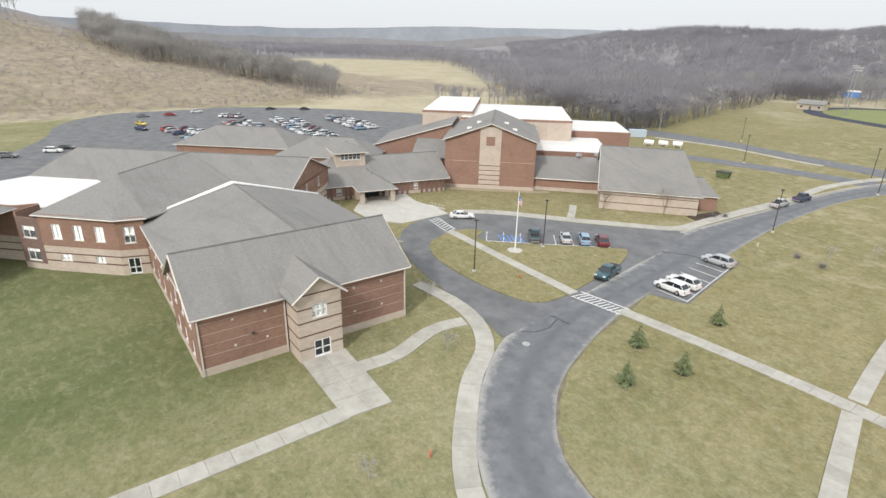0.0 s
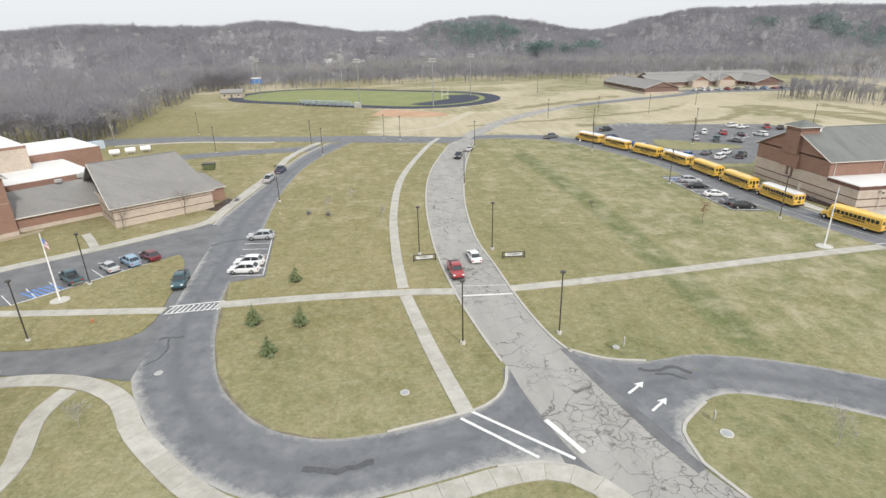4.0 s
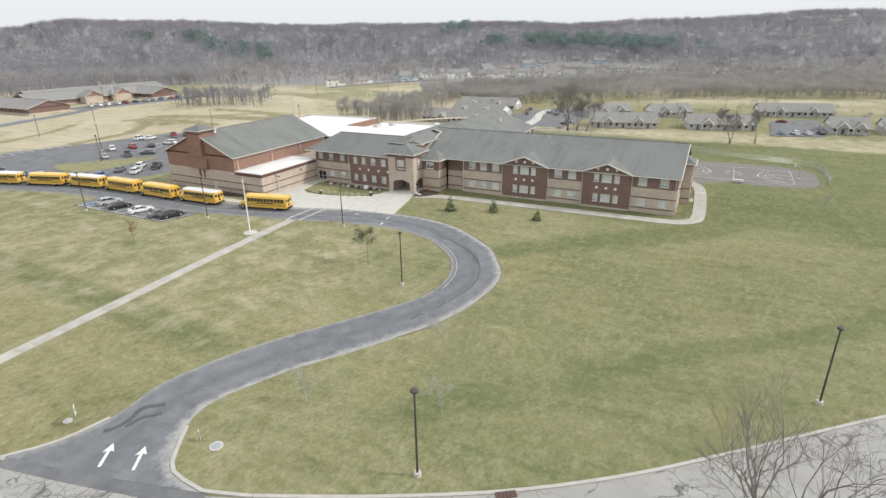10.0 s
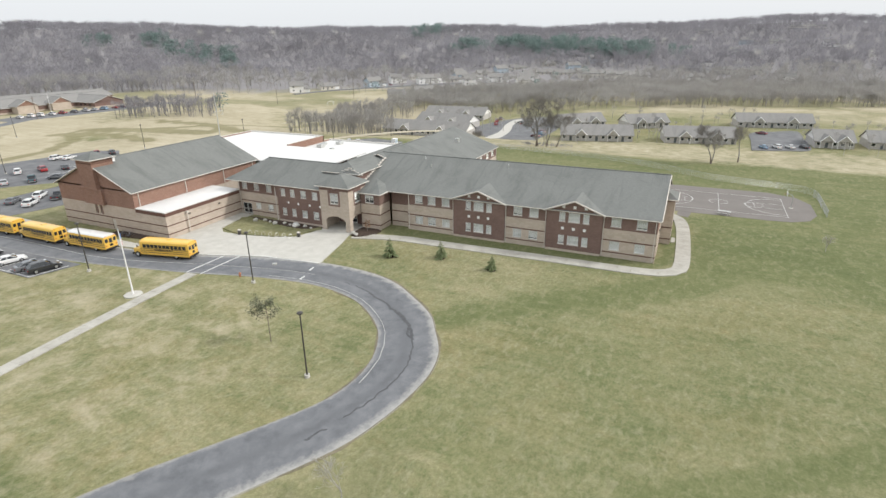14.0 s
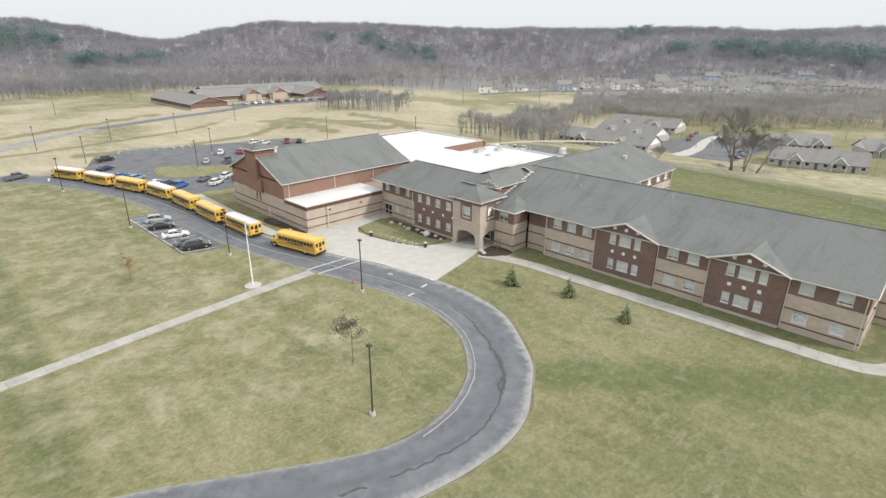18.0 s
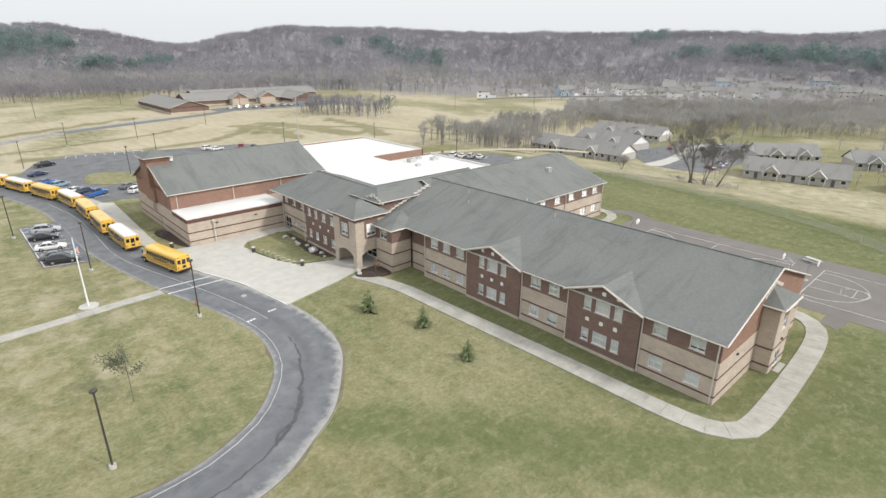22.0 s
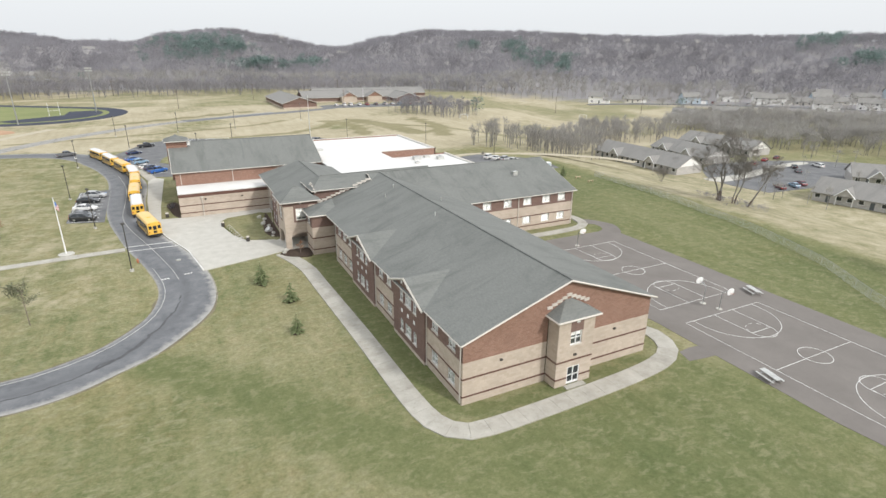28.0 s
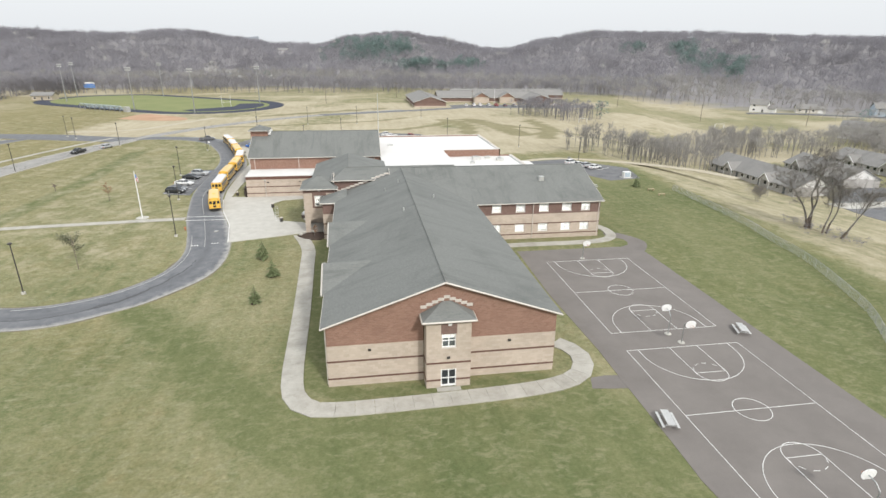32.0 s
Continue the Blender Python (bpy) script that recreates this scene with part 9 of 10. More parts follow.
for x, y in ((-107.5, 352.9), (-46.4, 296.8), (-9.1, 279.6), (18.3, 327.1), (-60, 392), (-118, 392)):
    fl = thing("floodlight_mast", x, y, 0, "tall steel floodlight mast at the sports ground", "floodlight", "floodlight masts")
    part("mast", Shape().tube((x, y, 0), (x, y, 23), 0.32, 0.16, 8), STEEL, fl)
    for j in range(2):
        bar = part("crossarm", Shape().boxf(Frame2(x, y, -33), -2.0, -0.1, 21.6 + j * 1.2, 2.0, 0.1, 21.75 + j * 1.2), STEEL, fl)
        for k in range(4):
            part("lamp_head", Shape().boxf(Frame2(x, y, -33), -1.85 + k * 1.1, -0.4, 21.75 + j * 1.2, -1.25 + k * 1.1, 0.3, 22.4 + j * 1.2), ALU, bar)
bl = thing("grandstand", -62, 300, 0, "grey metal bleachers beside the track", "bleachers")
fb = Frame2(-76, 313, -33)
for k in range(7):
    part("bench", Shape().boxf(fb, 0, -2.0 - k * 0.8, 0.4 + k * 0.45, 34, -1.4 - k * 0.8, 0.55 + k * 0.45), SIDING_BLUE, bl)
for k in range(9):
    part("support_frame", Shape().boxf(fb, k * 4.2, -7.0, 0, k * 4.2 + 0.1, -6.4, 0.4 + 2.4), STEEL, bl)
part("press_box", Shape().boxf(fb, 36, -6.2, 0, 39, -4.0, 2.8), ALU, bl)


def shed(name, x, y, deg, L, W, he, hr, wall, roof, label, cat, openings=0):
    ob = thing(name, x, y, land(x, y), label, cat, "distant buildings")
    z = land(x, y)
    f = Frame2(x, y, deg)
    sh = Shape().boxf(f, 0, 0, z - 1.5, L, W, z + he)
    part("body", sh, wall, ob)
    for s in (0, 1):
        tri = [f.at3(s * L, 0, z + he), f.at3(s * L, W, z + he), f.at3(s * L, W / 2, z + hr - 0.1)]
        tri2 = [f.at3(s * L + (0.2 if s == 0 else -0.2), w, zz) for w, zz in ((0, z + he), (W, z + he), (W / 2, z + hr - 0.1))]
        part("gable", Shape().add([*tri, *tri2], [(0, 1, 2), (5, 4, 3), (0, 3, 4, 1), (1, 4, 5, 2), (2, 5, 3, 0)]), SIDING_WHITE if name == "apartment_row" else wall, ob)
    for poly in ([(-0.5, -0.6, -0.25), (L + 0.5, -0.6, -0.25), (L + 0.5, W / 2, hr - he), (-0.5, W / 2, hr - he)], [(-0.5, W / 2, hr - he), (L + 0.5, W / 2, hr - he), (L + 0.5, W + 0.6, -0.25), (-0.5, W + 0.6, -0.25)]):
        part("roof_slope", Shape().slab([f.at3(u, w, z + he + d) for u, w, d in poly], 0.2), roof, ob)
    n = max(2, int(L / (2.6 if name == "apartment_row" else 4.0)))
    for k in range(n):
        u = L * (k + 0.5) / n
        if openings and k % 4 == 1:
            part("door", Shape().boxf(f, u - 0.5, -0.06, z + 0.1, u + 0.5, 0.02, z + 2.1), DARK_IN, ob)
            continue
        for zz in ((1.0,) if he < 4.5 else (1.0, 3.9)):
            w = part("window", Shape().boxf(f, u - 0.75, -0.05, z + zz, u + 0.75, 0.02, z + zz + 1.3), WHITE, ob)
            part("pane", Shape().boxf(f, u - 0.62, -0.07, z + zz + 0.12, u + 0.62, -0.051, z + zz + 1.18), CAR_GLASS, w)
    return ob


def porch_gable(ob, x, y, deg, u, w, he, hr, wall):
    """A small gabled porch on the long side of a low building."""
    f = Frame2(x, y, deg)
    z = land(x, y)
    tri = [f.at3(u - w / 2, -1.2, z + he), f.at3(u + w / 2, -1.2, z + he), f.at3(u, -1.2, z + hr)]
    tri2 = [f.at3(u - w / 2, 3.0, z + he), f.at3(u + w / 2, 3.0, z + he), f.at3(u, 3.5, z + hr)]
    part("porch_gable", Shape().add([*tri, *tri2], [(0, 1, 2), (5, 4, 3), (0, 3, 4, 1)]), wall, ob)
    for s in (-1, 1):
        poly = [f.at3(u + s * (w / 2 + 0.4), -1.6, z + he - 0.2), f.at3(u, -1.6, z + hr + 0.1), f.at3(u, 4.5, z + hr + 0.1), f.at3(u + s * (w / 2 + 0.4), 1.0, z + he - 0.2)]
        part("roof_slope", Shape().slab(poly if s > 0 else poly[::-1], 0.15), ROOF_FAR, ob)
        part("rake_board", Shape().tube(f.at3(u + s * (w / 2 + 0.4), -1.62, z + he - 0.25), f.at3(u, -1.62, z + hr + 0.03), 0.14, 0.14, 4), WHITE, ob)
        part("porch_post", Shape().boxf(f, u + s * (w / 2 - 0.2) - 0.1, -1.2, z, u + s * (w / 2 - 0.2) + 0.1, -1.0, z + he), WHITE, ob)


ROOF_FAR = shingle_mat("brown_grey_shingle", (0.20, 0.195, 0.185), (0.30, 0.29, 0.275), (0.17, 0.165, 0.16))
TAN_WOOD = speckled("tan_wood", (0.36, 0.29, 0.18), (0.48, 0.40, 0.26), 2.0, 14.0)
SIDING = plain("pale_siding", (0.62, 0.59, 0.54), 0.8)
STONE_LOW = speckled("grey_stone_veneer", (0.36, 0.345, 0.33), (0.53, 0.51, 0.485), 1.0, 4.0)
SIDING_WHITE = plain("white_siding", (0.80, 0.79, 0.77), 0.8)
SIDING_TAN = plain("tan_siding", (0.46, 0.40, 0.31), 0.8)
shed("field_house", -134, 364, 0, 13, 8, 3.4, 5.2, SIDING_TAN, ROOF_FAR, "low tan field house by the track", "building", 1)
sc = thing("scoreboard", -124, 428, 0, "blue and white scoreboard on steel posts", "scoreboard")
for d in (-3, 3):
    part("post", Shape().box(-124 + d - 0.15, 427.9, 0, -124 + d + 0.15, 428.2, 6.5), STEEL, sc)
part("panel", Shape().box(-128, 427.6, 4.0, -120, 427.88, 7.2), LINE_BLUE, sc)
part("header", Shape().box(-128, 427.5, 7.2, -120, 427.9, 8.2), WHITE, sc)

# ---- far school across the meadow ----
ES = thing("elementary_school", 165, 340, 0, "low red-brick school with broad dark roofs across the meadow", "school building")
for ox, oy, deg, L, W, he, hr in ((136, 304, 90, 60, 20, 3.4, 6.6), (212, 318, 90, 40, 18, 3.4, 6.4), (136, 338, -4, 78, 26, 3.4, 7.0), (150, 364, -4, 84, 24, 3.4, 6.8)):
    f = Frame2(ox, oy, deg)
    ridge_roof(ES, f, L, W, he, hr, 0, 0, 0.7, mat=ROOF_FAR)
    wins = [(u, u + 1.6, 1.1, 2.7) for u in range(3, int(L) - 3, 4)]
    for a, b, hl in (((0, 0), (L, 0), []), ((L, 0), (L, W), []), ((L, W), (0, W), wins), ((0, W), (0, 0), [])):
        # the far school's walls get the darker brick to imitate their shade
        fr_x, _ = facade(ES, f.at(*a), f.at(*b), [(-0.5, 0.9, BLOCK, "block_course", 0.02), (0.9, he, BRICK_DARK_SHADED, "brick_wall", 0.0)], hl)
        for h in hl:
            part("window", Shape().boxf(fr_x, h[0], 0.1, h[2], h[1], 0.2, h[3]), CAR_GLASS, ES)
    gable_wall(ES, f, 0.0, W, he, hr, BRICK_DARK_SHADED, z0=he)
    gable_wall(ES, f, L - 0.35, W, he, hr, BRICK, z0=he)
for x in (160, 178):
    f = Frame2(x, 330, -4)
    part("entry_wall", Shape().boxf(f, 0, 0, 0, 10, 9, 4.2), BLOCK, ES, "tan entrance block")
    ridge_roof(ES, f.sub(10, 0, 90), 9, 10, 4.2, 7.0, 0, 0, 0.5, mat=ROOF_FAR)
    gable_wall(ES, f.sub(10, 0, 90), 0, 10, 4.2, 7.0, BRICK, z0=4.2)
area("far_car_park", [(140, 300), (214, 294), (232, 298), (230, 314), (214, 312), (150, 320), (140, 316)], 0.05, ASPHALT, "small car park before the far school", "car park")
for k in range(14):
    put_car(kinds[rnd_c.randrange(6)], shades[rnd_c.randrange(12)], 150 + k * 5.2 + rnd_c.uniform(-1, 1), 312 - k * 0.7, 90 + rnd_c.uniform(-4, 4), "before the far school")
fpole = thing("flag_pole", 172, 322, 0, "thin pale pole before the far school", "flagpole", "flagpoles")
part("pole", Shape().tube((172, 322, 0), (172, 322, 10), 0.12, 0.06, 8), WHITE, fpole)
road("far_school_road", [(62, 262), (96, 276), (128, 288), (150, 300)], [(58, 268), (94, 283), (126, 295), (146, 306)], 0.045, ASPHALT_WORN, "grey lane to the far school")

# ---- apartments and houses to the east ----
for ox, oy, deg, L, W in ((207.5, 134.5, -90, 41, 12.5), (236, 132, -98, 30, 12.5), (262, 140, -88, 34, 14), (217.4, 53.5, -76, 29, 12.5), (250, 60, -52, 22, 12), (226.9, 13.2, -78, 27, 12.5), (259.5, 31, -58, 20, 12), (282.5, -15.5, -80, 32, 12.5), (236, -40, -86, 13, 15), (240, -58, -88, 26, 13)):
    ob = shed("apartment_row", ox, oy, deg, L, W, 2.8, 6.2, STONE_LOW, ROOF_FAR, "long single-storey apartment row with a grey shingle roof", "apartment building", 1)
    for u in (L * 0.28, L * 0.72):
        porch_gable(ob, ox, oy, deg, u, 4.4, 2.7, 4.9, STONE_LOW)
LOT_Z = land(235, 80) + 0.06
area("apartment_lot", spline([(214, 64), (212, 76), (216, 88), (234, 101), (264, 97), (285, 84), (284, 73), (260, 64), (238, 62), (214, 64)], 2.5)[:-1], LOT_Z, ASPHALT, "dark car park between the apartment rows", "car park", low=LOT_Z - 0.15)
area("apartment_drive", spline([(212, 86), (230, 85.5), (254, 90), (272, 90.5), (272, 87), (254, 86), (232, 81), (213, 80), (212, 86)], 2.5)[:-1], LOT_Z + 0.03, CONCRETE, "pale concrete drive to the apartments", "road", low=LOT_Z - 0.1)
for x, y, d, kind, col in ((261, 97.5, 20, "sedan", "red"), (269.9, 98.5, 20, "sedan", "maroon"), (268.5, 81.5, 70, "suv", "white"), (228.7, 65.6, 60, "sedan", "sky"), (233.3, 66.3, 60, "sedan", "maroon"), (258.2, 84.0, 40, "sedan", "black"), (252.0, 78.7, 40, "sedan", "grey"), (277.6, 74.1, 10, "suv", "black"), (250.1, 94.2, 20, "sedan", "red"), (222, 66, 60, "sedan", "maroon")):
    ob = put_car(kind, col, x, y, d, "in the apartment car park")
    ob.location.z = LOT_Z + 0.02
LOT_E = land(248, -28) + 0.25
area("apartment_lot", spline([(221, -18), (224, -29), (229, -38), (252, -39), (276, -39), (272, -30), (264, -20), (244, -19), (221, -18)], 2.5)[:-1], LOT_E, ASPHALT, "dark car park beside the outer apartment rows", "car park", low=LOT_E - 2.5)
for x, y, d, kind, col in ((226.3, -22.2, 20, "sedan", "sky"), (228.0, -26.8, 20, "suv", "white"), (229.7, -31.3, 20, "sedan", "white"), (231.6, -36.1, 20, "sedan", "black"), (262, -24.0, 60, "sedan", "maroon")):
    put_car(kind, col, x, y, d, "in the apartment car park").location.z = LOT_E + 0.02
for x, y in ((155.5, 83.7), (155.6, 78.5)):
    bn = thing("garden_bench", x, y, 0, "low yellowish wooden bench on the grass", "bench", "lawn benches")
    part("seat", Shape().box(x - 0.9, y - 0.25, 0.42, x + 0.9, y + 0.25, 0.5), TAN_WOOD, bn)
    for d in (-0.75, 0.75):
        part("leg", Shape().box(x + d - 0.06, y - 0.2, 0, x + d + 0.06, y + 0.2, 0.42), TAN_WOOD, bn)
cab = thing("utility_cabinet", 156.3, 99.3, 0, "white metal utility cabinet on a concrete pad", "utility cabinet")
part("pad", Shape().box(154.8, 98.0, -0.05, 157.8, 100.6, 0.12), CONCRETE, cab)
part("cabinet", Shape().box(155.3, 98.6, 0.12, 157.3, 100.0, 1.75), WHITE, cab)
part("cabinet_door", Shape().box(155.5, 98.56, 0.25, 156.28, 98.6, 1.6), SIDING_BLUE, cab)
part("cabinet_door", Shape().box(156.32, 98.56, 0.25, 157.1, 98.6, 1.6), SIDING_BLUE, cab)


def house(x, y, deg, s, wall, k):
    L, W = 13 * s, 9 * s
    two = k % 3 != 1
    ob = shed("house", x, y, deg, L, W, 5.4 if two else 3.0, (8.6 if two else 5.8), wall, ROOF_FAR, f"distant {'two-storey' if two else 'single-storey'} family house with a gabled roof", "house", 1)
    f = Frame2(x, y, deg)
    z = land(x, y)
    part("garage", Shape().boxf(f, L, 0.8, z - 1, L + 6 * s, W - 1, z + 2.9), wall, ob)
    part("garage_roof", Shape().slab([f.at3(L, 0.3, z + 2.8), f.at3(L + 6.4 * s, 0.3, z + 2.8), f.at3(L + 6.4 * s, W / 2, z + 4.6), f.at3(L, W / 2, z + 4.6)], 0.2), ROOF_FAR, ob)
    part("garage_roof", Shape().slab([f.at3(L, W / 2, z + 4.6), f.at3(L + 6.4 * s, W / 2, z + 4.6), f.at3(L + 6.4 * s, W - 0.5, z + 2.8), f.at3(L, W - 0.5, z + 2.8)], 0.2), ROOF_FAR, ob)
    part("garage_door", Shape().boxf(f, L + 1.0, 0.72, z, L + 5.0 * s, 0.82, z + 2.2), WHITE, ob)


WALLS = (SIDING_WHITE, SIDING, SIDING_BLUE, SIDING_WHITE, SIDING, SIDING_WHITE)
spots = [(355.1, 310.4, -35), (384.8, 301.3, -30), (421.2, 275.2, -38), (463.7, 276.7, -40), (504.1, 275.7, -40), (468.2, 249.0, -45), (478.0, 239.6, -40), (493.1, 231.5, -45), (513.8, 230.1, -50), (465.3, 200.7, -50), (518.4, 218.9, -50), (500.4, 190.4, -55), (465.4, 149.5, -60), (589.4, 196.3, -50), (597.4, 134.7, -60), (319.0, 196.0, -50), (329.9, 189.3, -45), (343.4, 187.6, -40), (536.2, 240.6, -45), (550.5, 220.7, -45), (567.5, 205.5, -50), (483.0, 210.2, -55), (529.4, 188.1, -55), (515.6, 163.9, -60), (543.3, 167.9, -58), (614.1, 166.3, -50), (640, 120, -60), (595.0, 5.1, -85), (592.9, -10.2, -90), (537.4, 14.5, -85), (547.6, -57.5, -95), (846, 16, -85), (769, -31, -88), (733, -112, -95), (765, -60, -90), (700, -20, -85), (-20, 585, -10), (10, 592, 5), (-60, 600, 0), (-90, 640, 10), (-440, -20, 30), (-30, 830, 0), (20, 900, 0), (-260, 900, 20)]
for x, y, d, L, W, he in ((568.0, 161.4, -62, 24, 10, 3.2), (567.2, 141.9, -62, 22, 10, 3.2), (554.2, 114.0, -66, 34, 11, 5.2), (549.8, 87.3, -68, 36, 12, 5.4), (544.5, 68.4, -70, 20, 11, 5.2), (579.6, 122.9, -64, 20, 10, 3.2), (583.2, -16.6, -86, 30, 11, 5.4), (599.9, 30.5, -84, 26, 11, 3.2), (860, -90, -93, 40, 12, 4.0)):
    shed("town_house_row", x, y, d, L, W, he, he + 2.6, SIDING, ROOF_FAR, "long pale town house row across the valley", "house", 1)
for k, (x, y, d) in enumerate(spots):
    house(x, y, d + (k * 37) % 25 - 12, 0.84 + 0.1 * (k % 3), WALLS[k % 6], k)
for k in range(14):
    x, y = 370 + rnd_c.uniform(0, 200), 110 + rnd_c.uniform(0, 180)
    ob = put_car(kinds[rnd_c.randrange(6)], shades[rnd_c.randrange(12)], x, y, rnd_c.uniform(0, 180), "among the distant houses")
    ob.location.z = land(x, y) + 0.05
road("suburb_street", [(345, 300), (384, 290), (440, 258), (500, 200), (530, 140), (545, 80)], [(343, 295), (381, 285), (436, 253), (495, 197), (525, 138), (540, 78)], 0.45, ASPHALT_WORN, "pale suburban street").location.z = land(440, 250)
for x, y in ((193.9, 222.8), (252, 196)):
    g = thing("soccer_goal", x, y, 0, "small white goal frame on the meadow", "goal", "goal frames")
    part("crossbar", Shape().tube((x - 2, y, 2.2), (x + 2, y - 1, 2.2), 0.07, 0.07, 6), WHITE, g)
    for px, py in ((x - 2, y), (x + 2, y - 1)):
        part("post", Shape().tube((px, py, 0), (px, py, 2.2), 0.07, 0.07, 6), WHITE, g)
        part("stay", Shape().tube((px, py, 2.2), (px + 0.6, py + 1.6, 0), 0.05, 0.05, 6), WHITE, g)
for x, y in ((1.0, 312.0),):
    g = thing("goal_post", x, y, 0, "white football goal post", "goal", "goal frames")
    part("crossbar", Shape().tube((x - 2, y - 2.5, 3), (x + 2, y + 2.5, 3), 0.09, 0.09, 6), WHITE, g)
    for s in (-1, 1):
        part("upright", Shape().tube((x + s * 2, y + s * 2.5, 0), (x + s * 2, y + s * 2.5, 7), 0.09, 0.09, 6), WHITE, g)
mast = thing("antenna_mast", 85.3, 107.2, 0, "thin pale radio mast behind the gym", "antenna")
part("mast", Shape().tube((85.3, 107.2, 6.6), (85.3, 107.2, 23.2), 0.13, 0.07, 8), ALU, mast)
part("base_plate", Shape().box(84.95, 106.85, 6.6, 85.65, 107.55, 6.8), STEEL, mast)

def chain_fence(line, h):
    """A chain-link fence: posts, a top rail and a lattice of thin wire."""
    ob = thing("chain_fence", *line[0], 0, "low grey chain-link fence along the meadow edge", "fence")
    run = spline(line, 3.0)
    foot = [Vector((x, y, land(x, y))) for x, y in run]
    up = Vector((0, 0, h))
    for p in foot:
        part("post", Shape().tube(p - Vector((0, 0, 0.1)), p + up * 1.03, 0.035, 0.035, 6), STEEL, ob)
    wire = Shape()
    for p, q in zip(foot, foot[1:]):
        part("top_rail", Shape().tube(p + up, q + up, 0.025, 0.025, 5), STEEL, ob)
        n = 14
        for k in range(-7, n):
            for s in (0, 1):
                a, b = k / n, (k + 7) / n
                za, zb = (0.0, 1.0) if s else (1.0, 0.0)
                if a < 0:
                    za, a = za + (zb - za) * (-a) / (b - a), 0.0
                if b > 1:
                    zb, b = zb - (zb - za) * (b - 1) / (b - a), 1.0
                wire.tube(p.lerp(q, a) + up * za, p.lerp(q, b) + up * zb, 0.008, 0.008, 3, False)
    part("wire_mesh", wire, STEEL, ob)


chain_fence([(161.9, 84), (161.6, 77), (160.6, 56), (158.4, 43), (157.0, 33), (153.4, 22), (149.8, 13), (146.2, 7.4), (140.5, -1.5), (137.2, -11), (135.2, -20), (131.0, -24.2), (122, -24.4), (114, -24.2)], 1.5)

# utility poles along the far road
for x, y in ((60, 330), (110, 380), (180, 410), (-100, 440), (20, 445), (250, 300), (152, 300), (290, 268), (335, 235)):
    up_ = thing("utility_pole", x, y, land(x, y), "wooden utility pole with a crossarm", "utility pole", "utility poles")
    z = land(x, y)
    part("pole", Shape().tube((x, y, z), (x, y, z + 11), 0.16, 0.11, 7), BARK, up_)
    part("crossarm", Shape().box(x - 1.1, y - 0.07, z + 10.0, x + 1.1, y + 0.07, z + 10.15), BARK, up_)

for x, y, d in ((-122.4, 183.6, 20), (-118.6, 186.2, 20), (-114.8, 188.6, 20)):
    f = Frame2(x, y, d)
    tr = thing("storage_tank", x, y, 0, "white storage tank on blocks behind the high school", "storage tank", "storage tanks")
    part("shell", Shape().tube(f.at3(-1.5, 0, 1.2), f.at3(1.5, 0, 1.2), 0.85, 0.85, 12), WHITE, tr)
    for s in (-1.0, 1.0):
        part("saddle", Shape().boxf(f, s - 0.15, -0.7, 0, s + 0.15, 0.7, 0.6), CONCRETE, tr)
bx = thing("container", -133, 194.8, 0, "pale blue steel storage container", "container")
part("box", Shape().boxf(Frame2(-136, 194, 42), 0, 0, 0.1, 6, 2.5, 2.7), SIDING_BLUE, bx)
part("door", Shape().boxf(Frame2(-136, 194, 42), 6.0, 0.1, 0.2, 6.06, 2.4, 2.6), SIDING_BLUE, bx)

# ---- concrete walks, slab by slab ----
def slab_walk(name, line, width, label, slab=1.8, z=0.10, gap=0.012):
    ob = thing(name, line[0][0], line[0][1], 0, label, "path", kind="structure")
    fine = spline(line, 0.8)
    total = sum(math.dist(a, b) for a, b in zip(fine, fine[1:]))
    n = max(2, int(total / slab) + 1)
    mid_ = evenly(fine, n)
    wl, wr = offset(mid_, width / 2), offset(mid_, -width / 2)
    for i in range(n - 1):
        g = gap / max(math.dist(mid_[i], mid_[i + 1]), 0.1)
        quad = []
        for side in (wl, wr):
            a, b = side[i], side[i + 1]
            quad.append(((a[0] + (b[0] - a[0]) * g, a[1] + (b[1] - a[1]) * g), (b[0] + (a[0] - b[0]) * g, b[1] + (a[1] - b[1]) * g)))
        (a0, a1), (b0, b1) = quad
        zz = z + 0.003 * ((i * 7) % 3)
        part("slab", Shape().hexa([(*q, dip(*q) - 0.05) for q in (b0, b1, a1, a0)], [(*q, dip(*q) + zz) for q in (b0, b1, a1, a0)]), SLAB, ob)
    return ob


def slab_mat():
    m, nt, b = node_mat("walk_concrete")
    v = coords(nt)
    oi = nt.nodes.new("ShaderNodeObjectInfo")
    broad = noise_tex(nt, v, 0.5, 5, 0.65)
    grain = noise_tex(nt, v, 12.0, 3, 0.7)
    f = maths(nt, "MULTIPLY_ADD", oi.outputs["Random"], 0.10, maths(nt, "MULTIPLY_ADD", broad, 0.62, maths(nt, "MULTIPLY", grain, 0.2)))
    col = ramp(nt, f, [(0.30, (0.305, 0.290, 0.252)), (0.45, (0.390, 0.372, 0.328)), (0.64, (0.485, 0.468, 0.420))])
    grime = ramp(nt, noise_tex(nt, v, 1.3, 6, 0.75, 0.8), [(0.52, (0, 0, 0)), (0.70, (0.42, 0.42, 0.42))])
    col = mixc(nt, grime, col, (0.225, 0.218, 0.180))
    nt.links.new(col, b.inputs["Base Color"])
    b.inputs["Roughness"].default_value = 0.9
    bump(nt, b, grain, 0.15, 0.01)
    return m


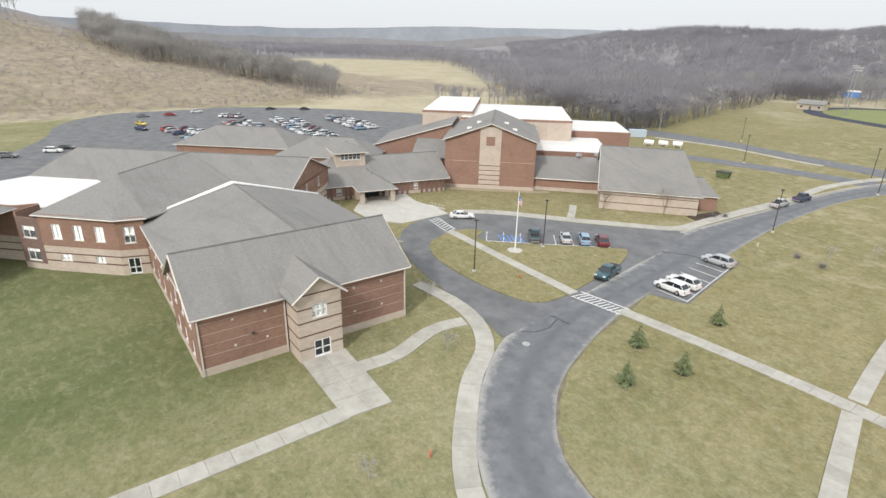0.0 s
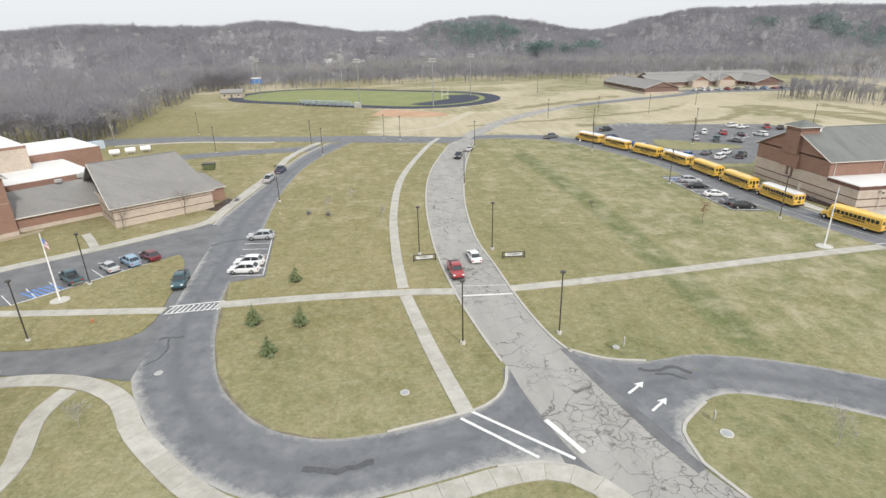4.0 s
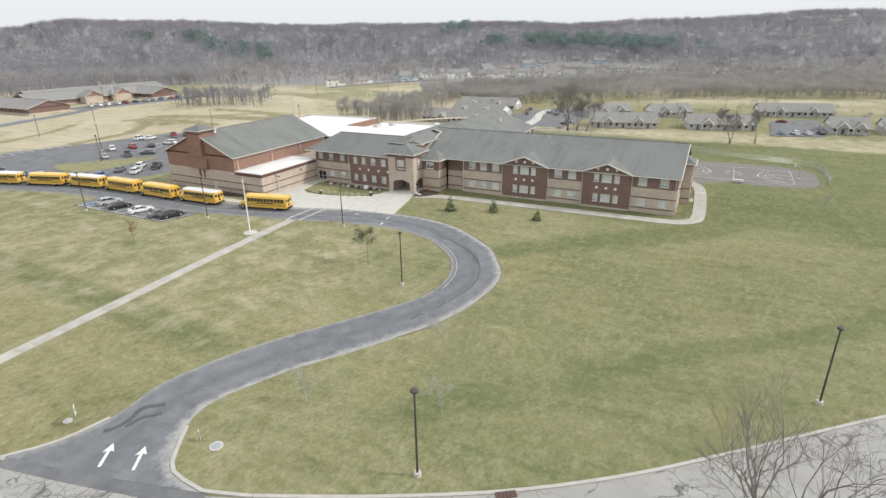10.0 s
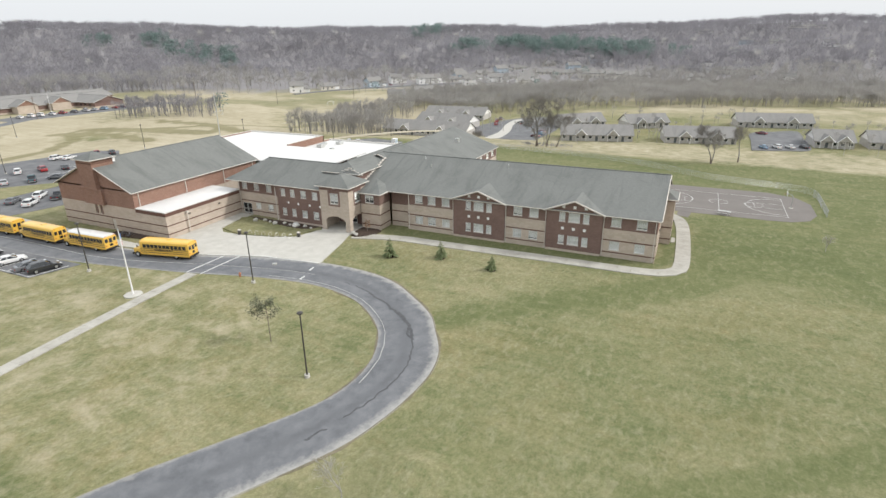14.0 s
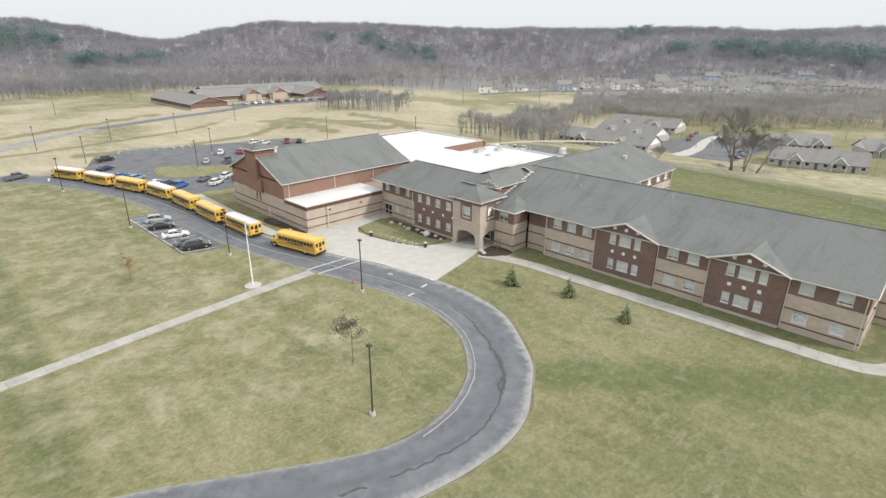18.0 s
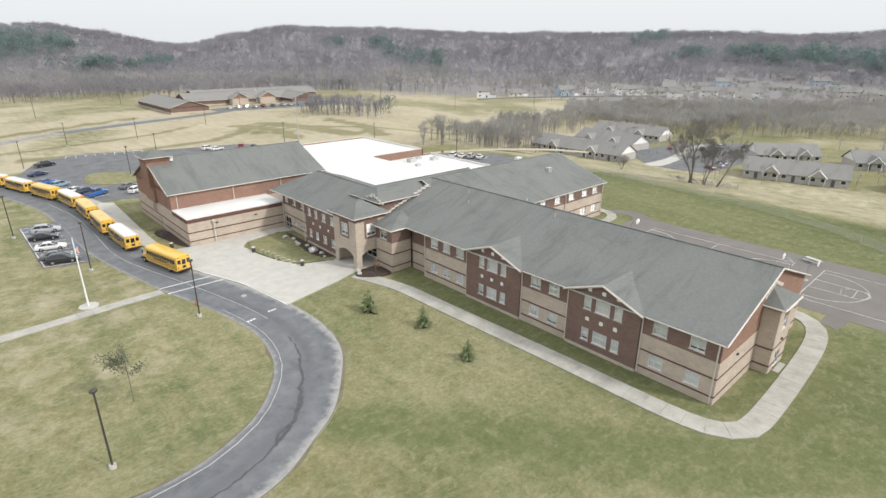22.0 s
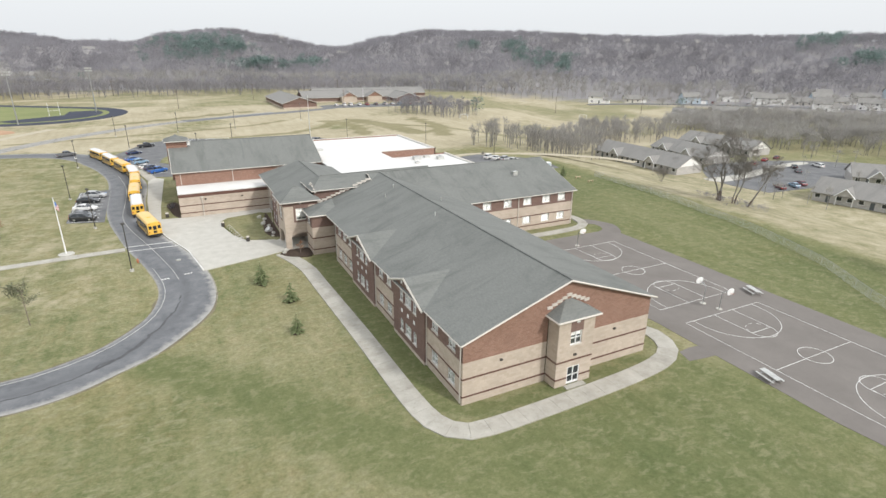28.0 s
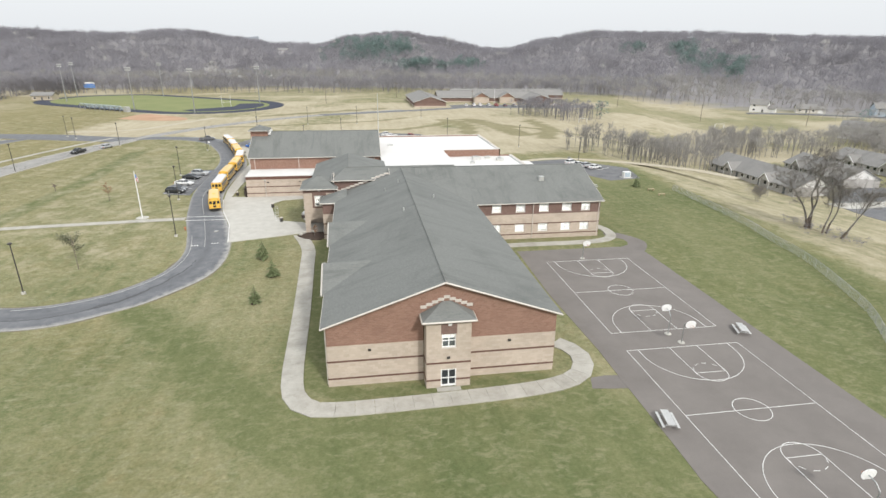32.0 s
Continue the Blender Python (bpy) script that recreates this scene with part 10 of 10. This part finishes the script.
SLAB = slab_mat()
slab_walk("school_walk", [(67.4, 58.2), (69.0, 53.2), (69.9, 48.5), (70.1, 43), (70.5, 32), (70.8, 23), (70.95, 15), (71.1, 8.8), (71.6, 4.6), (73.1, 2.2), (75.7, 1.35), (84.8, 1.4), (95.5, 1.9), (101.0, 2.8), (103.8, 4.6), (104.9, 7.4), (104.4, 9.6), (103.0, 11.4)], 2.4, "pale concrete walk round the school wing", 2.0)
slab_walk("door_walk", [(88.1, 3.6), (88.1, 2.9)], 2.6, "short concrete apron at the stair tower door", 0.7, 0.11)
slab_walk("bus_walk", offset([(45.05, 130), (42.3, 142), (38.8, 154), (35.9, 163.5)], -1.75), 2.6, "concrete walk between the waiting buses and the parked cars", 2.4, 0.115)
slab_walk("east_walk", [(101.0, 46.8), (110, 46.9), (120, 46.9), (126, 47.6), (128.6, 50.0), (129.0, 54), (127.5, 57.5)], 2.0, "concrete walk beside the east wing")
slab_walk("flagpole_walk", [(-20.9, 66.8), (-8, 67.6), (4, 68.7), (18, 70.0), (33, 71.3), (42.4, 71.9)], 1.9, "straight concrete walk across the lawn to the flagpole")
slab_walk("lawn_walk", [(-61.6, 68.5), (-50, 68.6), (-37.2, 68.2), (-28.9, 67.2)], 1.9, "straight concrete walk across the lawn")
slab_walk("roadside_walk", [(-17, 190), (-22.8, 174), (-32.5, 137), (-36.0, 107.5), (-36.6, 84.8), (-36.2, 69.6)], 1.6, "long concrete walk beside the main road")
slab_walk("roadside_walk", [(-36.0, 67.0), (-33.9, 52.6), (-31.8, 41.0)], 1.7, "concrete walk running down to the crossing")
slab_walk("island_walk", [(-98.2, 71.5), (-84.5, 69.7), (-68.4, 67.8)], 1.7, "concrete walk across the grass island", z=0.19)
slab_walk("drive_walk", offset([(-84.5, 52.9), (-76.8, 53.0), (-70.9, 51.4), (-66.3, 48.0), (-63.2, 43.0), (-59.4, 38.6), (-55.4, 34.6), (-51.2, 31.7), (-46.4, 30.3), (-41.0, 30.2), (-35.2, 31.2), (-30.0, 32.3), (-26.0, 32.4), (-22.9, 30.2), (-19.6, 24.2), (-15.5, 16.6)], 0.28), 2.1, "curving pale concrete walk along the school drive", 2.2)
slab_walk("curved_walk", [(-71.9, 35.4), (-71.6, 37.4), (-71.4, 40.1), (-72.4, 43.5), (-73.1, 46.4), (-72.8, 49.0), (-72.2, 50.8)], 2.0, "winding concrete walk from the school door", 1.6, 0.105)
slab_walk("field_walk", [(-66.5, 30.4), (-67.2, 22), (-68.1, 12), (-69.4, -2), (-71, -18)], 2.0, "straight concrete walk crossing the lawn", 2.0, 0.105)
slab_walk("school_front_walk", [(-106.5, 80.2), (-101.2, 86.6), (-94, 91.4), (-87.6, 95.4), (-79.4, 101.4), (-73.2, 106.4), (-71.6, 116), (-69.0, 134), (-66.2, 150)], 2.4, "pale concrete walk before the high school", 2.0)
slab_walk("school_front_walk", [(-66.2, 150), (-66.4, 158), (-65.6, 168), (-62.0, 182), (-58.4, 191.4)], 2.2, "pale concrete walk beside the drive", 2.4)
slab_walk("upper_walk", [(-74.5, 196.4), (-82, 197.6), (-92, 200.2), (-104.5, 203.4), (-116, 203.0), (-130, 201.6)], 1.7, "pale concrete walk along the upper road", 2.4, 0.085)
slab_walk("school_side_walk", [(-89.5, 95.5), (-92.0, 99.5), (-94.6, 103.4)], 1.5, "short concrete walk to the school wall", 1.5, 0.095)
pad = thing("entrance_pad", -71, 33, 0, "broad concrete pad before the school door", "path", kind="structure")
for i in range(4):
    for j in range(2):
        a, b = i / 4, (i + 1) / 4
        c, d = j / 2, (j + 1) / 2
        P00, P10, P11, P01 = (-76.7, 31.2), (-65.7, 29.9), (-65.0, 34.6), (-76.1, 36.2)

        def mixp(s, t):
            return tuple((1 - s) * (1 - t) * p + s * (1 - t) * q + s * t * r_ + (1 - s) * t * u for p, q, r_, u in zip(P00, P10, P11, P01))

        e = 0.002
        q4 = [mixp(a + e, c + e), mixp(b - e, c + e), mixp(b - e, d - e), mixp(a + e, d - e)]
        part("slab", Shape().hexa([(*p, -0.05) for p in q4], [(*p, 0.12) for p in q4]), SLAB, pad)
